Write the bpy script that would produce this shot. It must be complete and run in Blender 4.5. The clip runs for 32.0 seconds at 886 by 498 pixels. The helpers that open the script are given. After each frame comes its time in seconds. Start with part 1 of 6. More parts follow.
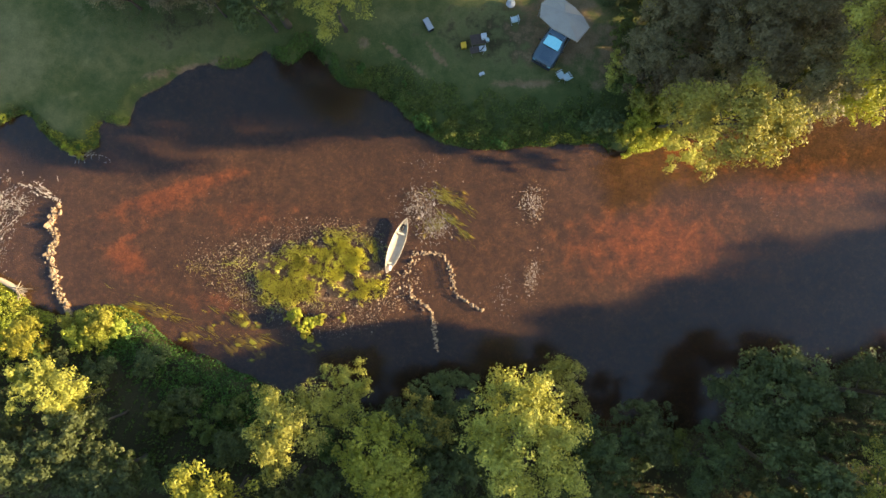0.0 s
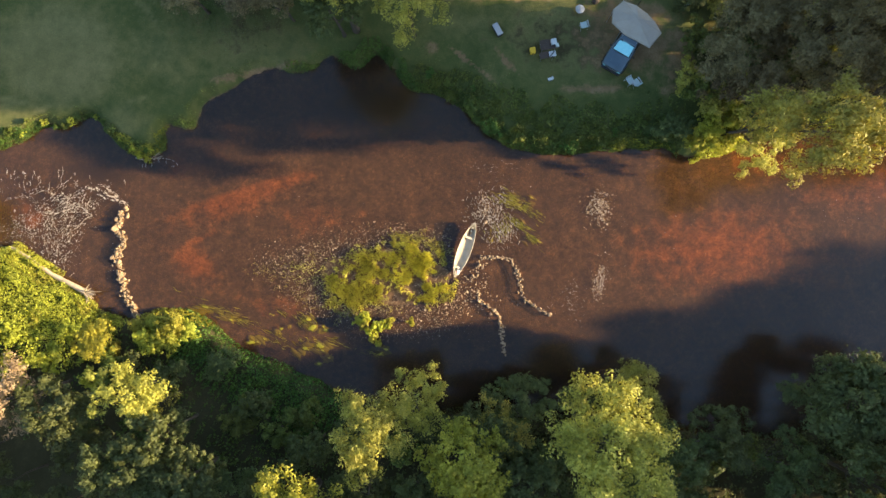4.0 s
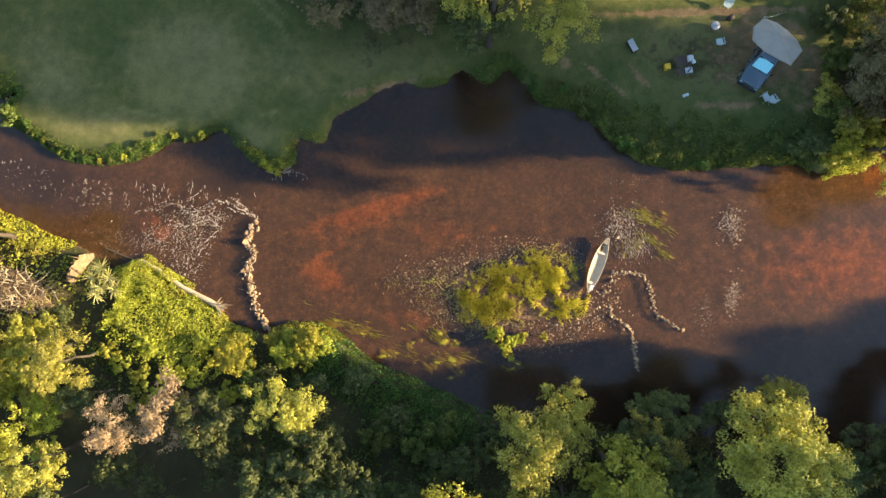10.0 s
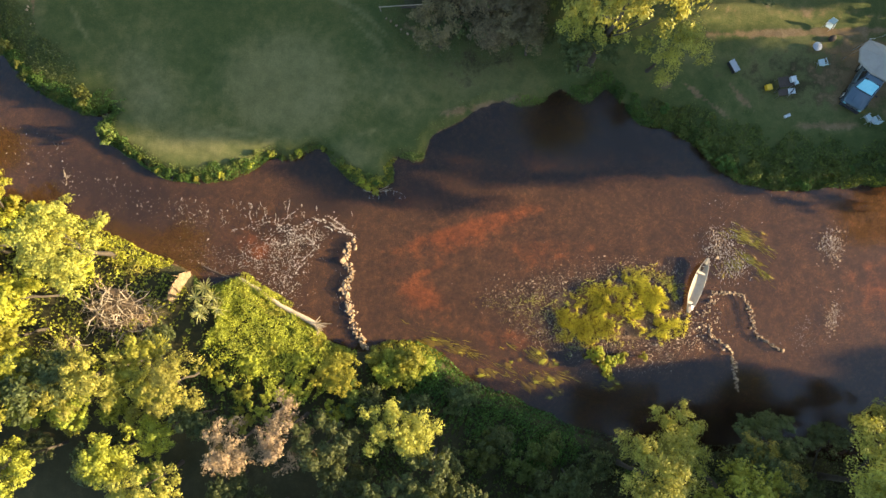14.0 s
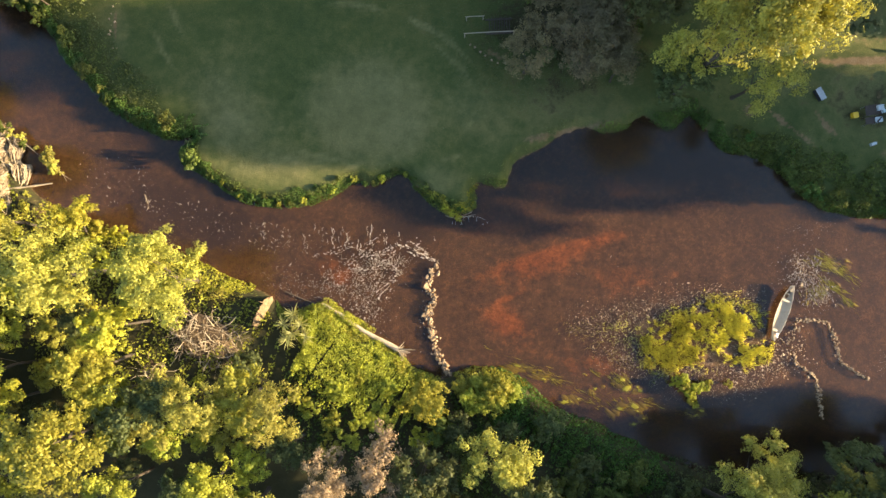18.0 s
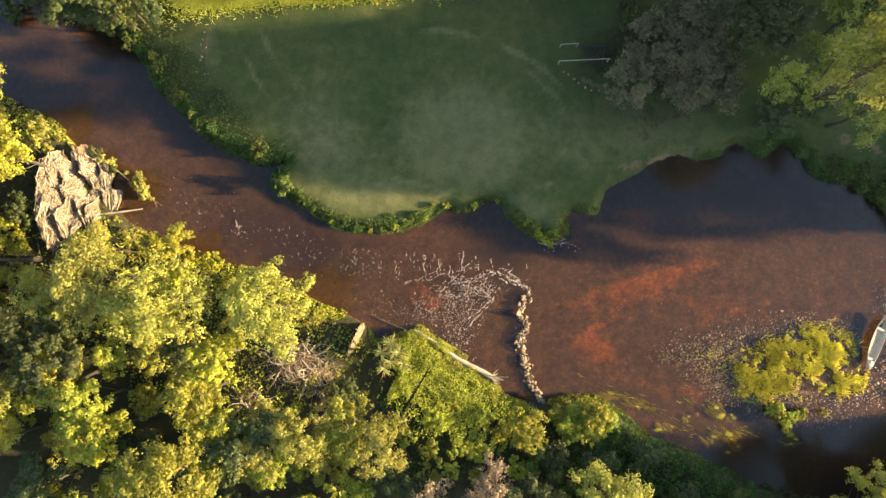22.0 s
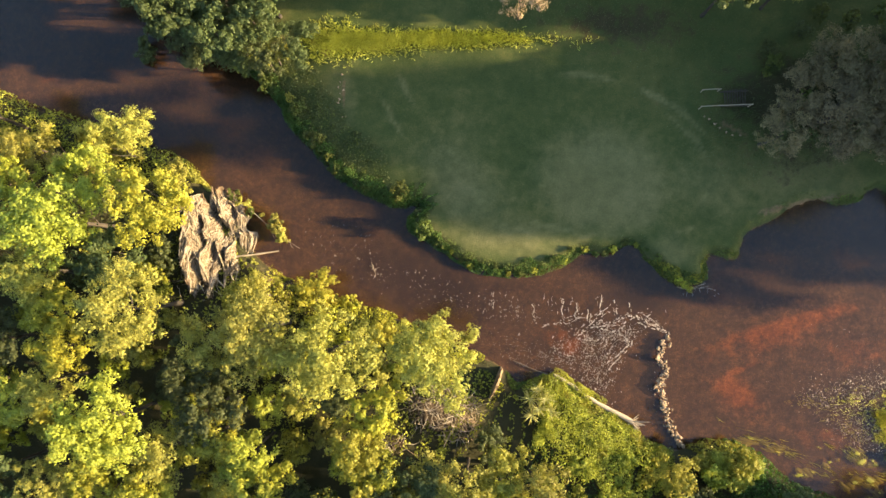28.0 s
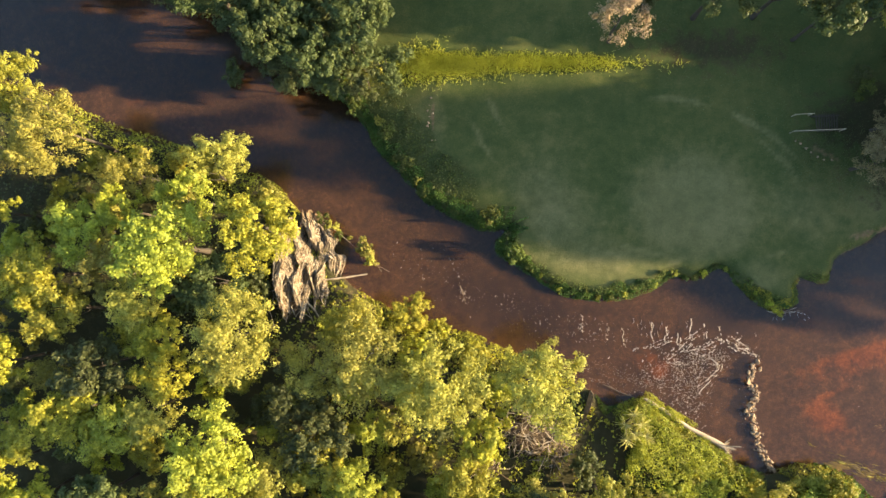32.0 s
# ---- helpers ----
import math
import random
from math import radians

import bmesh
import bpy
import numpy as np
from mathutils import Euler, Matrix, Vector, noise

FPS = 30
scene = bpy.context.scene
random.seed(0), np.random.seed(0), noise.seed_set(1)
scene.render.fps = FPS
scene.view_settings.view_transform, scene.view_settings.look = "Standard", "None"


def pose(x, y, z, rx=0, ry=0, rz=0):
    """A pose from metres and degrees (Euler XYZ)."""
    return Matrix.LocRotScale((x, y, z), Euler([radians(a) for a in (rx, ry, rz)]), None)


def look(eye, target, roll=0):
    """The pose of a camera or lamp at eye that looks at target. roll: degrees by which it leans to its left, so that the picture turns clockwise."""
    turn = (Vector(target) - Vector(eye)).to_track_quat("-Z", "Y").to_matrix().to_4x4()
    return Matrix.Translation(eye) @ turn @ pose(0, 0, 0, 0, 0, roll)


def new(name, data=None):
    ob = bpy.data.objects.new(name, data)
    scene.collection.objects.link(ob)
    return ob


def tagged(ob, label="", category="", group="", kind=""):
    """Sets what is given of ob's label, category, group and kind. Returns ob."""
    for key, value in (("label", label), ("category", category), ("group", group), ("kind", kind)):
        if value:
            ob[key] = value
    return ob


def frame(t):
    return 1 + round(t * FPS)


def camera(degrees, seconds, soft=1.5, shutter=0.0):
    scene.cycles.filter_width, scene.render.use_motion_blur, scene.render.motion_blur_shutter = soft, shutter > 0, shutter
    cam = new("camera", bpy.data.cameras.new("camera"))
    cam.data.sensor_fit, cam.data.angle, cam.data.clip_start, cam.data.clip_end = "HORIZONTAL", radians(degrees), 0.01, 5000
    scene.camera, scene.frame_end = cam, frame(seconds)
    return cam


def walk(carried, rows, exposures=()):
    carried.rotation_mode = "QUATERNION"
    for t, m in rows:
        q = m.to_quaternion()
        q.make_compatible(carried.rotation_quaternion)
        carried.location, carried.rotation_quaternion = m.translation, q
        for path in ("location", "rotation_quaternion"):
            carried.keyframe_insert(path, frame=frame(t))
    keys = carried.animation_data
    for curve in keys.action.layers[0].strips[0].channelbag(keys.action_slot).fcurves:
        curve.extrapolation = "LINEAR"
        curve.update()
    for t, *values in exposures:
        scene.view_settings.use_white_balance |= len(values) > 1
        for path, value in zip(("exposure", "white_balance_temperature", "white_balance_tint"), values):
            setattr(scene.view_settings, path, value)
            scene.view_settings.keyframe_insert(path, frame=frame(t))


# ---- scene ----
from mathutils import kdtree

# ---------------------------------------------------------------- camera
cam = camera(77.0, 32.0)
TILT, LEAN = 2.40, 1.74
ROWS = [
    # seconds, x, y, z, heading
    (0, 0.307, -0.242, 45.932, -0.185),
    (0.5, -0.249, -0.207, 45.973, -0.163),
    (1, -0.832, -0.156, 46.014, -0.140),
    (1.5, -1.534, -0.140, 46.054, -0.118),
    (2, -2.266, -0.158, 46.095, -0.095),
    (2.5, -3.017, -0.097, 46.136, -0.072),
    (3, -3.735, -0.016, 46.177, -0.050),
    (3.5, -4.498, 0.052, 46.218, -0.027),
    (5.5, -7.612, 0.352, 46.381, 0.065),
    (6, -8.425, 0.457, 46.422, 0.088),
    (6.5, -9.296, 0.566, 46.462, 0.111),
    (7, -10.102, 0.621, 46.503, 0.133),
    (7.5, -11.014, 0.625, 46.544, 0.156),
    (8, -11.926, 0.655, 46.585, 0.179),
    (8.5, -12.981, 0.748, 46.626, 0.202),
    (9, -14.165, 0.984, 46.666, 0.225),
    (9.5, -15.237, 1.124, 46.707, 0.247),
    (10, -16.250, 1.306, 46.748, 0.270),
    (10.5, -17.357, 1.477, 46.789, 0.293),
    (11, -18.375, 1.603, 46.830, 0.315),
    (11.5, -19.427, 1.704, 46.870, 0.337),
    (12, -20.541, 1.853, 46.911, 0.359),
    (12.5, -21.578, 1.948, 46.952, 0.381),
    (13, -22.531, 2.176, 46.993, 0.403),
    (13.5, -23.564, 2.537, 47.034, 0.425),
    (14, -24.528, 2.863, 47.074, 0.446),
    (14.5, -25.461, 3.182, 47.115, 0.468),
    (16.5, -29.016, 4.226, 47.278, 0.551),
    (17, -29.823, 4.488, 47.319, 0.571),
    (17.5, -30.693, 4.745, 47.360, 0.591),
    (18, -31.574, 4.993, 47.401, 0.611),
    (18.5, -32.603, 5.248, 47.442, 0.631),
    (19, -33.564, 5.510, 47.482, 0.650),
    (19.5, -34.582, 5.806, 47.523, 0.669),
    (20, -35.530, 6.089, 47.564, 0.687),
    (20.5, -36.534, 6.390, 47.605, 0.706),
    (21, -37.470, 6.655, 47.646, 0.724),
    (21.5, -38.483, 6.930, 47.687, 0.741),
    (22, -39.452, 7.178, 47.727, 0.758),
    (22.5, -40.415, 7.470, 47.768, 0.775),
    (23, -41.260, 7.770, 47.809, 0.792),
    (23.5, -42.282, 8.107, 47.850, 0.808),
    (24, -43.171, 8.433, 47.891, 0.824),
    (24.5, -44.163, 8.790, 47.931, 0.839),
    (25, -45.235, 9.117, 47.972, 0.854),
    (25.5, -46.389, 9.422, 48.013, 0.868),
    (27.5, -50.398, 10.497, 48.176, 0.922),
    (28, -51.327, 10.718, 48.217, 0.934),
    (28.5, -52.321, 10.936, 48.258, 0.945),
    (29, -53.295, 11.113, 48.299, 0.956),
    (29.5, -54.343, 11.339, 48.339, 0.967),
    (30, -55.318, 11.574, 48.380, 0.977),
    (30.5, -56.283, 11.845, 48.421, 0.987),
    (31, -57.157, 12.104, 48.462, 0.996),
    (31.5, -58.131, 12.329, 48.503, 1.004),
    (32, -59.047, 12.601, 48.543, 1.012),
]
walk(cam, [(t, pose(x, y, z, 0, 0, w) @ pose(0, 0, 0, TILT, 0, 0) @ pose(0, 0, 0, 0, LEAN, 0)) for t, x, y, z, w in ROWS])

# ---------------------------------------------------------------- light
SUN_UP = 14.2
SUN_TURN = 92.5
world = bpy.data.worlds.new("sky")
world.use_nodes = True
scene.world = world
wn = world.node_tree.nodes
sky = wn.new("ShaderNodeTexSky")
sky.sky_type = "NISHITA"
sky.sun_disc = False
sky.sun_elevation, sky.sun_rotation = radians(SUN_UP), radians(SUN_TURN)
sky.dust_density, sky.ozone_density = 1.0, 1.5
wn["Background"].inputs["Strength"].default_value = 0.124
world.node_tree.links.new(sky.outputs["Color"], wn["Background"].inputs["Color"])
sun = new("sun", bpy.data.lights.new("sun", "SUN"))
sun.data.energy, sun.data.angle, sun.data.color = 5.0, radians(0.8), (1.0, 0.78, 0.46)
sun.matrix_world = look((100 * math.sin(radians(SUN_TURN)), 100 * math.cos(radians(SUN_TURN)), 100 * math.tan(radians(SUN_UP))), (0, 0, 0))
scene.view_settings.exposure = 2.0


# ---------------------------------------------------------------- materials
def graph(name):
    m = bpy.data.materials.new(name)
    m.use_nodes = True
    nt = m.node_tree
    for n in list(nt.nodes):
        nt.nodes.remove(n)
    out = nt.nodes.new("ShaderNodeOutputMaterial")
    return m, nt, out


def node(nt, kind, **inputs):
    n = nt.nodes.new(kind)
    for k, v in inputs.items():
        n.inputs[k.replace("_", " ")].default_value = v
    return n


def noise_tex(nt, scale, detail=4.0, rough=0.6, vec=None):
    n = node(nt, "ShaderNodeTexNoise", Scale=scale, Detail=detail, Roughness=rough)
    if vec is None:
        vec = nt.nodes.new("ShaderNodeTexCoord").outputs["Object"]
    nt.links.new(vec, n.inputs["Vector"])
    return n.outputs["Fac"]


def ramp(nt, fac, stops):
    r = nt.nodes.new("ShaderNodeValToRGB")
    el = r.color_ramp.elements
    while len(el) < len(stops):
        el.new(0.5)
    for e, (p, c) in zip(el, stops):
        e.position, e.color = p, (*c, 1)
    nt.links.new(fac, r.inputs["Fac"])
    return r.outputs["Color"]


def blend(nt, fac, a, b, mode="MIX"):
    m = nt.nodes.new("ShaderNodeMix")
    m.data_type, m.blend_type = "RGBA", mode
    for sock, v in ((m.inputs["Factor"], fac), (m.inputs["A"], a), (m.inputs["B"], b)):
        if hasattr(v, "links"):
            nt.links.new(v, sock)
        else:
            sock.default_value = v if isinstance(v, float) else (*v, 1)
    return m.outputs["Result"]


def calc(nt, op, a, b=0.0, c=0.0):
    m = nt.nodes.new("ShaderNodeMath")
    m.operation, m.use_clamp = op, False
    for sock, v in zip(m.inputs, (a, b, c)):
        if hasattr(v, "links"):
            nt.links.new(v, sock)
        else:
            sock.default_value = v
    return m.outputs["Value"]


def soft(nt, v, lo, hi):
    m = nt.nodes.new("ShaderNodeMapRange")
    m.interpolation_type = "SMOOTHSTEP"
    nt.links.new(v, m.inputs["Value"])
    m.inputs["From Min"].default_value, m.inputs["From Max"].default_value = lo, hi
    return m.outputs["Result"]


def attr(nt, name):
    a = nt.nodes.new("ShaderNodeAttribute")
    a.attribute_name = name
    return a.outputs["Fac"]


def bump(nt, h, strength, dist):
    b = node(nt, "ShaderNodeBump", Strength=strength, Distance=dist)
    nt.links.new(h, b.inputs["Height"])
    return b.outputs["Normal"]


def surface(name, stops, scale, fine=None, rough=0.8, metal=0.0, relief=0.3, depth=0.02, vary=0.0, spec=0.3):
    """A solid surface: large stains by one noise, grain by a second, and relief from both."""
    m, nt, out = graph(name)
    p = node(nt, "ShaderNodeBsdfPrincipled", Roughness=rough, Metallic=metal)
    p.inputs["Specular IOR Level"].default_value = spec
    big = noise_tex(nt, scale, 5, 0.6)
    small = noise_tex(nt, fine or scale * 9, 3, 0.7)
    both = calc(nt, "MULTIPLY_ADD", small, 0.45, calc(nt, "MULTIPLY", big, 0.6))
    col = ramp(nt, both, stops)
    if vary:
        r = nt.nodes.new("ShaderNodeObjectInfo").outputs["Random"]
        hsv = nt.nodes.new("ShaderNodeHueSaturation")
        nt.links.new(col, hsv.inputs["Color"])
        nt.links.new(calc(nt, "MULTIPLY_ADD", r, vary, 1 - vary / 2), hsv.inputs["Value"])
        col = hsv.outputs["Color"]
    nt.links.new(col, p.inputs["Base Color"])
    if relief:
        nt.links.new(bump(nt, both, relief, depth), p.inputs["Normal"])
    nt.links.new(p.outputs["BSDF"], out.inputs["Surface"])
    return m


def foliage(name, dark, light, glow=0.30, hue=0.04):
    """Leaves: colour varies leaf by leaf and plant by plant; some light passes through."""
    m, nt, out = graph(name)
    p = node(nt, "ShaderNodeBsdfPrincipled", Roughness=0.55)
    p.inputs["Specular IOR Level"].default_value = 0.25
    leaf = nt.nodes.new("ShaderNodeNewGeometry").outputs["Random Per Island"]
    patch = noise_tex(nt, 0.9, 2, 0.5)
    f = calc(nt, "MULTIPLY_ADD", leaf, 0.46, calc(nt, "MULTIPLY_ADD", patch, 1.3, -0.27))
    col = ramp(nt, f, [(0.05, dark), (0.95, light)])
    hsv = nt.nodes.new("ShaderNodeHueSaturation")
    r = nt.nodes.new("ShaderNodeObjectInfo").outputs["Random"]
    nt.links.new(col, hsv.inputs["Color"])
    nt.links.new(calc(nt, "MULTIPLY_ADD", r, hue, 0.5 - hue / 2), hsv.inputs["Hue"])
    nt.links.new(calc(nt, "MULTIPLY_ADD", r, 0.35, 0.83), hsv.inputs["Value"])
    nt.links.new(hsv.outputs["Color"], p.inputs["Base Color"])
    tr = nt.nodes.new("ShaderNodeBsdfTranslucent")
    nt.links.new(blend(nt, 0.6, hsv.outputs["Color"], (1.0, 0.9, 0.25), "MULTIPLY"), tr.inputs["Color"])
    mx = nt.nodes.new("ShaderNodeMixShader")
    mx.inputs["Fac"].default_value = glow
    nt.links.new(p.outputs["BSDF"], mx.inputs[1])
    nt.links.new(tr.outputs["BSDF"], mx.inputs[2])
    nt.links.new(mx.outputs["Shader"], out.inputs["Surface"])
    return m


# bright stands for sunlit leaves, dark for shaded ones, in their base colour
LEAF = {
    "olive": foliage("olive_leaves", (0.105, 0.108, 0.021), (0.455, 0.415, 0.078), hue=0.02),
    "bright": foliage("sun_toned_leaves", (0.100, 0.122, 0.017), (0.455, 0.448, 0.055)),
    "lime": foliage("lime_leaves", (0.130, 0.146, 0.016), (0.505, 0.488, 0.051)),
    "dark": foliage("shade_toned_leaves", (0.036, 0.052, 0.018), (0.125, 0.145, 0.045)),
    "gold": foliage("gold_leaves", (0.15, 0.145, 0.017), (0.42, 0.38, 0.045)),
    "dry": foliage("dry_leaves", (0.20, 0.135, 0.07), (0.46, 0.33, 0.19), 0.2, 0.02),
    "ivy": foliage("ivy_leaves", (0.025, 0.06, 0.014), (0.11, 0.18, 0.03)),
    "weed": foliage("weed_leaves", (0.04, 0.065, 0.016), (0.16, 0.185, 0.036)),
    "reed": foliage("reed_blades", (0.20, 0.20, 0.035), (0.86, 0.82, 0.20), 0.40, 0.0),
    "spike": foliage("strap_leaves", (0.26, 0.27, 0.10), (0.62, 0.60, 0.27), 0.3, 0.0),
    # hay colour raised to carry the sun strip across the meadow
    "hay": foliage("sun_bright_hay", (0.30, 0.355, 0.05), (0.70, 0.72, 0.16), 0.35),
    "drab": foliage("drab_leaves", (0.075, 0.064, 0.030), (0.26, 0.21, 0.10), hue=0.03),
    "lawn": foliage("lawn_blades", (0.05, 0.08, 0.02), (0.13, 0.16, 0.05), 0.25),
}
BARK = surface("bark", [(0.2, (0.035, 0.028, 0.020)), (0.8, (0.10, 0.08, 0.06))], 2.0, 25, 0.9, relief=0.6)
PALE_WOOD = surface("bleached_wood", [(0.2, (0.22, 0.165, 0.105)), (0.8, (0.52, 0.43, 0.31))], 1.5, 20, 0.85, relief=0.5)
SPLIT_WOOD = surface("split_wood", [(0.25, (0.06, 0.042, 0.025)), (0.55, (0.22, 0.155, 0.09)), (0.85, (0.42, 0.32, 0.20))], 2.5, 12, 0.9, relief=0.8, depth=0.06)
STONE = surface("river_stone", [(0.25, (0.12, 0.078, 0.045)), (0.5, (0.28, 0.19, 0.11)), (0.8, (0.50, 0.37, 0.235))], 3.0, 30, 0.75, relief=0.4, vary=0.6)


FACE = surface("scoured_earth", [(0.25, (0.05, 0.032, 0.018)), (0.55, (0.15, 0.10, 0.058)), (0.85, (0.38, 0.28, 0.17))], 1.6, 7, 0.95, relief=1.0, depth=0.12)
ROOT = surface("bleached_root", [(0.2, (0.22, 0.165, 0.10)), (0.8, (0.56, 0.46, 0.33))], 1.5, 20, 0.85, relief=0.4)
DARK_SOIL = surface("dark_soil", [(0.25, (0.045, 0.030, 0.018)), (0.8, (0.16, 0.11, 0.065))], 1.4, 14, 0.95, relief=0.8, depth=0.08)


def water_material():
    """Tea-brown river water: tinted clear body under a rippled, reflecting skin."""
    m, nt, out = graph("river_water")
    co = nt.nodes.new("ShaderNodeTexCoord").outputs["Object"]
    mp = nt.nodes.new("ShaderNodeMapping")
    mp.inputs["Scale"].default_value = (1.6, 0.8, 1)
    nt.links.new(co, mp.inputs["Vector"])
    h = calc(nt, "ADD", noise_tex(nt, 2.2, 3, 0.55, mp.outputs["Vector"]), calc(nt, "MULTIPLY", noise_tex(nt, 0.35, 2, 0.5, co), 1.2))
    nrm = bump(nt, h, 0.25, 0.05)
    fr = node(nt, "ShaderNodeFresnel", IOR=1.5)
    nt.links.new(nrm, fr.inputs["Normal"])
    tr = node(nt, "ShaderNodeBsdfTransparent", Color=(0.56, 0.440, 0.345, 1))
    cloud = nt.nodes.new("ShaderNodeBsdfDiffuse")
    murk = noise_tex(nt, 0.22, 3, 0.55, co)
    nt.links.new(ramp(nt, murk, [(0.35, (0.0475, 0.0300, 0.0177)), (0.65, (0.0725, 0.0430, 0.0248))]), cloud.inputs["Color"])
    body = node(nt, "ShaderNodeMixShader", Fac=0.38)
    nt.links.new(tr.outputs["BSDF"], body.inputs[1])
    nt.links.new(cloud.outputs["BSDF"], body.inputs[2])
    gl = node(nt, "ShaderNodeBsdfGlossy", Roughness=0.12)
    nt.links.new(nrm, gl.inputs["Normal"])
    mx = nt.nodes.new("ShaderNodeMixShader")
    nt.links.new(fr.outputs["Fac"], mx.inputs["Fac"])
    nt.links.new(body.outputs["Shader"], mx.inputs[1])
    nt.links.new(gl.outputs["BSDF"], mx.inputs[2])
    nt.links.new(mx.outputs["Shader"], out.inputs["Surface"])
    return m


def ground_material():
    """Lawn, leaf litter, bare soil and river bed on one sheet, told apart by the sheet's own masks."""
    m, nt, out = graph("ground")
    p = node(nt, "ShaderNodeBsdfPrincipled", Roughness=0.95)
    p.inputs["Specular IOR Level"].default_value = 0.15
    big, mid, fine = noise_tex(nt, 0.12, 4, 0.6), noise_tex(nt, 0.9, 5, 0.65), noise_tex(nt, 9.0, 4, 0.7)
    tiny = noise_tex(nt, 28.0, 3, 0.7)
    mix3 = calc(nt, "MULTIPLY_ADD", big, 0.35, calc(nt, "MULTIPLY_ADD", mid, 0.35, calc(nt, "MULTIPLY", fine, 0.35)))
    lawn = ramp(nt, mix3, [(0.33, (0.033, 0.054, 0.016)), (0.50, (0.066, 0.083, 0.024)), (0.68, (0.126, 0.120, 0.037))])
    dry = ramp(nt, mix3, [(0.32, (0.086, 0.095, 0.036)), (0.52, (0.148, 0.142, 0.055)), (0.72, (0.228, 0.195, 0.088))])
    soil = ramp(nt, mix3, [(0.30, (0.085, 0.055, 0.028)), (0.55, (0.20, 0.135, 0.07)), (0.75, (0.33, 0.24, 0.135))])
    litter = ramp(nt, mix3, [(0.30, (0.020, 0.023, 0.010)), (0.55, (0.050, 0.045, 0.020)), (0.75, (0.115, 0.088, 0.042))])
    wob = calc(nt, "MULTIPLY_ADD", mid, 1.5, -0.75)
    edge = lambda name, lo, hi: soft(nt, calc(nt, "ADD", attr(nt, name), wob), lo, hi)
    col = blend(nt, soft(nt, calc(nt, "MULTIPLY_ADD", wob, 0.45, attr(nt, "dry")), 0.05, 1.1), lawn, dry)
    col = blend(nt, edge("litter", 0.3, 0.7), col, litter)
    col = blend(nt, edge("soil", 0.35, 0.75), col, soil)
    mottle = noise_tex(nt, 2.8, 4, 0.75)
    rough_bed = calc(nt, "MULTIPLY_ADD", mid, 0.30, calc(nt, "MULTIPLY_ADD", fine, 0.35, calc(nt, "MULTIPLY_ADD", tiny, 0.5, calc(nt, "MULTIPLY_ADD", mottle, 0.45, -0.30))))
    brown = ramp(nt, rough_bed, [(0.36, (0.042, 0.028, 0.015)), (0.52, (0.125, 0.072, 0.037)), (0.66, (0.36, 0.205, 0.11))])
    rust = ramp(nt, rough_bed, [(0.36, (0.10, 0.042, 0.016)), (0.52, (0.35, 0.128, 0.040)), (0.66, (0.68, 0.28, 0.10))])
    # darkest bed colour, for pool silt and for shade drawn on the river
    silt_and_shade = ramp(nt, rough_bed, [(0.3, (0.018, 0.009, 0.006)), (0.7, (0.05, 0.022, 0.012))])
    gravel = ramp(nt, calc(nt, "MULTIPLY_ADD", tiny, 0.6, calc(nt, "MULTIPLY", mid, 0.4)), [(0.35, (0.045, 0.026, 0.015)), (0.5, (0.110, 0.060, 0.034)), (0.66, (0.235, 0.140, 0.080))])
    bed = blend(nt, edge("rust", 0.2, 1.0), brown, rust)
    bed = blend(nt, edge("silt_and_shade", 0.25, 0.85), bed, silt_and_shade)
    bed = blend(nt, edge("gravel", 0.3, 0.7), bed, gravel)
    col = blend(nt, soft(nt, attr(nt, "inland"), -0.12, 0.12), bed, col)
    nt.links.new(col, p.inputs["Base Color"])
    nt.links.new(bump(nt, calc(nt, "ADD", calc(nt, "MULTIPLY", mid, 2.0), fine), 0.5, 0.06), p.inputs["Normal"])
    nt.links.new(p.outputs["BSDF"], out.inputs["Surface"])
    return m


WATER, GROUND = water_material(), ground_material()


# ---------------------------------------------------------------- mesh helpers
def mesh_of(name, verts, faces, material, smooth=False):
    """A mesh from arrays of points and of equal-sided faces."""
    verts, faces = np.asarray(verts, np.float32), np.asarray(faces, np.int32)
    me = bpy.data.meshes.new(name)
    k = faces.shape[1]
    me.vertices.add(len(verts))
    me.vertices.foreach_set("co", verts.ravel())
    me.loops.add(faces.size)
    me.loops.foreach_set("vertex_index", faces.ravel())
    me.polygons.add(len(faces))
    me.polygons.foreach_set("loop_start", np.arange(0, faces.size, k, dtype=np.int32))
    me.polygons.foreach_set("loop_total", np.full(len(faces), k, np.int32))
    me.polygons.foreach_set("use_smooth", np.full(len(faces), smooth))
    me.update(calc_edges=True)
    me.materials.append(material)
    return me


def bm_mesh(name, bm, material, smooth=False):
    me = bpy.data.meshes.new(name)
    for f in bm.faces:
        f.smooth = smooth
    bm.to_mesh(me)
    bm.free()
    me.materials.append(material)
    return me


def part(name, data, material=None, parent=None, label="", at=None, smooth=False):
    """Links a bmesh or a mesh as one mesh object under a thing or under a part."""
    if isinstance(data, bmesh.types.BMesh):
        data = bm_mesh(name, data, material, smooth)
    ob = new(name, data)
    if parent is not None:
        ob.parent = parent
    if at is not None:
        ob.matrix_basis = at
    return tagged(ob, label)


def thing(name, label, category, at=None, group="", kind=""):
    ob = new(name)
    if at is not None:
        ob.matrix_basis = at
    return tagged(ob, label, category, group, kind)


def box(bm, sx, sy, sz, at=Matrix(), bevel=0.0):
    made = bmesh.ops.create_cube(bm, size=1.0, matrix=at @ Matrix.Diagonal((sx, sy, sz, 1)))["verts"]
    if bevel:
        edges = list({e for v in made for e in v.link_edges})
        bmesh.ops.bevel(bm, geom=edges, offset=bevel, segments=2, affect="EDGES", profile=0.6)
    return bm


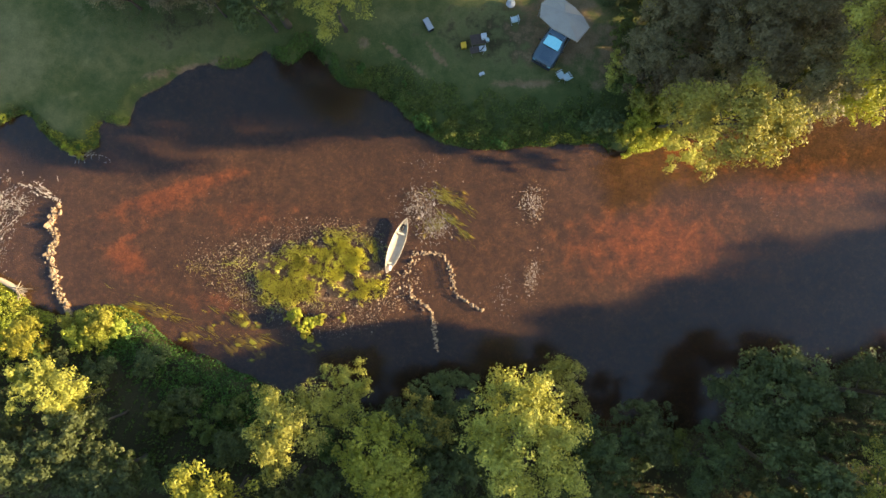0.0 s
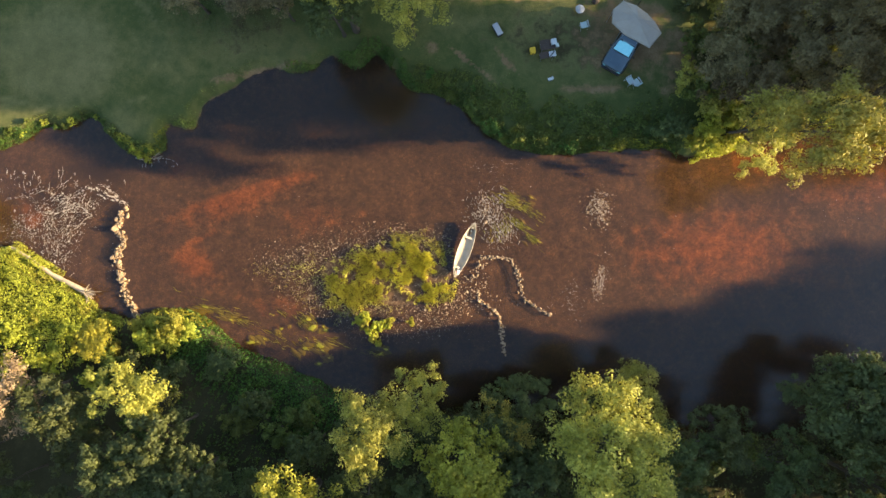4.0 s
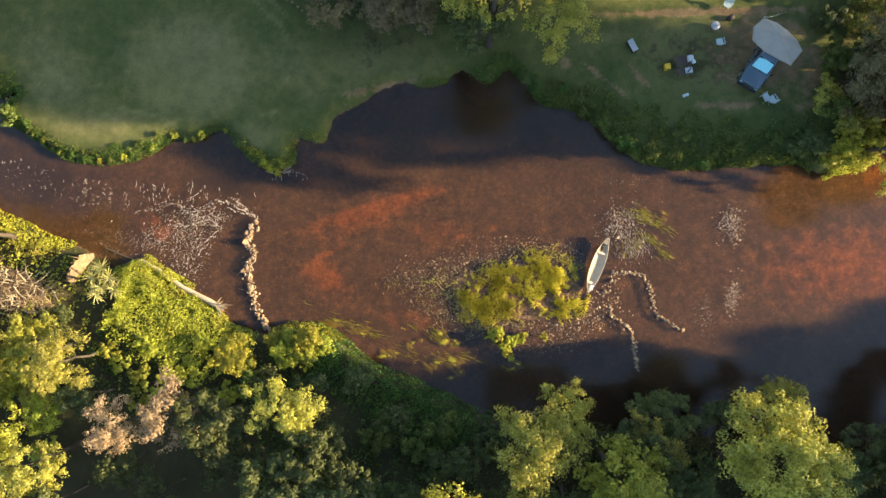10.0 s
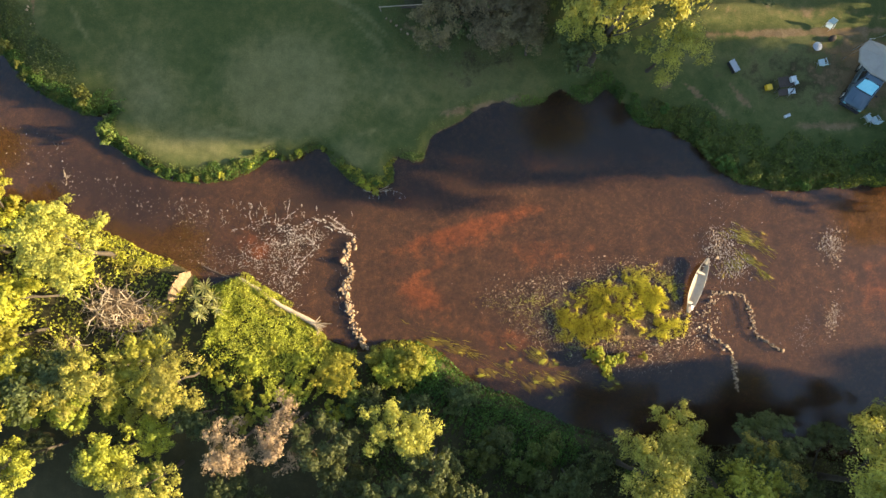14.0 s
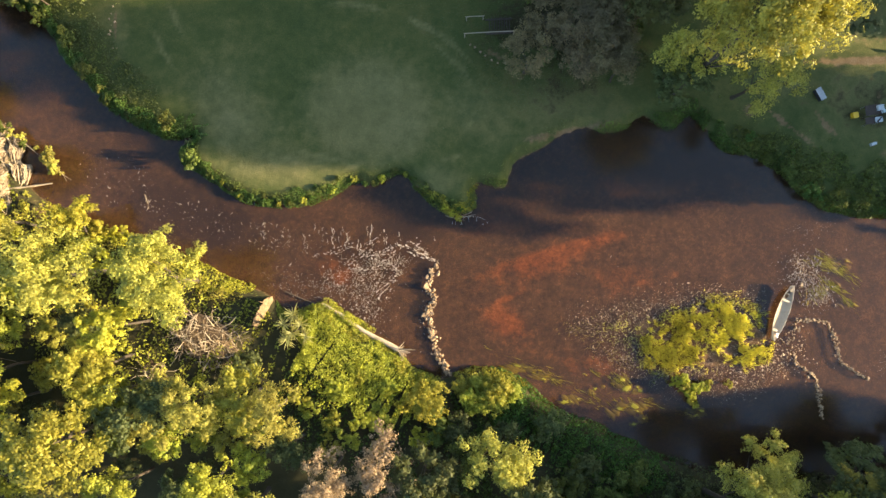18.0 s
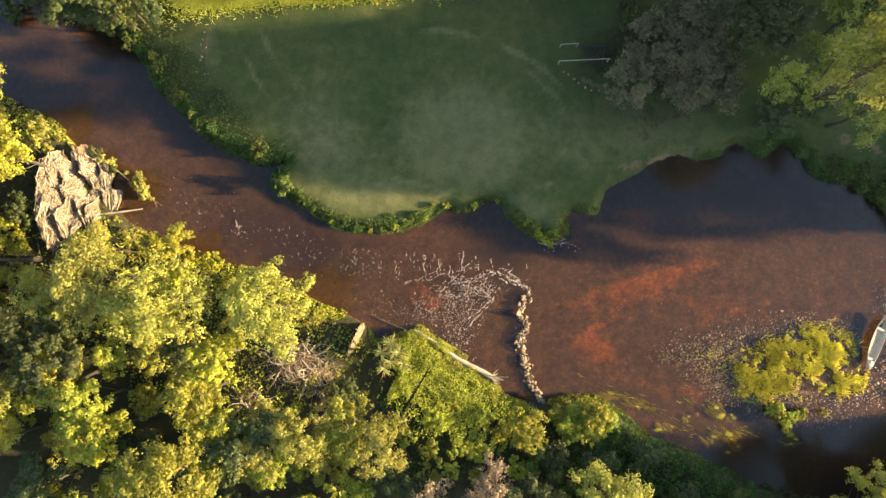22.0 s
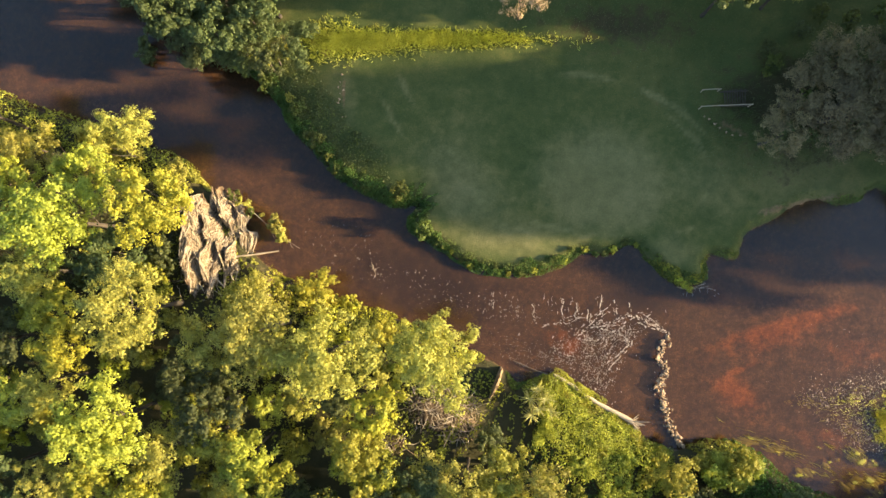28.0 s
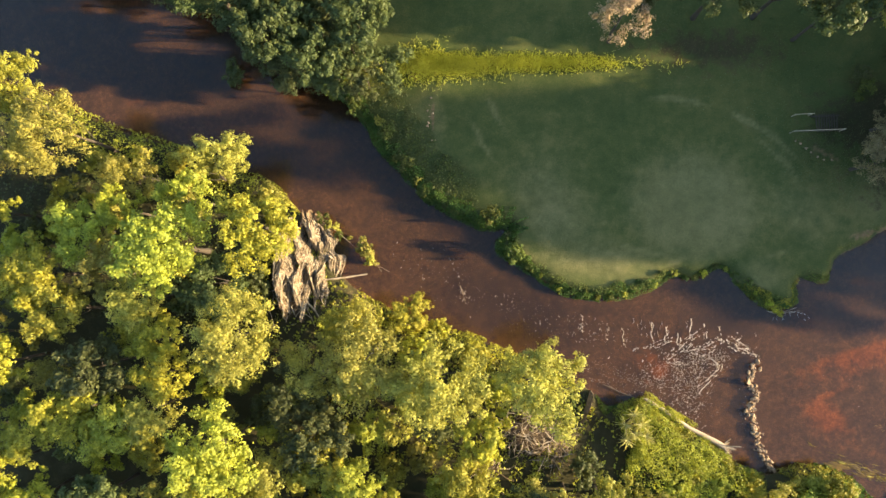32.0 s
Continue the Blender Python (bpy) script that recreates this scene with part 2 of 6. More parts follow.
def tube(points, radii, sides=7):
    """Points and quads of a tapering round limb along a line."""
    pts = np.asarray(points, float)
    tang = np.gradient(pts, axis=0)
    tang /= np.linalg.norm(tang, axis=1)[:, None] + 1e-9
    ref = np.where(np.abs(tang[:, 2:3]) < 0.9, [[0, 0, 1.0]], [[1.0, 0, 0]])
    u = np.cross(tang, ref)
    u /= np.linalg.norm(u, axis=1)[:, None]
    w = np.cross(tang, u)
    a = np.linspace(0, 2 * np.pi, sides, endpoint=False)
    ring = pts[:, None] + np.asarray(radii)[:, None, None] * (np.cos(a)[None, :, None] * u[:, None] + np.sin(a)[None, :, None] * w[:, None])
    n = len(pts)
    i, j = np.meshgrid(np.arange(n - 1), np.arange(sides), indexing="ij")
    q = np.stack([i * sides + j, i * sides + (j + 1) % sides, (i + 1) * sides + (j + 1) % sides, (i + 1) * sides + j], -1).reshape(-1, 4)
    return ring.reshape(-1, 3), q


def join(pieces):
    vs, fs, n = [], [], 0
    for v, f in pieces:
        vs.append(v)
        fs.append(np.asarray(f) + n)
        n += len(v)
    return np.concatenate(vs), np.concatenate(fs)


def smooth_line(pts, step=0.5):
    """A Catmull-Rom curve through the points, resampled evenly."""
    p = np.asarray(pts, float)
    q = np.vstack([2 * p[0] - p[1], p, 2 * p[-1] - p[-2]])
    out = []
    for a, b, c, d in zip(q[:-3], q[1:-2], q[2:-1], q[3:]):
        n = min(16, max(2, int(np.linalg.norm(c - b) / step)))
        t = np.linspace(0, 1, n, endpoint=False)[:, None]
        out.append(0.5 * (2 * b + (c - a) * t + (2 * a - 5 * b + 4 * c - d) * t**2 + (3 * b - a - 3 * c + d) * t**3))
    return np.vstack([*out, p[-1:]])


# ---------------------------------------------------------------- plan of the river
NORTH_WEST = [(-402.16, 152.35), (-162.16, 77.35), (-111.76, 48.55), (-97.86, 42.85), (-90.76, 38.35), (-84.73, 35.98), (-80.79, 34.97), (-78, 31.88), (-74.82, 29.38), (-70.24, 28.22),
              (-67.68, 25.73), (-65.19, 22.15), (-63.21, 20.2), (-60.18, 17.74), (-56.86, 16.48), (-54.51, 16.84), (-55.6, 14.74), (-52.99, 12.89), (-50.49, 11.33),
              (-47.19, 10.67), (-43.9, 11.12), (-41.05, 12.78), (-39.09, 12.54), (-36.63, 13.61), (-34.02, 11.14), (-32.15, 10.11), (-30.61, 10.68)]
NORTH_EAST = [(-30.33, 12.6), (-27.95, 12.46), (-27.14, 14.28), (-25.27, 15.49), (-23.38, 16.61), (-20.97, 17.43), (-19.32, 16.9), (-17.64, 17.42), (-16.03, 18.48),
              (-13.88, 17.42), (-12.35, 18.7), (-11.06, 17.53), (-9.29, 15.62), (-6.93, 15.2), (-4.62, 13.73), (-2.84, 11.85), (0, 10.61), (2.96, 10.21), (6.55, 10.44),
              (11.7, 10.59), (13.52, 9.89), (18.34, 11.1), (22.28, 12.53), (28.09, 12.02), (33.38, 13.39), (37.12, 13.81), (48.78, 14.45), (81.64, 12.86), (161.61, 12.33), (402.78, 21.02)]
SOUTH_WEST = [(-402.16, 120.35), (-162.16, 52.35), (-115.47, 33.92), (-108.21, 31.3), (-97.59, 27.85), (-91.57, 25.28), (-85.78, 23.43), (-80.24, 21.79), (-75.87, 19.78), (-73.2, 17.4), (-70.87, 15.55),
              (-69.46, 12.47), (-67.46, 10.4), (-64.55, 8.84), (-59.8, 7.68), (-55.05, 5.9), (-51.22, 4.02), (-47.81, 2.76), (-46.05, 1.1), (-43.46, 2.11), (-40.46, 0.34), (-36.93, -1.52)]
SOUTH_EAST = [(-35.28, -3.26), (-32.59, -4.09), (-30.31, -3.19), (-26.59, -4.03), (-24.22, -5.96), (-20.52, -7.7), (-16.83, -9.24), (-13.67, -10.58), (-9.07, -11.54),
              (-2.22, -11.73), (4.56, -11.96), (13.73, -12.82), (21.05, -13.24), (24.95, -10.54), (30.67, -8.04), (36.72, -6.76), (47.48, -4.13), (61.69, -0.51), (81.53, 3.07), (111.57, 2.05), (161.77, -2.05), (401.5, 4.09)]


def ragged(line, size, seed):
    """A shoreline's own small bays and points."""
    t = np.gradient(line, axis=0)
    nrm = np.stack([-t[:, 1], t[:, 0]], 1) / (np.linalg.norm(t, axis=1)[:, None] + 1e-9)
    w = np.array([noise.fractal(Vector((x * 0.55, y * 0.55, seed)), 1.0, 2.2, 4) for x, y in line])
    return line + nrm * (w * size)[:, None]


NORTH = ragged(smooth_line(NORTH_WEST + NORTH_EAST), 0.28, 3.1)
SOUTH = ragged(smooth_line(SOUTH_WEST + SOUTH_EAST), 0.28, 7.7)
BANKS = np.vstack([NORTH, SOUTH[::-1]])


def dense(line, gap=0.12):
    out = []
    for a, b in zip(line[:-1], line[1:]):
        n = min(40, max(1, int(np.linalg.norm(b - a) / gap)))
        out.append(a + (b - a) * np.linspace(0, 1, n, endpoint=False)[:, None])
    return np.vstack(out)


def tree_of(line):
    pts = dense(line)
    kd = kdtree.KDTree(len(pts))
    for i, (px, py) in enumerate(pts):
        kd.insert((px, py, 0), i)
    kd.balance()
    return kd


NEAR_NORTH, NEAR_SOUTH = tree_of(NORTH), tree_of(SOUTH)


def line_distance(x, y, kd):
    return np.array([kd.find((px, py, 0))[2] for px, py in zip(x, y)])


def in_river(x, y):
    inside = np.zeros(x.shape, bool)
    for a, b in zip(BANKS, np.roll(BANKS, -1, 0)):
        cross = (a[1] > y) != (b[1] > y)
        inside ^= cross & (x < (b[0] - a[0]) * (y - a[1]) / (b[1] - a[1] + 1e-12) + a[0])
    return inside


def step(lo, hi, v):
    t = np.clip((v - lo) / (hi - lo), 0, 1)
    return t * t * (3 - 2 * t)


def blob(x, y, cx, cy, rx, ry, turn=0.0):
    """1 in the middle of an ellipse, falling softly to 0 past its rim."""
    c, s = math.cos(radians(turn)), math.sin(radians(turn))
    u, v = ((x - cx) * c + (y - cy) * s) / rx, (-(x - cx) * s + (y - cy) * c) / ry
    return np.exp(-(u * u + v * v) * 1.2)


def most(*fields):
    return np.maximum.reduce(fields)


def shore_fields(x, y):
    """Distance inland (minus: over water), and whether the south bank is the nearer."""
    x, y = np.asarray(x, float), np.asarray(y, float)
    dn, ds = line_distance(x, y, NEAR_NORTH), line_distance(x, y, NEAR_SOUTH)
    return np.where(in_river(x, y), -1, 1) * np.minimum(dn, ds), ds < dn


def gravel_bar(x, y):
    return most(blob(x, y, -11.37, -0.3, 7.5, 3.2, -4), 0.5 * blob(x, y, -18.01, 0.08, 4.0, 1.8), 0.3 * blob(x, y, -3.44, 0.12, 2.0, 1.8), 0.5 * blob(x, y, -7.24, -3.52, 4, 1.2))


def heights(x, y, inland, south):
    bar = gravel_bar(x, y)
    deep = 0.11 + 0.13 * step(0.2, 4.5, -inland)
    deep = deep + 0.7 * blob(x, y, -12.47, 13.12, 9, 4) + 0.8 * blob(x, y, 3.03, -9.16, 14, 3.0) + 0.5 * blob(x, y, 20.35, 9.17, 6, 2.5) + 0.6 * blob(x, y, 31.83, -3.09, 9, 4)
    deep = deep - 0.1 * blob(x, y, 2.81, 3.9, 6, 4)
    bed = -np.maximum(deep, 0.10) * (1 - step(0.15, 0.6, bar)) + (0.035 + 0.05 * np.sin(x * 2.3 + y) * np.sin(y * 2.9 - x * 0.7)) * step(0.35, 0.85, bar)
    wave = 0.08 * np.sin(x * 0.7 + 1.3 * np.sin(y * 0.5)) * np.sin(y * 0.9 + x * 0.2)
    land = 0.65 * step(-0.1, 0.8, inland) + 0.35 * step(0.5, 6, inland) + wave * step(0.3, 3, inland)
    land = land + np.where(south, 1.1 * step(1.0, 9, inland), 0)
    return np.where(inland < -0.1, bed, np.maximum(land, 0.02 + 0 * land))


def axis(lo, hi, pitch, far_lo, far_hi):
    mid = np.arange(lo, hi + 1e-6, pitch)
    left, right = [], []
    v, g = lo, pitch
    while v > far_lo:
        g *= 1.35
        v -= g
        left.append(v)
    v, g = hi, pitch
    while v < far_hi:
        g *= 1.35
        v += g
        right.append(v)
    return np.array([*left[::-1], *mid, *right])


SWATHS = [[(-58.6, 26.5), (-57.2, 23.5), (-55.0, 20.4), (-52.3, 17.3), (-49.0, 15.2), (-45.5, 14.2)], [(-57.0, 28.0), (-55.8, 25.3), (-53.5, 22.0), (-50.5, 19.0), (-47.0, 17.0)],
          [(-50.0, 14.2), (-46.0, 13.2), (-42.5, 13.4), (-40.0, 14.1)], [(-47.0, 15.6), (-43.0, 14.6), (-40.0, 14.9)], [(-45.5, 27.5), (-42.0, 27.8), (-38.0, 27.3)],
          [(-34.0, 24.5), (-31.5, 22.0), (-30.5, 19.5), (-31.0, 16.5)], [(-33.6, 14.2), (-31.8, 14.8), (-30.0, 15.6)], [(-54.5, 24.5), (-52.5, 21.6), (-49.8, 18.6)], [(-36.0, 26.5), (-33.0, 24.8), (-31.0, 22.8)]]


def mown_rings(x, y):
    """Pale curved swaths left by the mower round the meadow."""
    out = 0 * x
    for k, line in enumerate(SWATHS):
        p = smooth_line(line, 0.4)
        near = (x > p[:, 0].min() - 2) & (x < p[:, 0].max() + 2) & (y > p[:, 1].min() - 2) & (y < p[:, 1].max() + 2)
        d = np.sqrt(((x[near, None] - p[:, 0]) ** 2 + (y[near, None] - p[:, 1]) ** 2).min(1))
        fade = 0.55 + 0.45 * np.sin(x[near] * 0.9 + y[near] * 1.7 + k)
        out[near] = np.maximum(out[near], 1.1 * np.exp(-((d / 0.30) ** 2)) * fade)
    return out


GRID = []


def build_ground():
    xs, ys = axis(-100, 42, 0.32, -1500, 1500), axis(-22, 38, 0.32, -1500, 1500)
    gx, gy = np.meshgrid(xs, ys, indexing="ij")
    x, y = gx.ravel(), gy.ravel()
    inland, south = shore_fields(x, y)
    z = heights(x, y, inland, south)
    n, m = len(xs), len(ys)
    GRID.extend((xs, ys, z.reshape(n, m), inland.reshape(n, m)))
    i, j = np.meshgrid(np.arange(n - 1), np.arange(m - 1), indexing="ij")
    q = np.stack([i * m + j, (i + 1) * m + j, (i + 1) * m + j + 1, i * m + j + 1], -1).reshape(-1, 4)
    me = mesh_of("ground", np.stack([x, y, z], 1), q, GROUND, True)
    fields = {
        "inland": inland,
        # sun-bleached circle in the meadow, worn grass by the river and round the camp
        "dry": most(mown_rings(x, y), 0.95 * step(0.02, 0.80, blob(x, y, -39.4, 18.5, 6.4, 5.2, -8)), 0.8 * blob(x, y, -51.0, 17.6, 6.5, 4.0, -42), 0.8 * blob(x, y, 6, 18.6, 9, 3.6), 0.8 * blob(x, y, -22.68, 19.42, 7, 3), 0.85 * blob(x, y, -47.55, 13.6, 8, 2.2, -6), 0.6 * blob(x, y, -30.01, 18.41, 7, 4), 0.7 * blob(x, y, -33.63, 12.85, 3, 2), 0.5 * blob(x, y, -51.78, 20.71, 4, 5),
                    0.6 * blob(x, y, -61.58, 25.9, 1.5, 4), 0.6 * blob(x, y, -4.75, 20.63, 6, 2), 1.05 * blob(x, y, 5.61, 19.44, 10, 4.6), 0.7 * blob(x, y, 0.21, 25.85, 12, 3), 0.6 * blob(x, y, -69.2, 31.14, 5, 1.5)),
        "soil": most(0.95 * blob(x, y, 3.99, 22.92, 14, 0.45, 1), 0.45 * blob(x, y, 4.0, 24.6, 14, 1.2), 0.85 * blob(x, y, 8.5, 21.0, 5.0, 2.2), 0.7 * blob(x, y, 12.5, 17.5, 2.5, 4.0), 0.95 * blob(x, y, -4.6, 17.6, 3.4, 0.3, -38), 0.75 * blob(x, y, -1.29, 17.27, 3.0, 0.35, -48), 0.7 * blob(x, y, 6.21, 15.18, 5.5, 0.5),
                     0.85 * blob(x, y, 9.0, 18.6, 5.5, 3.0), 0.6 * blob(x, y, 5.5, 19.6, 4, 2.0), 0.7 * blob(x, y, -7.53, 18.84, 0.9, 0.8), 0.8 * blob(x, y, -61.68, 25.71, 0.35, 2.2), 0.8 * blob(x, y, -22.75, 16.91, 5, 0.5, 12),
                     0.75 * blob(x, y, -28.31, 23.12, 2.0, 0.4, -25), 0.8 * blob(x, y, -72.78, 12.89, 1.6, 4.0), 0.9 * blob(x, y, -67.55, 9.37, 2.0, 0.9, -30), 0.8 * blob(x, y, -63.04, 29.56, 1, .6)),
        "litter": most(0.62 * blob(x, y, 5, 19.2, 9, 3.6), 0.5 * blob(x, y, -23.5, 20.5, 6, 3), np.where(south, 1.0, 0.0) * step(-0.3, 0.1, inland), 0.9 * blob(x, y, -23.37, 25.86, 8, 4), 0.9 * blob(x, y, 22.1, 17.67, 10, 5), 0.9 * blob(x, y, -75.48, 31.36, 6, 3.5), 0.7 * blob(x, y, -37.81, 32.07, 9, 2.5)),
        "rust": most(0.95 * blob(x, y, -41.8, 4.4, 1.6, 1.0, 20), 1.35 * blob(x, y, -23.76, 6.55, 6.5, 0.9, 17), 0.9 * blob(x, y, -22.0, 7.6, 4.0, 0.35, 17), 0.9 * blob(x, y, -27.5, 2.8, 2.4, 0.35, 25), 0.7 * blob(x, y, -24.77, 5.77, 7, 2.0, 17), 1.0 * blob(x, y, -27.76, 0.81, 2.8, 1.6, -35), 0.9 * blob(x, y, 16.22, 1.95, 9, 4.0), 0.6 * blob(x, y, 28.45, 7.16, 9, 3), 0.7 * blob(x, y, 20.35, 9.17, 5, 2),
                     0.55 * blob(x, y, -17.58, 4.56, 6, 2), 0.6 * blob(x, y, -42.25, 5.45, 3, 1.2), 0.5 * blob(x, y, -88.58, 27.63, 2, .8), 0.55 * blob(x, y, -20.53, -2.88, 4, 1.6), 0.5 * blob(x, y, -29.97, 9.26, 5, 1.2)),
        # first two patches darken the bed in place of tree shade
        "silt_and_shade": most(0.85 * blob(x, y, -36.5, 8.6, 5, 1.2, -8), 0.7 * blob(x, y, -27.0, 9.4, 4, 1.4), 0.9 * blob(x, y, -12.45, 14.16, 10, 3.2), 0.95 * blob(x, y, 0.98, -10.15, 16, 2.6), 0.8 * blob(x, y, 24.08, -8.36, 9, 3), 0.5 * blob(x, y, -77.73, 25.25, 14, 5, -25), 0.6 * blob(x, y, -47.47, 9.57, 6, 1.0), 0.85 * blob(x, y, -54.68, 9.68, 11, 4, -20)),
        "gravel": 0.75 * gravel_bar(x, y) + 0.6 * blob(x, y, -0.26, 4.91, 4, 2.5) + 0.5 * blob(x, y, 6.38, 5.42, 1.4, 1.6) + 0.4 * blob(x, y, 6.28, -1.12, 1.2, 2.4),
    }
    for name, v in fields.items():
        a = me.attributes.new(name, "FLOAT", "POINT")
        a.data.foreach_set("value", np.asarray(v, np.float32))
    return tagged(new("ground", me), "shaded meadow, camp lawn and brown river bed in one sheet of earth", "ground", kind="structure")


ground = build_ground()


def spots(xy):
    """Ground heights and distances inland, read off the ground's own grid."""
    xs, ys, z, inland = GRID
    xy = np.asarray(xy, float)
    out = []
    i = np.clip(np.searchsorted(xs, xy[:, 0]) - 1, 0, len(xs) - 2)
    j = np.clip(np.searchsorted(ys, xy[:, 1]) - 1, 0, len(ys) - 2)
    u, v = (xy[:, 0] - xs[i]) / (xs[i + 1] - xs[i]), (xy[:, 1] - ys[j]) / (ys[j + 1] - ys[j])
    for f in (z, inland):
        out.append((f[i, j] * (1 - u) + f[i + 1, j] * u) * (1 - v) + (f[i, j + 1] * (1 - u) + f[i + 1, j + 1] * u) * v)
    return out


def spot(x, y):
    a, b = spots([(x, y)])
    return float(a[0]), float(b[0])


water_v = [(-900, -300, 0), (900, -300, 0), (900, 400, 0), (-900, 400, 0)]
water = tagged(new("water", mesh_of("water", water_v, [(0, 1, 2, 3)], WATER)), "clear tea-brown river water over a shallow gravel bed", "river", kind="structure")
water.visible_shadow = False

# ---------------------------------------------------------------- plants
rng = np.random.default_rng(5)


def leaves(centres, normals, size, slim, rg, droop=0.0):
    """One pointed leaf at each centre, facing roughly along its normal."""
    n = len(centres)
    nrm = normals + rg.normal(0, 0.33, (n, 3))
    nrm /= np.linalg.norm(nrm, axis=1)[:, None]
    along = np.cross(nrm, rg.normal(0, 1, (n, 3)))
    along /= np.linalg.norm(along, axis=1)[:, None] + 1e-9
    across = np.cross(nrm, along)
    s = (size * rg.uniform(0.6, 1.35, n))[:, None]
    side = across * s * slim * 1.3
    skew = along * s * rg.uniform(-0.5, 0.5, (n, 1))
    v = np.stack([centres - along * s * 0.6 + side, centres + along * s * 1.1 - nrm * s * 0.1, centres - along * s * 0.5 - side + skew], 1).reshape(-1, 3)
    return v, np.arange(3 * n).reshape(-1, 3)


def crown_points(R, H, lobes, count, rg, spread=0.80, flat=0.8):
    """Points and outward directions on the tufts of a crown of radius R and half-height H about its middle: boughs
    stand apart on an uneven dome, and each carries a handful of small tight tufts."""
    boughs = max(5, round(lobes / 14))
    k = np.arange(boughs)
    up = 1 - 1.35 * (k + 0.5) / boughs
    ang = k * 2.39996 + rg.uniform(0, 0.9, boughs)
    rad = np.sqrt(np.clip(1 - up**2, 0.05, 1))
    reach = rg.uniform(0.50, 1.12, boughs)
    mid = np.stack([R * spread * rad * np.cos(ang) * reach, R * spread * rad * np.sin(ang) * reach, H * spread * up * rg.uniform(0.7, 1.15, boughs)], 1)
    wide = R * rg.uniform(0.26, 0.46, boughs) * (10 / boughs) ** 0.22
    own = rg.integers(0, boughs, lobes)
    d = rg.normal(0, 1, (lobes, 3))
    d[:, 2] = np.abs(d[:, 2]) * 0.9 - 0.25
    d /= np.linalg.norm(d, axis=1)[:, None]
    tuft = mid[own] + d * (wide[own] * rg.uniform(0.25, 1.15, lobes))[:, None] * [1, 1, 0.75]
    size = wide[own] * rg.uniform(0.15, 0.40, lobes)
    pick = rg.choice(lobes, count, p=size**2 / (size**2).sum())
    d = rg.normal(0, 1, (count, 3))
    d[:, 2] += 0.45
    d /= np.linalg.norm(d, axis=1)[:, None]
    dist = rg.uniform(0.45, 1.0, count) ** 0.4
    dist *= 1 + 0.40 * np.sin(d[:, 0] * 8 + pick) * np.sin(d[:, 1] * 7 + 2 * pick) + rg.exponential(0.22, count)
    c = tuft[pick] + d * (size[pick] * dist)[:, None] * [1, 1, flat]
    return c, d, mid


TREE_SIZE = {"S": (1.7, 1.5, 5.0, 3500), "M": (2.4, 2.2, 7.5, 6800), "L": (3.2, 2.9, 10.5, 11500), "X": (4.3, 3.8, 13.0, 20000), "F": (4.6, 4.4, 13.0, 3600)}
LEAF_SIZE = {"olive": (0.076, 0.42), "bright": (0.078, 0.55), "lime": (0.080, 0.55), "dark": (0.095, 0.5), "gold": (0.085, 0.5), "dry": (0.075, 0.4), "drab": (0.078, 0.42)}
TREE_WORDS = {"olive": "tall grey-olive river tree with a billowing crown", "bright": "broad green tree, its leaf colour raised for sun", "lime": "yellow-green broadleaf tree in the dense bank wood",
              "dark": "dark green tree, its leaf colour lowered for shade", "gold": "low golden-leaved tree at the water's edge", "dry": "dying tree with pinkish dry leaves and bare twigs", "drab": "shaded tree with thin brownish-olive leaves"}
PROTO = {}


def tree_proto(size, species, variant):
    """The meshes of one tree, foot at the origin."""
    key = (size, species, variant)
    if key in PROTO:
        return PROTO[key]
    R, H, top, count = TREE_SIZE[size]
    rg = np.random.default_rng("SMLXF".index(size) * 31 + variant * 7 + list(LEAF_SIZE).index(species) * 131)
    if species == "dry":
        count = int(count * 0.85)
    mid_z = top - H
    c, d, mids = crown_points(R, H, {"S": 100, "M": 170, "L": 270, "X": 430, "F": 120}[size], count, rg)
    c[:, 2] += mid_z
    mids[:, 2] += mid_z
    ls, slim = LEAF_SIZE[species]
    v, f = leaves(c, d + [0, 0, 0.3], ls * (2.6 if size == "F" else 1 + 0.12 * "SMLXF".index(size)), slim, rg)
    crown = mesh_of("crown", v, f, LEAF[species])
    r0 = 0.020 * top
    bend = rg.normal(0, 0.25, (6, 2))
    tz = np.linspace(-0.5, mid_z + H * 0.1, 6)
    line = np.column_stack([np.cumsum(bend[:, 0]) * 0.35, np.cumsum(bend[:, 1]) * 0.35, tz])
    line[:, :2] -= line[1, :2]
    trunk = mesh_of("trunk", *tube(line, np.linspace(r0, r0 * 0.3, 6) * [1.5, 1.05, 1, 1, 1, 0.8], 8), BARK, True)
    limbs = []
    for m in mids[rg.permutation(len(mids))[: {"S": 4, "M": 5, "L": 7, "X": 9, "F": 4}[size]]]:
        s = line[rg.integers(2, 5)]
        p = np.stack([s + (m - s) * t * 0.8 + [0, 0, -0.35 * math.sin(t * math.pi)] for t in np.linspace(0, 1, 5)])
        limbs.append(mesh_of("limb", *tube(p, np.linspace(r0 * 0.28, r0 * 0.06, 5), 5), BARK, True))
    PROTO[key] = crown, trunk, limbs
    return PROTO[key]


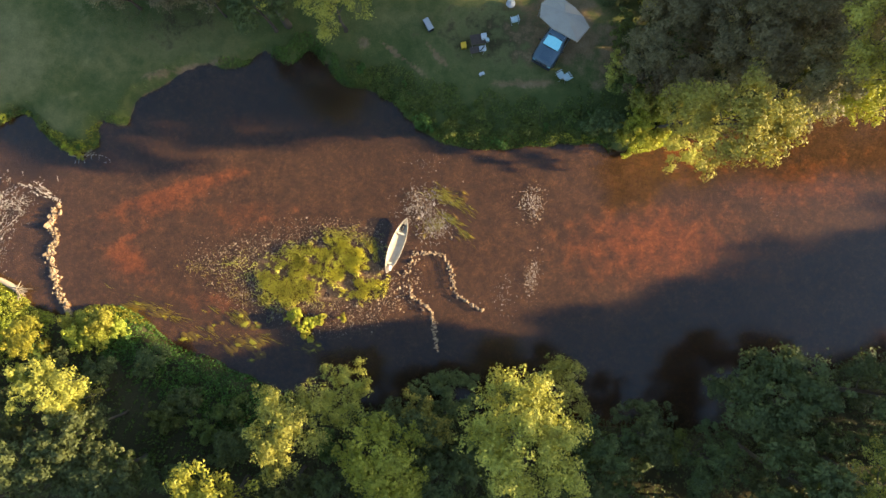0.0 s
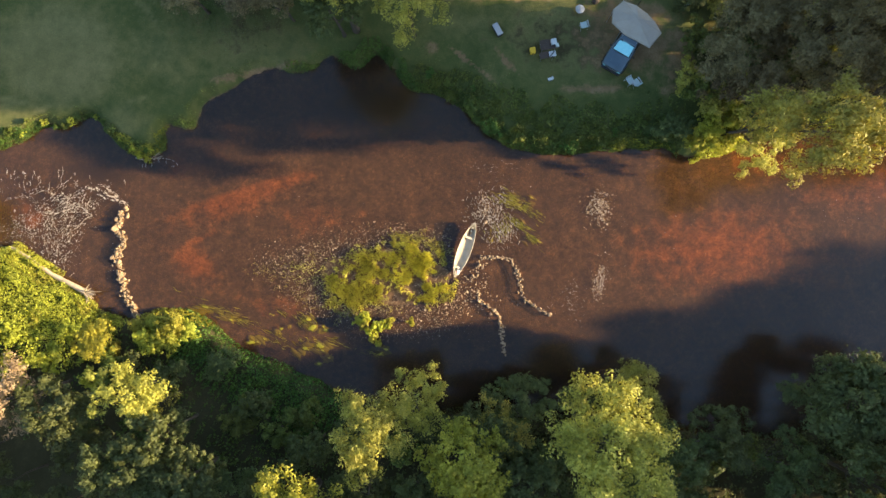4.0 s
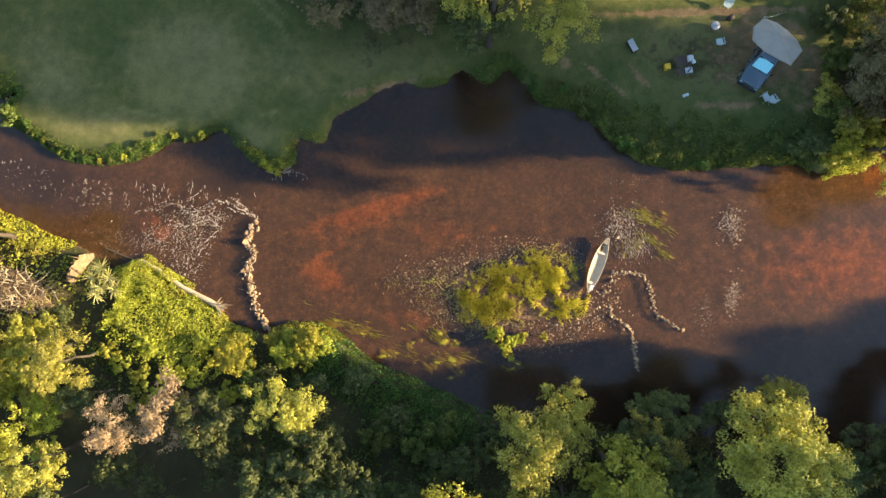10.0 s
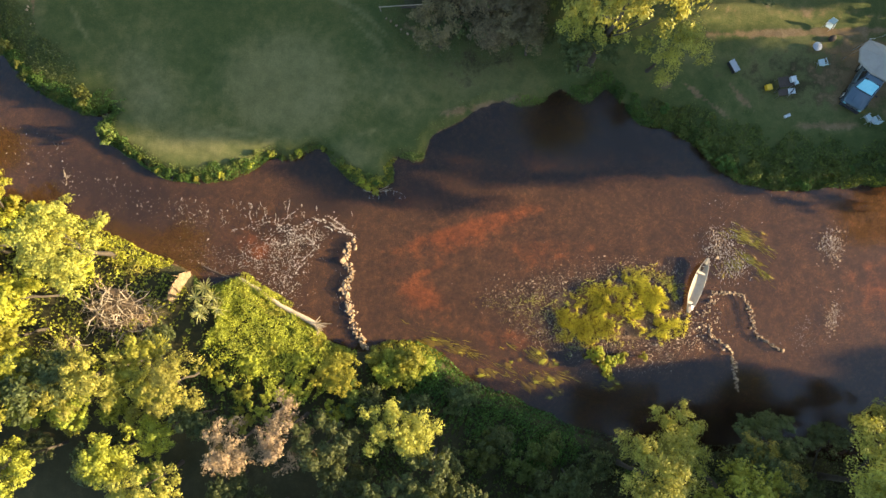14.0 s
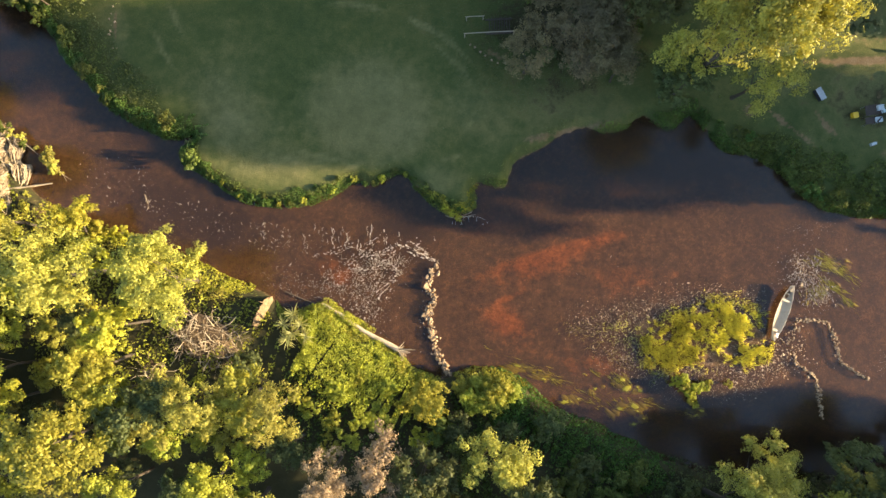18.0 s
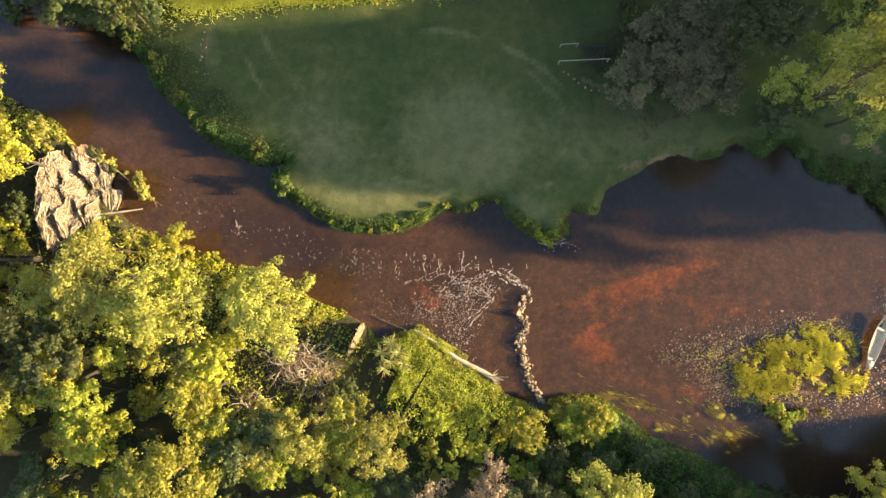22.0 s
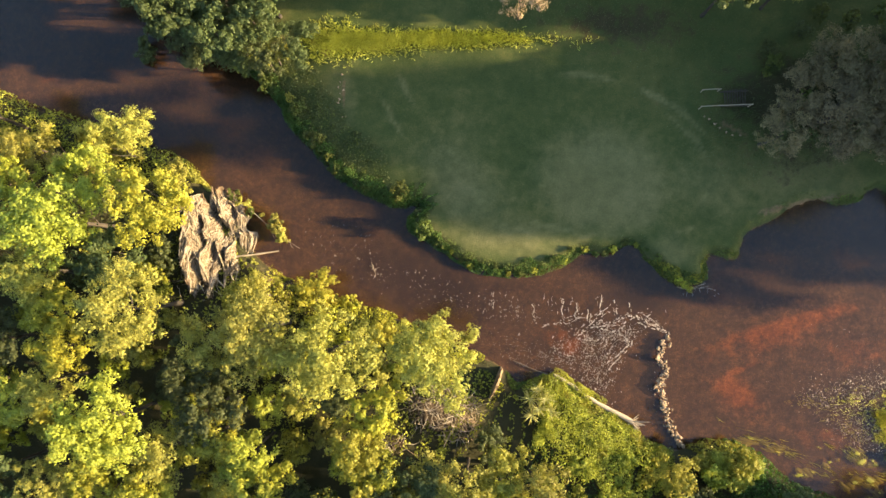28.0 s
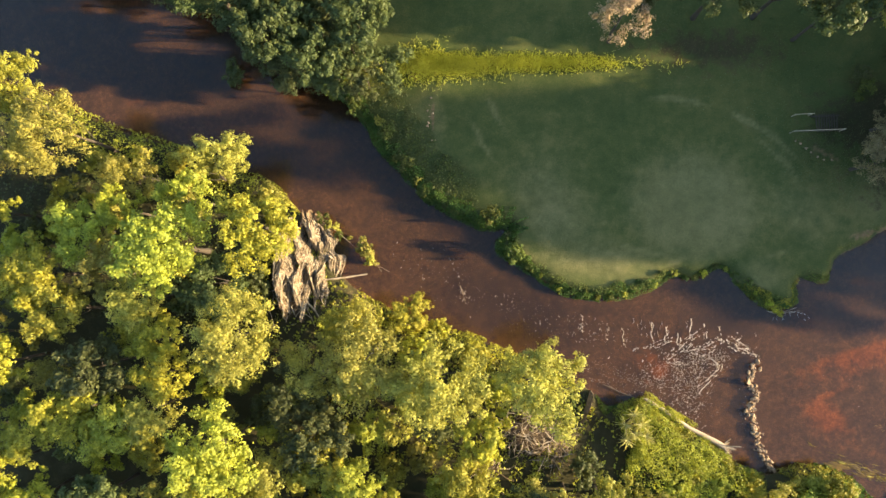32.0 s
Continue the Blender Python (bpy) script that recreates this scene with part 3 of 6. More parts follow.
def plant_tree(x, y, size, species, top=None, label=""):
    """A tree whose crown stands over (x, y); where that is over water it leans out from the bank."""
    gz, inl = spot(x, y)
    bx, by = x, y
    for _ in range(12):
        if inl > 0.7:
            break
        e = 0.4
        g = Vector((spot(bx + e, by)[1] - spot(bx - e, by)[1], spot(bx, by + e)[1] - spot(bx, by - e)[1]))
        g = g.normalized() if g.length > 1e-6 else Vector((0, -1))
        bx, by = bx + g.x * 0.6, by + g.y * 0.6
        gz, inl = spot(bx, by)
    variant = int(rng.integers(0, 3))
    crown, trunk, limbs = tree_proto(size, species, variant)
    R, H, high, _ = TREE_SIZE[size]
    k = float(rng.uniform(0.9, 1.12))
    kz = (top or high * float(rng.uniform(0.92, 1.08))) / high
    lean = Vector((x - bx, y - by, (high - H) * kz)).to_track_quat("Z", "Y").to_matrix().to_4x4() if (x, y) != (bx, by) else Matrix()
    m = Matrix.Translation((bx, by, gz)) @ lean @ pose(0, 0, 0, 0, 0, float(rng.uniform(0, 360))) @ Matrix.Diagonal((k, k, kz, 1))
    t = thing("tree", label or TREE_WORDS[species], "tree", m, "river trees")
    part("trunk", trunk, parent=t)
    part("crown", crown, parent=t)
    for lm in limbs:
        part("limb", lm, parent=t)
    return t


TREES = {
    ("M", "olive"): [(-8.3, -8.0), (-2.6, -10.9), (-50.4, -4.6), (-45.3, -5.3), (-69.87, 5.14), (-84.61, 19.7), (-78.6, 20.97), (-73.39, -3.05), (-81.19, -4.99), (-85.84, 12.17), (-95.93, 21.65), (-9.01, 19.76), (-14.68, 21.24), (-10.42, 26.89), (-26.22, 33.57)],
    ("L", "olive"): [(-53.4, 4.6), (-11.4, -10.7), (28.15, -14.6), (-89.36, 22.71), (-74.72, 7.71), (-65.7, 6.3), (-60.57, 4.74)],
    ("L", "bright"): [(-4.9, -13.1), (-16.3, -16.5), (-59.35, -7.15), (-93.43, 25.83), (-80.24, 13.99), (-75.86, -0.25)],
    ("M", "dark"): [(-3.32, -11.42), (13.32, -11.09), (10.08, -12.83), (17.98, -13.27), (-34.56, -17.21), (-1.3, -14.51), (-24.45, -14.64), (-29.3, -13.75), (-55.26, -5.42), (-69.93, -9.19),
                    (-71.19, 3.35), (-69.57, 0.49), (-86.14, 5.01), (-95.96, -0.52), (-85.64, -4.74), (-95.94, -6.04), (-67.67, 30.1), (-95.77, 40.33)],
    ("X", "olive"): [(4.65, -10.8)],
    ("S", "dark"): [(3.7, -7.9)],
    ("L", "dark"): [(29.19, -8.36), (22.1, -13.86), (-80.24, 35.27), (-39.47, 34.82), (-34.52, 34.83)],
    ("M", "dry"): [(-40.88, -9.91), (-36.88, -8.76), (-46.68, 32.7)],
    ("M", "bright"): [(-49.46, -10.65), (-56.28, -11.17), (-57.26, -4.24), (-62.33, 4.23), (-77.58, -9.47), (-77.33, -2.91), (-58.45, -2.09), (-80.02, 18), (-88.73, 9.09), (-84.36, 0.77), (-91.11, -0.09), (-66.37, -2.72), (-95.54, 11.83)],
    ("L", "lime"): [(-73.73, 15.3)],
    ("M", "lime"): [(-69.2, -1.45), (-74.01, -5.97), (-65.25, -5.02), (-94.86, 16.67), (-90.84, 11.93), (-81.19, 7.11), (-93.52, 5.17), (-80.74, 4.7), (-87.7, 1.44), (-90.96, -5.14)],
    ("S", "bright"): [(-65.8, 0.53)],
    ("S", "lime"): [(-89.99, 17.62)],
    ("M", "gold"): [(29.05, 12.49)],
}
for (size, species), places in TREES.items():
    for x, y in places:
        plant_tree(x, y, size, species)
# some stand hidden or out of view, added only to block low sun
for x, y, size, species, top in [(-13.9, 20.3, "X", "olive", 20.3), (-21.9, 23.6, "L", "drab", 5.2), (-23.9, 36, "X", "dark", 14.0),
                                (26.84, 14.1, "X", "olive", 17.0), (27.5, 13.2, "X", "olive", 22.0), (20.8, 14.6, "L", "drab", 9.5), (14.3, 15.8, "M", "drab", 6.0), (-29.0, -8.4, "M", "olive", 7.6), (-27.9, -9.6, "S", "olive", 5.4), (-47.8, -4.8, "M", "bright", 6.5), (-53.6, -5.6, "M", "olive", 6.5), (-16.0, 28.2, "M", "dark", 6.5), (-17.5, 26.0, "M", "dark", 8.5), (-31.0, 33.0, "M", "dark", 8.0), (19.0, 25.0, "L", "drab", 11.0), (28.0, 25.2, "L", "drab", 13.0), (20.8, 17.2, "L", "drab", 9.0), (15.57, 18.37, "M", "drab", 7.0), (17.0, 19.6, "M", "drab", 7.0), (16.34, 13.52, "M", "drab", 6.5), (24.2, 18.5, "M", "drab", 7.5), (17.0, 26.2, "M", "drab", 7.0), (14.59, 16.88, "S", "drab", 5.0), (14.09, 14.67, "S", "drab", 4.5), (18.04, 16.84, "S", "drab", 5.0), (15.2, 19.2, "S", "drab", 5.0), (18.8, 19.3, "S", "drab", 5.0),
                                (-24.6, 25.2, "M", "drab", 5.2), (-22.4, 27.6, "M", "drab", 5.2), (-26.35, 21.85, "M", "drab", 5.2), (-20.43, 22.03, "M", "drab", 5.2),
                                (-71.53, 30.03, "S", "dark", 4.0), (-67.21, 28.54, "S", "olive", 3.6), (-74.84, 31.32, "M", "dark", 5.5), (-77.55, 33.92, "M", "dark", 6.5), (-82.1, 37.19, "M", "dark", 7.0), (-65.53, 29.53, "S", "dark", 4.0), (23.78, 29.38, "X", "dark", 14.0), (-33.99, -5.36, "S", "gold", 3.2), (-12.34, 23.2, "M", "olive", 7.5), (-14.9, 19.91, "M", "dark", 6.5), (-19.7, 25.19, "M", "drab", 5.2), (-19.22, 21.17, "S", "drab", 5.0), (21.5, 17.9, "L", "drab", 12.0), (-25, 34.54, "M", "dark", 7.5), (-21.12, 36.17, "M", "dark", 7.5), (-28.31, 36.55, "M", "dark", 7.0), (-32.13, 37.55, "M", "dark", 8.0), (-43.94, 35.57, "M", "dark", 7.0), (-20.87, 27.92, "M", "drab", 5.2), (-73.33, 29.57, "M", "dark", 4.4), (-69.69, 28.93, "M", "dark", 3.9), (-62.51, 9.76, "S", "lime", 4.2), (18.0, 8.9, "L", "olive", 14.8), (16.2, 10.8, "M", "olive", 9.5), (18.07, 9.13, "M", "olive", 5.2), (-73.1, 32.59, "M", "dark", 7.5), (-70.52, 31.55, "M", "dark", 5.5), (23.1, 18.1, "M", "drab", 6.0), (25.79, 17.62, "M", "drab", 7.0), (28.54, 16.17, "M", "drab", 7.0), (28.8, 18.5, "M", "drab", 8.0), (17.61, 18.63, "S", "drab", 4.5), (19.01, 14, "M", "drab", 6.0), (24.16, 12.6, "L", "drab", 10.0), (17.66, 12.05, "S", "dark", 5.0), (7.5, -6.4, "M", "olive", 7.5), (-0.2, -7.7, "M", "dark", 5.6), (21.6, -8.4, "X", "dark", 9.5)]:
    plant_tree(x, y, size, species, top)
# unseen trees, many further up the river, added to shade bends, meadow and wood
for x, y, top in [(88, 3.6, 12), (80, -0.6, 12), (74, -3.0, 12), (70, -5.0, 12), (65, -6.6, 12), (60, -8.4, 12), (55.5, -9.9, 12), (50, -10.8, 12.5), (45, -11.4, 13), (43, -11.6, 14.5),
                  (84, -4.5, 12), (76, -8.0, 13), (67, -11, 13), (58, -13.5, 13), (50, -15.5, 15), (44, -14.6, 22), (39, -15.0, 21.5), (38, -17.5, 19), (47, -18, 17), (34, -19.5, 17),
                  (38, 13.8, 24), (46, 14.6, 24), (33, 14.0, 21), (42, 14.8, 23), (52, 15.2, 22), (60, 12.6, 29), (63, 14.6, 32), (61, 18.0, 31), (66, 17.0, 34.5), (64, 19.2, 33.5), (70, 15.0, 35.5), (69, 18.6, 35.5), (66, 20.2, 34.5), (74, 20.0, 36.5), (47, -13.0, 19.5), (60, 28.9, 14), (41, 27.6, 14), (30, 31.9, 11), (46, 29.9, 14), (36, 30, 12), (14.5, -17.8, 16), (4.5, -18.8, 16), (-8, -19, 15), (25.5, -19.8, 17), (-20, -19.5, 12), (34, 28.2, 14), (42, 31, 14.5), (24, 28.8, 14), (52, 34, 14), (28, 33, 14), (38, 37, 14), (14, 32, 14),
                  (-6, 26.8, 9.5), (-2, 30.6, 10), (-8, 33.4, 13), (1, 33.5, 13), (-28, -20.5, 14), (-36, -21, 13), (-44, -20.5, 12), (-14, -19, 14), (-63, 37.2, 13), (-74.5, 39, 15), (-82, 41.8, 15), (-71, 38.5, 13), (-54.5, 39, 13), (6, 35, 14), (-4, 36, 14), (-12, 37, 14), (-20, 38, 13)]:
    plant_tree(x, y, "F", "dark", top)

# ---------------------------------------------------------------- undergrowth
TAKEN = [p for v in TREES.values() for p in v]


def scatter(x0, x1, y0, y1, gap, near, seed, keep):
    """Jittered places that keep their distance from one another and from the trees."""
    rg = np.random.default_rng(seed)
    out = []
    for x in np.arange(x0, x1, gap):
        for y in np.arange(y0, y1, gap):
            px, py = x + rg.uniform(-0.4, 0.4) * gap, y + rg.uniform(-0.4, 0.4) * gap
            if spot(px, py)[1] > 0.5 and keep(px, py) and all((px - a) ** 2 + (py - b) ** 2 > near**2 for a, b in TAKEN + out):
                out.append((px, py))
    return out


def south_of(x, y):
    return y < 0.5 * (NORTH[np.argmin(np.abs(NORTH[:, 0] - x)), 1] + SOUTH[np.argmin(np.abs(SOUTH[:, 0] - x)), 1])


# the closed wood on the south bank downstream, and the dim one upstream
for k, (x, y) in enumerate(scatter(-97, -47, -12, 24, 3.3, 2.7, 21, lambda x, y: south_of(x, y) and math.hypot(x + 72.2, (y - 12.4) * 0.55) > 3.0 and math.hypot(x + 52.8, y + 0.6) > 3.8 and not (-55.5 < x < -45.5 and -3.4 < y < 3))):
    TAKEN.append((x, y))
    plant_tree(x, y, "SMSM"[k % 4], ("lime", "bright", "olive", "bright", "lime", "olive", "dark")[k % 7])
# upstream trees all take dark leaves, putting the bank's shade into colour
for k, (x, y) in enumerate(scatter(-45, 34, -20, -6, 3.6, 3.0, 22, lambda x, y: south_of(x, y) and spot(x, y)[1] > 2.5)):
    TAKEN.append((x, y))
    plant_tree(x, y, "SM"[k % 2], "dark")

# mostly out of view, added to shade the river's lower reach
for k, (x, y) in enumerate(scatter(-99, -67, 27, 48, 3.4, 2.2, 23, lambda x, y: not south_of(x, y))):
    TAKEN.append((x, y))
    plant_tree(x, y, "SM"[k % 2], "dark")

SHRUB_SIZE = {"s": (0.55, 0.42, 520, 0.075), "m": (0.95, 0.75, 1100, 0.085), "l": (1.6, 1.3, 2200, 0.10)}
SHRUB_WORDS = {"ivy": "dark green creeper mound trailing down the bank", "weed": "rank green weeds on the shaded bank", "lime": "yellow-green bush in full sun", "bright": "leafy green bush on the river bank",
               "gold": "yellowing bush at the water's edge", "dark": "dark green shrub, its leaf colour lowered for shade", "olive": "grey-olive shrub under the trees", "dry": "dry brown thicket of twigs"}
SHRUBS = {}


def shrub(x, y, size, species, z=None, label="", k=1.0):
    key = (size, species, int(rng.integers(0, 3)))
    R, H, count, ls = SHRUB_SIZE[size]
    if key not in SHRUBS:
        rg = np.random.default_rng(900 + "sml".index(size) * 17 + key[2] * 5 + list(LEAF).index(species) * 71)
        c, d, mids = crown_points(R, H, {"s": 30, "m": 50, "l": 80}[size], count, rg, 0.7)
        c[:, 2] = np.abs(c[:, 2] + H * 0.75)
        mids[:, 2] += H * 0.75
        stems = join([tube(np.stack([[0, 0, -0.3], m * [0.4, 0.4, 0.45], m]), [0.03, 0.02, 0.01], 4) for m in mids[:5]])
        SHRUBS[key] = mesh_of("foliage", *leaves(c, d + [0, 0, 0.4], ls, 0.55, rg), LEAF[species]), mesh_of("stem", *stems, BARK)
    if z is None:
        z = max(spot(x, y)[0], -0.25)
    m = Matrix.Translation((x, y, z)) @ pose(0, 0, 0, 0, 0, float(rng.uniform(0, 360))) @ Matrix.Diagonal((k, k, k * float(rng.uniform(0.8, 1.2)), 1))
    t = thing("shrub", label or SHRUB_WORDS[species], "shrub", m, "bank shrubs")
    part("foliage", SHRUBS[key][0], parent=t)
    part("stem", SHRUBS[key][1], parent=t)
    return t


def along(line, x0, x1, gap, reach, seed):
    """Places inland of a shoreline between two values of x."""
    rg = np.random.default_rng(seed)
    pts = line[(line[:, 0] > x0) & (line[:, 0] < x1)]
    pts = smooth_line(pts[::2], 0.3) if len(pts) > 6 else pts
    out, last = [], None
    sgn = -1.0 if line is SOUTH else 1.0
    for i in range(1, len(pts) - 1):
        if last is not None and np.linalg.norm(pts[i] - last) < gap * rg.uniform(0.7, 1.3):
            continue
        last = pts[i]
        t = pts[i + 1] - pts[i - 1]
        nrm = np.array([-t[1], t[0]]) / (np.linalg.norm(t) + 1e-9) * sgn
        out.append(pts[i] + nrm * rg.uniform(*reach))
    return out


def thicket(line, x0, x1, reach, tall, kind, density, seed, words, leaf=0.085, bank=False, bare=0.0):
    """A ragged band of leaves along a shoreline: low at both rims, heaped unevenly between."""
    rg = np.random.default_rng(seed)
    pts = line[(line[:, 0] > x0) & (line[:, 0] < x1)]
    seg = np.linalg.norm(np.diff(pts, axis=0), axis=1)
    n = int(seg.sum() * (reach[1] - reach[0]) * density)
    run = np.concatenate([[0], np.cumsum(seg)])
    u = rg.uniform(0, run[-1], n)
    p = np.column_stack([np.interp(u, run, pts[:, 0]), np.interp(u, run, pts[:, 1])])
    i = np.clip(np.searchsorted(run, u), 1, len(pts) - 1)
    i0, i1 = np.maximum(i - 3, 0), np.minimum(i + 3, len(pts) - 1)
    t = pts[i1] - pts[i0]
    nrm = np.column_stack([-t[:, 1], t[:, 0]]) / (np.linalg.norm(t, axis=1)[:, None] + 1e-9) * (-1.0 if line is SOUTH else 1.0)
    w = rg.uniform(0, 1, n)
    end = np.clip(np.minimum(u, run[-1] - u) / min(2.2, run[-1] * 0.3), 0, 1)
    swell = np.array([noise.noise(Vector((a * 0.42, seed, 0.3))) + 0.5 * noise.noise(Vector((a * 1.3, seed, 4.3))) for a in u])
    swell = np.clip(0.75 + 0.7 * swell, 0.2, 1.25) if reach[1] - reach[0] < 3 else 1.0 + 0.25 * swell
    p = p + nrm * (reach[0] + w * swell * (0.35 + 0.65 * end) * (reach[1] - reach[0]))[:, None]
    heap = np.array([noise.noise(Vector((x * 0.8, y * 0.8, seed))) + 0.6 * noise.noise(Vector((x * 2.1, y * 2.1, seed + 5))) for x, y in p])
    keep = heap > -0.42 + bare + 0.5 * rg.uniform(0, 1, n) ** 2 * (w > 0.6) - 0.15
    keep &= rg.uniform(0, 1, n) < 0.15 + end
    p, w, heap, end = p[keep], w[keep], heap[keep], end[keep]
    n = len(p)
    high = tall * np.clip(0.55 + 0.75 * heap, 0.12, 1.4) * (0.25 + 0.75 * np.sin(np.pi * np.clip(w, 0.03, 0.97)) ** 0.6)
    if bank:
        high = tall * np.clip(0.15 + 0.75 * w ** 0.7 + 0.75 * heap, 0.08, 1.5)
    z = np.maximum(spots(p)[0], -0.02) + high * (0.3 + 0.7 * end) * rg.uniform(0, 1, n) ** 0.55
    d = np.column_stack([rg.normal(0, 0.5, n), rg.normal(0, 0.5, n), np.full(n, 0.8)])
    v, f = leaves(np.column_stack([p, z]), d, leaf, 0.55, rg)
    return tagged(new("bank_thicket", mesh_of("bank_thicket", v, f, LEAF[kind])), words, "undergrowth", kind="stuff")


# north shore
thicket(NORTH, -99.16, -70.35, (-0.6, 3.0), 1.8, "dark", 55, 41, "dark bushes crowding the shaded far bank", 0.10)
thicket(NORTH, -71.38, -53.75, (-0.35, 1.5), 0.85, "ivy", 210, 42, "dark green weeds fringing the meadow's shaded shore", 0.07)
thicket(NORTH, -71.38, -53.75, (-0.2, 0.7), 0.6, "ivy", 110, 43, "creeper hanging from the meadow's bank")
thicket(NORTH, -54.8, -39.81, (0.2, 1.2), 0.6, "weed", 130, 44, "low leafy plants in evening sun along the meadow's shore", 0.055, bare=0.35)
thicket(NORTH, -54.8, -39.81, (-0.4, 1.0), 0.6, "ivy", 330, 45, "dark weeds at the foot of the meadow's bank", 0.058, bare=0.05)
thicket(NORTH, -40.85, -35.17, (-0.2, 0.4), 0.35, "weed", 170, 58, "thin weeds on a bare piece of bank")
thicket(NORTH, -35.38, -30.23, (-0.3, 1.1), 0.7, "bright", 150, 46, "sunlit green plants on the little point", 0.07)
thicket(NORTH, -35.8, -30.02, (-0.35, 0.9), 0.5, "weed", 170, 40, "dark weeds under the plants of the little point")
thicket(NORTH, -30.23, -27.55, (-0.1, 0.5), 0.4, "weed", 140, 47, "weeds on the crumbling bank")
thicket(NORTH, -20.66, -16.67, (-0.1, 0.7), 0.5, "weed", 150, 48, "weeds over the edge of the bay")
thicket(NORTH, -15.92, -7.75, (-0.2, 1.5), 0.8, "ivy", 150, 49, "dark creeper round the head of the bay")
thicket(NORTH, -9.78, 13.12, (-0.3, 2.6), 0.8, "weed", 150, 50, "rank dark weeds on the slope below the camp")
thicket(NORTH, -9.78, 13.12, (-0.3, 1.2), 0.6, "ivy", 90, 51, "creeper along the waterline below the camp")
thicket(NORTH, -5.22, 13.12, (1.6, 4.0), 0.35, "weed", 70, 52, "thin rough grass and weeds behind the bank")
thicket(NORTH, 4.91, 12.61, (-0.2, 0.8), 0.7, "bright", 90, 53, "sunlit leaves at the waterline below the camp")
thicket(NORTH, 12.91, 18.34, (-0.6, 1.4), 1.4, "lime", 190, 56, "bright yellow-green bush overhanging the water")
for x, y, k in [(13.56, 10.83, 0.7), (14.51, 11.15, 0.9), (15.66, 11.48, 1.0), (16.83, 12.02, 0.95), (18, 12.46, 0.85), (16.26, 12.75, 0.9), (14.67, 12.31, 0.8)]:
    shrub(x, y, "l", "lime", label="bright yellow-green bush overhanging the water", k=k)
thicket(NORTH, 18.34, 37.72, (-0.3, 1.6), 1.2, "bright", 90, 57, "green bushes below the tall river trees")
thicket(NORTH, -73.46, -57.9, (0.6, 3.6), 0.5, "weed", 35, 54, "rough scrub behind the shaded meadow shore")
thicket(NORTH, -73.46, -57.9, (0.6, 4.2), 0.5, "dark", 35, 55, "coarse weeds behind the shaded meadow shore")
for k, (x, y) in enumerate(along(NORTH, -71.38, -53.21, 0.9, (-0.1, 1.3), 85)):
    shrub(x, y, "sm"[k % 3 == 0], ("weed", "ivy", "dark", "weed", "ivy", "olive")[k % 6], k=float(rng.uniform(0.6, 1.05)))
# bright ones put the shoreline's sun into their leaf colour
for k, (x, y) in enumerate(along(NORTH, -53.75, -30.52, 0.8, (-0.15, 0.6), 86)):
    shrub(x, y, "s", ("weed", "bright", "weed", "bright", "ivy")[k % 5], k=float(rng.uniform(0.45, 0.85)))
for k, (x, y) in enumerate(along(NORTH, -9.29, 12.1, 1.0, (0.0, 2.6), 87)):
    shrub(x, y, "sm"[k % 2], ("weed", "ivy", "weed")[k % 3], k=float(rng.uniform(0.55, 0.95)))
# south shore
thicket(SOUTH, -99.58, -74.48, (-0.5, 2.5), 1.6, "bright", 80, 60, "leafy bushes leaning over the lower river", 0.10)
thicket(SOUTH, -68.09, -49.05, (-0.3, 2.0), 1.1, "lime", 130, 61, "sunlit bushes along the wooded bank")
thicket(SOUTH, -68.09, -49.36, (0.6, 3.2), 1.6, "olive", 60, 59, "olive scrub behind the sunlit bank")
thicket(SOUTH, -47.81, -44.91, (-0.2, 0.9), 0.7, "ivy", 170, 62, "shaded creeper beside the split stump")
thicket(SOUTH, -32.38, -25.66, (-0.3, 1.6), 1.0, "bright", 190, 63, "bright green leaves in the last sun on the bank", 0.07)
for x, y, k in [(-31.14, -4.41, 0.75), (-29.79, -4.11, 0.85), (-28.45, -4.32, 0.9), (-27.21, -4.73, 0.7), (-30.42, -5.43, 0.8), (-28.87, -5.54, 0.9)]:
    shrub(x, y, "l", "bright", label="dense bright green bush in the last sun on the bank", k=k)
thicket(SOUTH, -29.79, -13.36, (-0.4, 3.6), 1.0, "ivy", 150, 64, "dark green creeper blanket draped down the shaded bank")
# dark leaf colour puts the shade under the upstream trees
thicket(SOUTH, -14.38, 38, (-0.6, 2.4), 1.5, "dark", 60, 70, "undergrowth below the trees, leaf colour dark for their shade", 0.10)
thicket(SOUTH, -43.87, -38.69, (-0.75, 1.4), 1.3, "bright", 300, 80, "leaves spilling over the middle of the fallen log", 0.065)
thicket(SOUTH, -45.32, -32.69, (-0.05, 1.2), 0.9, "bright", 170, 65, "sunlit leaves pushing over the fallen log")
# wood floor coloured by light: dark leaves where shaded, bright where sunlit
thicket(SOUTH, -99.58, -69.14, (1.5, 14.0), 0.7, "dark", 16, 66, "leafy floor of the lower wood, coloured dark for shade", 0.12)
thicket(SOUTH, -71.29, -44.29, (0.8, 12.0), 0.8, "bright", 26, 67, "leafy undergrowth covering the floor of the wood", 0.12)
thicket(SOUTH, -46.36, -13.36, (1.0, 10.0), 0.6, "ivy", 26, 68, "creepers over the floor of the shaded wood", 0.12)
thicket(SOUTH, -15.4, 38, (1.5, 7.0), 0.6, "dark", 20, 69, "leafy floor under the upstream trees, coloured dark for shade", 0.12)
# the sunlit slope of bushes behind the fallen log
thicket(SOUTH, -46.36, -32.69, (-0.2, 5.0), 1.7, "bright", 330, 76, "sunlit slope of small-leaved bushes behind the fallen log", 0.058, True)
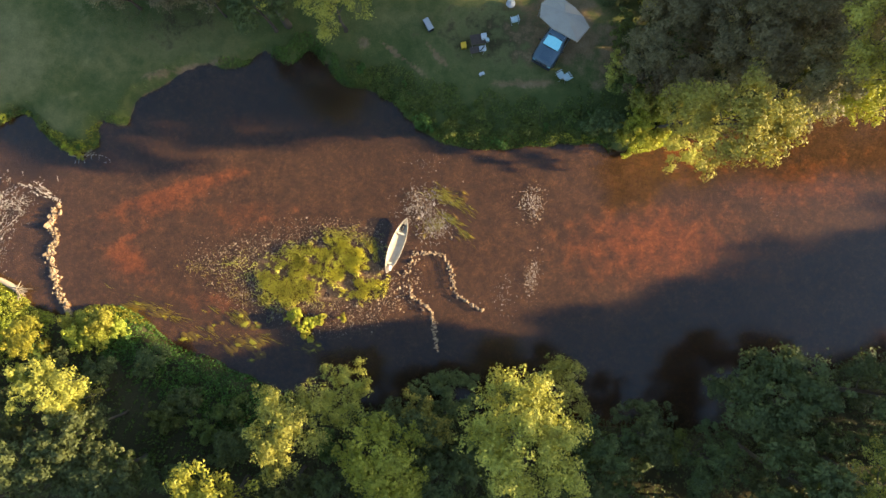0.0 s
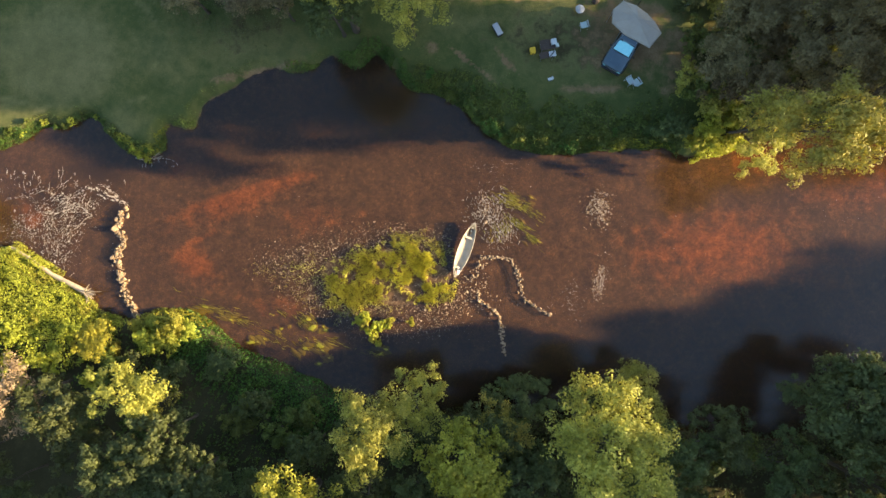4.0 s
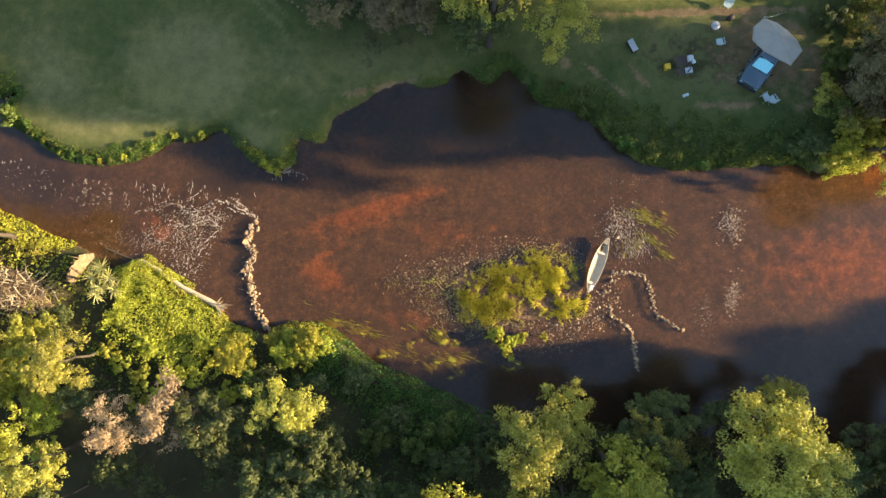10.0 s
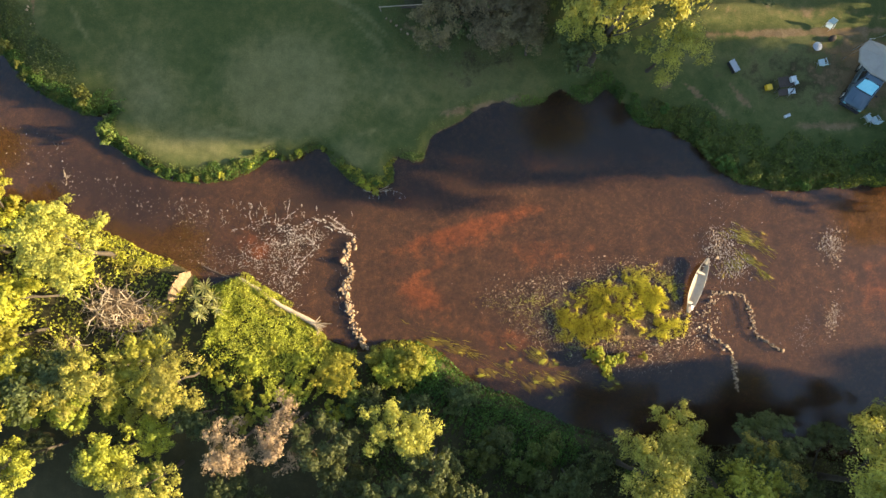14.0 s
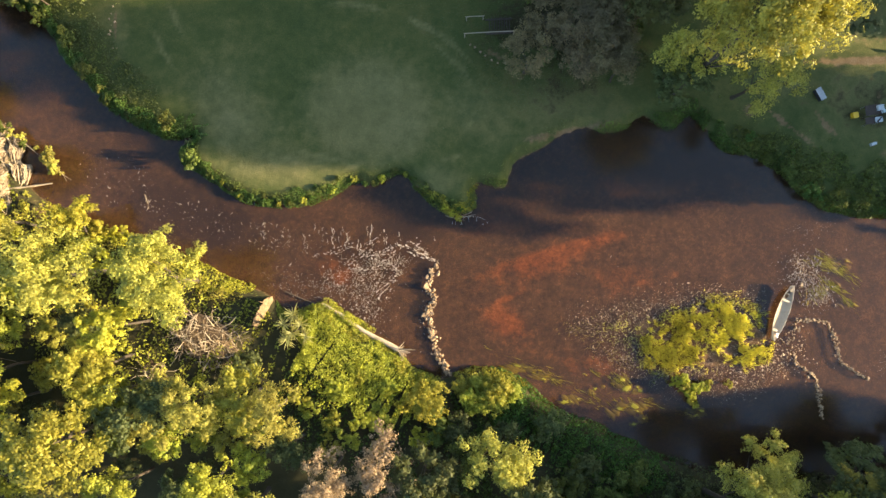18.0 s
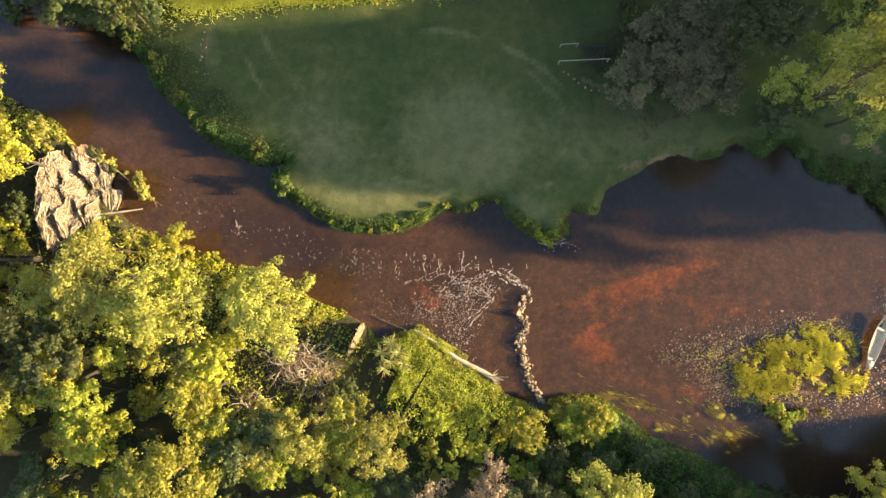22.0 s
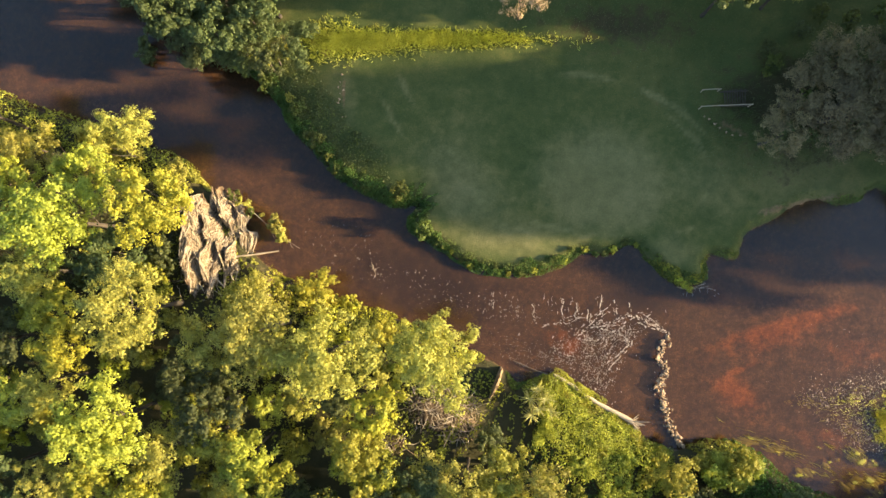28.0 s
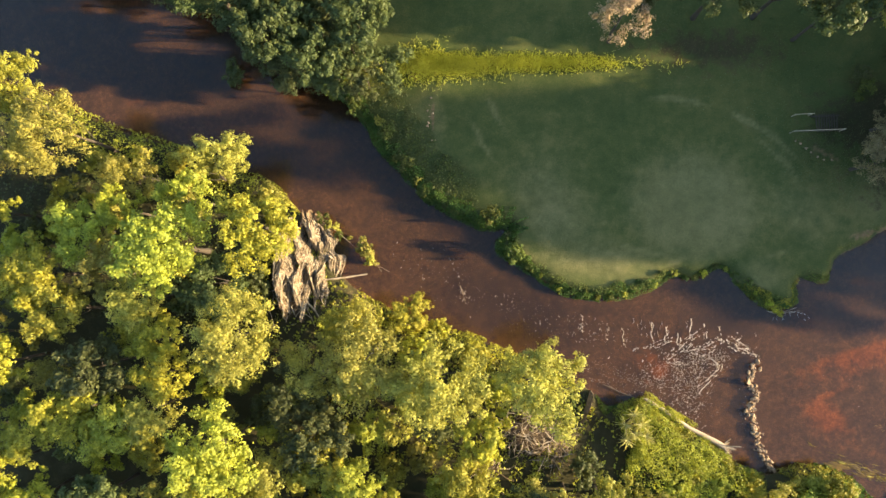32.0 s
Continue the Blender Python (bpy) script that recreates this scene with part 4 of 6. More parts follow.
thicket(SOUTH, -46.36, -32.69, (0.2, 5.4), 1.6, "lime", 130, 77, "green brambles on the slope behind the fallen log", 0.065, True)
for x, y in scatter(-44.0, -33.0, -8.5, -2.5, 2.1, 0.6, 71, lambda x, y: south_of(x, y)):
    shrub(x, y, "m", "gold" if x > -36 else "bright", k=float(rng.uniform(0.85, 1.25)))
# understorey of the woods
for k, (x, y) in enumerate(scatter(-97, -46, -12, 24, 3.0, 1.4, 72, south_of)):
    if math.hypot(x + 72.2, (y - 12.4) * 0.6) > 3.2 and math.hypot(x + 52.8, y + 0.8) > 3.2 and not (-55 < x < -46.5 and -3 < y < 3) and math.hypot(x + 48.1, y - 1) > 2.4:
        shrub(x, y, "l", ("bright", "olive", "lime", "dark")[k % 4])
for k, (x, y) in enumerate(scatter(-34, 34, -17, -5, 3.4, 1.3, 73, south_of)):
    shrub(x, y, "l", ("dark", "weed", "dark")[k % 3])
for k, (x, y) in enumerate(scatter(-27.5, -15, 22.5, 36, 2.6, 0.8, 74, lambda x, y: x > -27.5 + 0.5 * abs(y - 27))):
    shrub(x, y, "m", ("dark", "weed", "dark")[k % 3])
for k, (x, y) in enumerate(scatter(12.5, 36, 12.5, 24, 2.8, 0.8, 75, lambda x, y: True)):
    shrub(x, y, "l", ("dark", "olive", "weed")[k % 3])
for x, y in [(-64.35, 8.95), (-60.63, 8), (-62.49, 8.32)]:
    shrub(x, y, "m", "lime", k=1.15)
shrub(-79.26, 29.85, "l", "dark", -0.3, "dark green bush standing in the river", 0.8)
shrub(-9.3, -3.95, "s", "lime", 0.0, k=0.8)
for x, y, k in [(-13.7, -3.9, 0.95), (-13.1, -3.7, 1.1), (-13.05, -4.3, 1.2), (-12.5, -4.7, 1.15), (-11.9, -4.4, 1.15), (-11.4, -4.1, 1.0), (-11.0, -3.85, 0.8), (-12.3, -5.2, 0.95), (-12.1, -5.7, 0.7)]:
    shrub(x, y, "s", "lime", 0.0, "fresh green marsh plant at the tip of the gravel bar", k)

# ---------------------------------------------------------------- gravel bar, grass and weed


def inside(px, py, poly):
    hit = np.zeros(len(px), bool)
    q = np.asarray(poly, float)
    for a, b in zip(q, np.roll(q, -1, 0)):
        hit ^= ((a[1] > py) != (b[1] > py)) & (px < (b[0] - a[0]) * (py - a[1]) / (b[1] - a[1] + 1e-12) + a[0])
    return hit


def fill(poly, count, rg, fray=0.35, holes=0.0):
    q = np.asarray(poly, float)
    lo, hi = q.min(0) - 0.6, q.max(0) + 0.6
    p = rg.uniform(lo, hi, (count * 4, 2))
    w = p + rg.normal(0, fray, p.shape)
    p = p[inside(w[:, 0], w[:, 1], q)]
    if holes:
        p = p[[noise.noise(Vector((a * 0.95, b * 0.95, 3.3))) + 0.6 * noise.noise(Vector((a * 2.6, b * 2.6, 8.1))) > holes - 0.35 for a, b in p]]
    return p[:count]


def blades(xy, tall, wide, rg, lean=0.6, z=None):
    """Bent grass blades rooted at the given places."""
    n = len(xy)
    zz = spots(xy)[0] if z is None else np.full(n, z)
    root = np.column_stack([xy, zz])
    a = rg.uniform(0, 2 * np.pi, n)
    h = (tall * rg.uniform(0.5, 1.3, n))[:, None]
    out = np.column_stack([np.cos(a), np.sin(a), np.zeros(n)])
    side = np.column_stack([-np.sin(a), np.cos(a), np.zeros(n)]) * wide
    l = rg.uniform(0.3, 1.0, n)[:, None] * lean
    midp = root + out * h * l * 0.45 + [0, 0, 1] * h * 0.62
    tip = root + out * h * l + [0, 0, 1] * h * 0.85
    v = np.stack([root - side, root + side, midp + side * 0.8, tip, midp - side * 0.8], 1).reshape(-1, 3)
    return v, np.arange(5 * n).reshape(-1, 5)


def tufts(xy, each, spread, rg):
    return np.repeat(xy, each, 0) + rg.normal(0, spread, (len(xy) * each, 2))


BAR_GRASS_WEST = [(-16.2, -0.1), (-14.7, 0.9), (-12.7, 1.95), (-11.2, 1.5), (-11.1, 0.15), (-11.9, -1.45), (-12.7, -2.3), (-13.9, -3.1), (-15.1, -3.8), (-15.9, -2.9), (-16.1, -1.3)]
BAR_GRASS_EAST = [(-11.1, 3.0), (-10.3, 3.4), (-7.9, 2.6), (-6.5, 2.2), (-6.5, 0.8), (-7.25, -0.2), (-6.25, -0.8), (-6.05, -1.6), (-7.45, -2.35), (-9.1, -1.65), (-10.3, -0.85), (-10.9, 0.15)]
rg = np.random.default_rng(77)
for poly, n, words in ((BAR_GRASS_WEST, 5200, "yellow-green marsh grass on the western half of the gravel bar"), (BAR_GRASS_EAST, 5200, "yellow-green marsh grass beside the beached canoe")):
    me = mesh_of("marsh_grass", *blades(tufts(fill(poly, n // 6, rg, 0.45, 0.24), 8, 0.09, rg), 0.36, 0.018, rg, 0.75), LEAF["reed"])
    tagged(new("marsh_grass", me), words, "grass", kind="stuff")
thin = np.vstack([fill([(-22.4, 0.3), (-21.5, 1.0), (-16.5, 2.2), (-16.2, 0.0), (-16.5, -3.0), (-19.1, -2.4)], 420, rg), *[rg.normal(p, (0.45, 0.3), (70, 2)) for p in ((-22.2, 0.4), (-21.2, 0.1), (-18.9, 0.5), (-18.0, 0.7), (-18.4, -1.8), (-17.1, -0.7), (-16.7, -2.3), (-17.7, -2.7), (-12.1, -2.1), (-11.2, -3.0))]])
tagged(new("sparse_grass", mesh_of("sparse_grass", *blades(tufts(thin[::4], 6, 0.1, rg), 0.22, 0.012, rg), LEAF["reed"])), "thin dry grass growing between the bar's pebbles", "grass", kind="stuff")


def hull(rg, n=13, flat=0.7):
    """A water-worn stone about 1 across."""
    p = rg.normal(0, 1, (n, 3))
    p = p / np.linalg.norm(p, axis=1)[:, None] * rg.uniform(0.4, 0.55, (n, 1)) * [1.15, 0.9, flat]
    bm = bmesh.new()
    for q in p:
        bm.verts.new(q)
    got = bmesh.ops.convex_hull(bm, input=bm.verts)
    bmesh.ops.delete(bm, geom=[g for g in got["geom_interior"] if isinstance(g, bmesh.types.BMVert)], context="VERTS")
    return bm


ROCKS = []
for k in range(7):
    ROCKS.append(bm_mesh("stone", hull(np.random.default_rng(300 + k), 16), STONE, False))
PEBBLE = []
for k in range(4):
    bm = hull(np.random.default_rng(340 + k), 9, 0.55)
    bmesh.ops.triangulate(bm, faces=bm.faces)
    bm.verts.ensure_lookup_table()
    PEBBLE.append((np.array([v.co for v in bm.verts]), np.array([[v.index for v in f.verts] for f in bm.faces])))
    bm.free()


def pebble_stuff(name, xy, size, label, rg, z=None, sink=0.2):
    zz = np.maximum(spots(xy)[0], -0.008) if z is None else np.full(len(xy), z)
    pieces = []
    for (x, y), h in zip(xy, zz):
        v, f = PEBBLE[rg.integers(0, 4)]
        a, k = rg.uniform(0, 6.28), size * rg.lognormal(0, 0.4)
        c, s = math.cos(a) * k, math.sin(a) * k
        pieces.append((np.column_stack([v[:, 0] * c - v[:, 1] * s + x, v[:, 0] * s + v[:, 1] * c + y, v[:, 2] * k + h + k * sink]), f))
    return tagged(new(name, mesh_of(name, *join(pieces), PEBBLES)), label, "pebbles", kind="stuff")


def island_stone():
    """Pebbles whose tone changes from one to the next."""
    m, nt, out = graph("pebbles")
    p = node(nt, "ShaderNodeBsdfPrincipled", Roughness=0.6)
    r = nt.nodes.new("ShaderNodeNewGeometry").outputs["Random Per Island"]
    grain = noise_tex(nt, 22, 3, 0.7)
    col = ramp(nt, calc(nt, "MULTIPLY_ADD", grain, 0.3, calc(nt, "MULTIPLY", r, 0.75)), [(0.1, (0.075, 0.045, 0.024)), (0.5, (0.25, 0.155, 0.082)), (0.9, (0.54, 0.39, 0.23))])
    nt.links.new(col, p.inputs["Base Color"])
    nt.links.new(bump(nt, grain, 0.3, 0.01), p.inputs["Normal"])
    nt.links.new(p.outputs["BSDF"], out.inputs["Surface"])
    return m


PEBBLES = island_stone()
BAR = [(-22.4, 0.3), (-22.0, 1.3), (-19.1, 1.9), (-16.5, 2.6), (-11.1, 3.8), (-6.35, 3.6), (-6.3, 2.2), (-6.8, -0.2), (-5.6, -0.6), (-4.4, -2.0), (-7.8, -5.0), (-11.9, -5.2), (-14.5, -4.5), (-16.5, -3.1), (-19.1, -2.7), (-19.3, -0.5)]
pebble_stuff("bar_pebbles", fill(BAR, 9500, rg, 0.75), 0.052, "loose tan and brown pebbles covering the low gravel bar", rg)
pebble_stuff("shoal_pebbles", np.vstack([rg.normal((-3.82, -1.07), (0.8, 1.2), (80, 2)), rg.normal((-5.73, -2.64), (1.2, 0.7), (70, 2))]), 0.11, "scattered stones in the shallows by the canoe", rg)
riffle = np.vstack([fill([(-3.93, 6.33), (-2.5, 6.43), (-0.64, 3.1), (-1.65, 2.51), (-2.9, 4.11)], 520, rg, 0.4), fill([(4.74, 6.22), (7.2, 6.74), (7.2, 4.31), (6.19, 3.4), (5.46, 4.91)], 420, rg, 0.4), rg.normal((6.1, -0.7), (0.3, 1.0), (240, 2)), rg.normal((-5.23, -1.85), (0.9, 0.9), (150, 2))])
pebble_stuff("riffle_pebbles", riffle[::2], 0.078, "wet stones breaking the surface of a shallow riffle", rg, z=-0.02, sink=0.35)


def stone_row(name, label, line, gap, size, rows, seed, wide):
    """A low dry-laid row of river stones, each its own piece."""
    rg = np.random.default_rng(seed)
    pts = smooth_line(line, gap)
    t = thing(name, label, "stone wall", Matrix.Translation((*pts[0], 0)))
    for k, (x, y) in enumerate(pts):
        for j in range(rows):
            if rg.random() < 0.2:
                continue
            s = size * float(rg.lognormal(0, 0.28))
            px, py = x + rg.normal(0, wide), y + rg.normal(0, wide * 0.6)
            z = -0.03 + 0.20 * s + (0.16 * size if j == 0 else 0.0)
            m = pose(px - pts[0][0], py - pts[0][1], z, *[float(rg.uniform(-30, 30)) for _ in range(2)], float(rg.uniform(0, 360))) @ Matrix.Diagonal((s, s, s, 1))
            part("stone", ROCKS[int(rg.integers(0, 7))], parent=t, at=m)
            if j == 0:
                under = m.copy()
                under.translation.z = -0.22
                part("stone", ROCKS[int(rg.integers(0, 7))], parent=t, at=under @ Matrix.Diagonal((1.3, 1.3, 1.6, 1)))
    return t


stone_row("stone_weir", "row of pale river stones laid across the current", [(-33.6, 5.5), (-34.05, 4.5), (-34.15, 3.5), (-33.85, 2.5), (-34.2, 1.4), (-34.0, 0.2), (-33.65, -0.8), (-33.4, -1.9), (-32.9, -2.8), (-32.35, -3.6)], 0.17, 0.25, 5, 11, 0.19)
stone_row("stone_wall", "curved low wall of stacked stones in the shallows", [(-2.65, 1.36), (-1.22, 1.21), (-0.81, 0.65), (-0.43, -0.19), (-0.26, -1.09), (-0.09, -1.89), (0.79, -2.6), (2.13, -3.4)], 0.15, 0.19, 3, 12, 0.10)
stone_row("stone_wall", "narrow wandering row of stones running to deep water", [(-3.82, -1.41), (-3.6, -2.26), (-2.77, -2.82), (-2.2, -3.27), (-1.93, -4.17), (-1.81, -5.47), (-1.59, -6.67)], 0.15, 0.18, 3, 13, 0.09)
stone_row("stone_heap", "loose heap of stones heading the two low walls", [(-4.34, -0.66), (-4.05, 0.23), (-3.66, 0.92), (-3.16, 1.42), (-2.55, 1.41)], 0.16, 0.16, 4, 14, 0.28)

WEED_GREEN = foliage("river_weed", (0.12, 0.108, 0.012), (0.38, 0.31, 0.03), 0.2)


def streamers(name, label, places, seed):
    """Beds of long weed combed downstream just under the surface."""
    rg = np.random.default_rng(seed)
    pieces = []
    for x, y, rx, ry, turn, n in places:
        a = radians(turn)
        d = np.array([math.cos(a), math.sin(a), 0])
        s = np.array([-d[1], d[0], 0])
        for _ in range(int(n * 0.55)):
            u, w = rg.normal(0, 0.5, 2)
            c = np.array([x, y, rg.choice([0.004, -0.03, -0.06])]) + d * u * rx + s * w * ry
            ln, wd = rg.uniform(0.12, 0.5), rg.uniform(0.012, 0.035)
            curl = rg.normal(0, 0.12)
            p = [c - d * ln, c + s * (wd + curl * 0.3), c + d * ln + s * curl, c - s * (wd - curl * 0.3)]
            p[1][2] += 0.015
            pieces.append((np.array(p), np.array([[0, 1, 2, 3]])))
    return tagged(new(name, mesh_of(name, *join(pieces), WEED_GREEN)), label, "water weed", kind="stuff")


streamers("river_weed", "yellow-green weed streaming in the riffle", [(-1.08, 6.02, 1.6, 0.8, -25, 270), (0.35, 5.31, 1.5, 0.5, -35, 162), (-1.57, 3.81, 0.7, 1.2, -60, 198), (-0.14, 3.9, 1.6, 0.4, -40, 198), (0.79, 2.9, 0.8, 0.3, -40, 72)], 91)
streamers("river_weed", "yellow weed beds trailing in the slack water below the bank", [(-26.18, -2.92, 2.4, 0.5, -25, 130), (-23.6, -3.85, 2.0, 0.5, -25, 160), (-18.06, -4, 0.9, 0.5, -35, 150), (-20.51, -5.48, 1.8, 0.6, -25, 120), (-18.05, -5.81, 1.6, 0.6, -20, 120), (-15.69, -5.63, 0.9, 0.4, -20, 60), (-12.51, -6.56, 1.2, 0.35, -10, 70), (-20.11, -3.28, 0.7, 0.2, -30, 30)], 92)



def weed_lobes(name, label, places, seed):
    """Soft rounded cushions of weed lying level with the surface, drawn out by the current."""
    rg = np.random.default_rng(seed)
    pieces = []
    for x, y, ln, wd, turn, n in places:
        for _ in range(n):
            a = radians(turn + rg.normal(0, 14))
            cx, cy = x + rg.normal(0, ln * 0.5), y + rg.normal(0, wd * 0.8)
            k = rg.uniform(0.45, 1.0)
            th = np.linspace(0, 2 * np.pi, 14, endpoint=False)
            rad = 1 + 0.25 * rg.normal(0, 1, 14)
            e, f = np.cos(th) * ln * k * rad * 0.7, np.sin(th) * wd * k * rad
            h = rg.uniform(-0.035, 0.008)
            rim = np.column_stack([cx + e * math.cos(a) - f * math.sin(a), cy + e * math.sin(a) + f * math.cos(a), np.full(14, h - 0.04)])
            inner = rim * [0.6, 0.6, 1] + [cx * 0.4, cy * 0.4, 0.035]
            v = np.vstack([rim, inner, [[cx, cy, h + 0.01]]])
            q = [[i, (i + 1) % 14, 14 + (i + 1) % 14] for i in range(14)] + [[i, 14 + (i + 1) % 14, 14 + i] for i in range(14)] + [[14 + i, 14 + (i + 1) % 14, 28] for i in range(14)]
            pieces.append((v, np.array(q)))
    return tagged(new(name, mesh_of(name, *join(pieces), WEED_GREEN, True)), label, "water weed", kind="stuff")


weed_lobes("weed_bed", "yellow-green cushions of weed level with the slack water", [
    (-26.7, -3.12, 1.1, 0.22, -22, 12), (-24.84, -3.74, 1.0, 0.2, -22, 12), (-18.16, -3.9, 0.7, 0.3, -25, 6), (-17.33, -4.61, 0.7, 0.32, -20, 6), (-16.41, -4.52, 0.5, 0.22, -25, 4), (-20.83, -3.48, 0.35, 0.15, -25, 2), (-20.41, -4.78, 0.5, 0.2, -25, 4), (-19.49, -4.49, 0.35, 0.18, -25, 3),
    (-18.66, -6.5, 0.8, 0.28, -20, 6), (-17.02, -6.12, 0.9, 0.3, -20, 6), (-16.61, -7.12, 0.8, 0.3, -15, 5), (-21.95, -5.67, 0.9, 0.25, -22, 6), (-11.7, -6.37, 0.8, 0.22, -5, 5)], 94)
weed_lobes("weed_bed", "yellow weed swaying at the surface of the riffle", [(-0.77, 6.12, 0.7, 0.3, -25, 6), (0.35, 5.81, 0.6, 0.25, -30, 5), (-2.68, 3.31, 0.25, 0.5, -20, 4), (0.69, 2.7, 0.5, 0.15, -40, 4), (-0.15, 4.2, 0.6, 0.14, -40, 4)], 95)

def foam_material():
    """Airy white water, and painted sun glints: half of the light scatters through it."""
    m, nt, out = graph("foam")
    col = ramp(nt, noise_tex(nt, 9, 4, 0.7), [(0.3, (0.44, 0.37, 0.31)), (0.7, (0.80, 0.72, 0.63))])
    a, b = nt.nodes.new("ShaderNodeBsdfDiffuse"), nt.nodes.new("ShaderNodeBsdfTranslucent")
    mx = node(nt, "ShaderNodeMixShader", Fac=0.5)
    for k, n in enumerate((a, b)):
        nt.links.new(col, n.inputs["Color"])
        nt.links.new(n.outputs["BSDF"], mx.inputs[k + 1])
    nt.links.new(mx.outputs["Shader"], out.inputs["Surface"])
    return m


FOAM_GLINT = foam_material()


def foam_stuff(name, label, places, seed, sway=30):
    """White flecks and short crests that stand for foam and sun glints on the broken surface."""
    rg = np.random.default_rng(seed)
    pieces = []
    hexa = np.array([[6, 0, 1], [6, 1, 2], [6, 2, 3], [6, 3, 4], [6, 4, 5], [6, 5, 0]])
    for x, y, rx, ry, turn, n, size, long in places:
        c, s = math.cos(radians(turn)), math.sin(radians(turn))
        for _ in range(int(n * 1.9)):
            u, w = rg.normal(0, 0.5, 2) * (rx, ry)
            px, py = x + u * c - w * s, y + u * s + w * c
            k = size * rg.lognormal(-1.25, 0.5)
            a = np.arange(6) * math.pi / 3 + rg.uniform(0, 1)
            rad = k * rg.uniform(0.5, 1.1, 6)
            t = radians(rg.normal(98, sway))
            e, f = np.cos(a) * rad * long, np.sin(a) * rad
            v = np.column_stack([px + e * math.cos(t) - f * math.sin(t), py + e * math.sin(t) + f * math.cos(t), np.full(6, 0.006)])
            pieces.append((np.vstack([v, [[px, py, 0.006 + k * 0.8]]]), hexa))
    return tagged(new(name, mesh_of(name, *join(pieces), FOAM_GLINT)), label, "white water", kind="stuff")


foam_stuff("white_water", "flecks of white water below the stone weir", [
    (-38.13, 5.58, 2.2, 1.1, 10, 160, 0.046, 1.6), (-40.49, 4.61, 2.2, 1.3, 25, 160, 0.036, 1.4), (-39.12, 2.37, 1.4, 2.6, 0, 180, 0.038, 1.5), (-45.33, 4.07, 3.0, 0.9, -25, 160, 0.03, 1.5), (-34.65, 6.63, 1.3, 0.35, -38, 120, 0.04, 2.2), (-36.59, 5.86, 0.8, 0.5, 0, 90, 0.034, 2.0),
    (-46.92, 7.54, 4.0, 1.6, -15, 110, 0.019, 6.0), (-53.64, 9.05, 5.0, 1.8, -15, 100, 0.019, 6.5), (-60.89, 12.29, 4.0, 2.0, -25, 90, 0.019, 6.0), (-46.36, 3.36, 3.0, 0.5, -28, 110, 0.028, 1.6), (-44.09, 3.75, 2.5, 0.6, -25, 80, 0.028, 1.6), (-34.77, 1.3, 0.6, 3.0, 0, 60, 0.02, 1.6)], 101)


def crests(name, label, places, seed):
    """Thin standing crests, drawn out across the current, whitened in place of sun glints."""
    rg = np.random.default_rng(seed)
    pieces = []
    for x, y, rx, ry, turn, n, long in places:
        c, s = math.cos(radians(turn)), math.sin(radians(turn))
        for _ in range(n * 2 // 3):
            u, w = rg.normal(0, 0.5, 2) * (rx, ry)
            p0 = np.array([x + u * c - w * s, y + u * s + w * c])
            a = radians(rg.normal(92, 16))
            ln = 0.7 * long * rg.lognormal(0, 0.5)
            k = np.linspace(-0.5, 0.5, 7)
            bend = np.cumsum(rg.normal(0, 0.028, 7)) * (0.6 + long)
            mid = p0 + np.outer(k * ln, [math.cos(a), math.sin(a)]) + np.outer(bend, [-math.sin(a), math.cos(a)])
            wd = 0.012 * (1 - (2 * k) ** 2) * rg.uniform(0.4, 1.2, 7) + 0.003
            off = np.outer(wd, [-math.sin(a), math.cos(a)])
            v = np.vstack([np.column_stack([mid - off, np.full(7, 0.005)]), np.column_stack([mid, 0.005 + wd * 2.2]), np.column_stack([mid + off, np.full(7, 0.005)])])
            q = [[r * 7 + i, r * 7 + i + 1, (r + 1) * 7 + i + 1, (r + 1) * 7 + i] for r in range(2) for i in range(6)]
            pieces.append((v, np.array(q)))
    return tagged(new(name, mesh_of(name, *join(pieces), FOAM_GLINT, True)), label, "white water", kind="stuff")


crests("standing_ripples", "thin ripples over the drowned end of the weir, whitened for sun glints", [
    (-38.8, 8.01, 4.0, 0.9, -8, 14, 0.6), (-42.71, 8.18, 2.2, 0.7, -10, 22, 0.5), (-30.59, 9.27, 2.0, 0.5, -6, 18, 0.35), (-47.44, 7.75, 4.0, 1.6, -15, 40, 0.22), (-53.64, 9.26, 5.0, 1.8, -15, 34, 0.2),
    (-61.42, 12.81, 4.5, 2.2, -25, 36, 0.2), (-58.81, 10.74, 0.5, 1.1, 0, 8, 0.4), (-38.14, 5.79, 1.4, 0.6, 5, 30, 0.4)], 103)


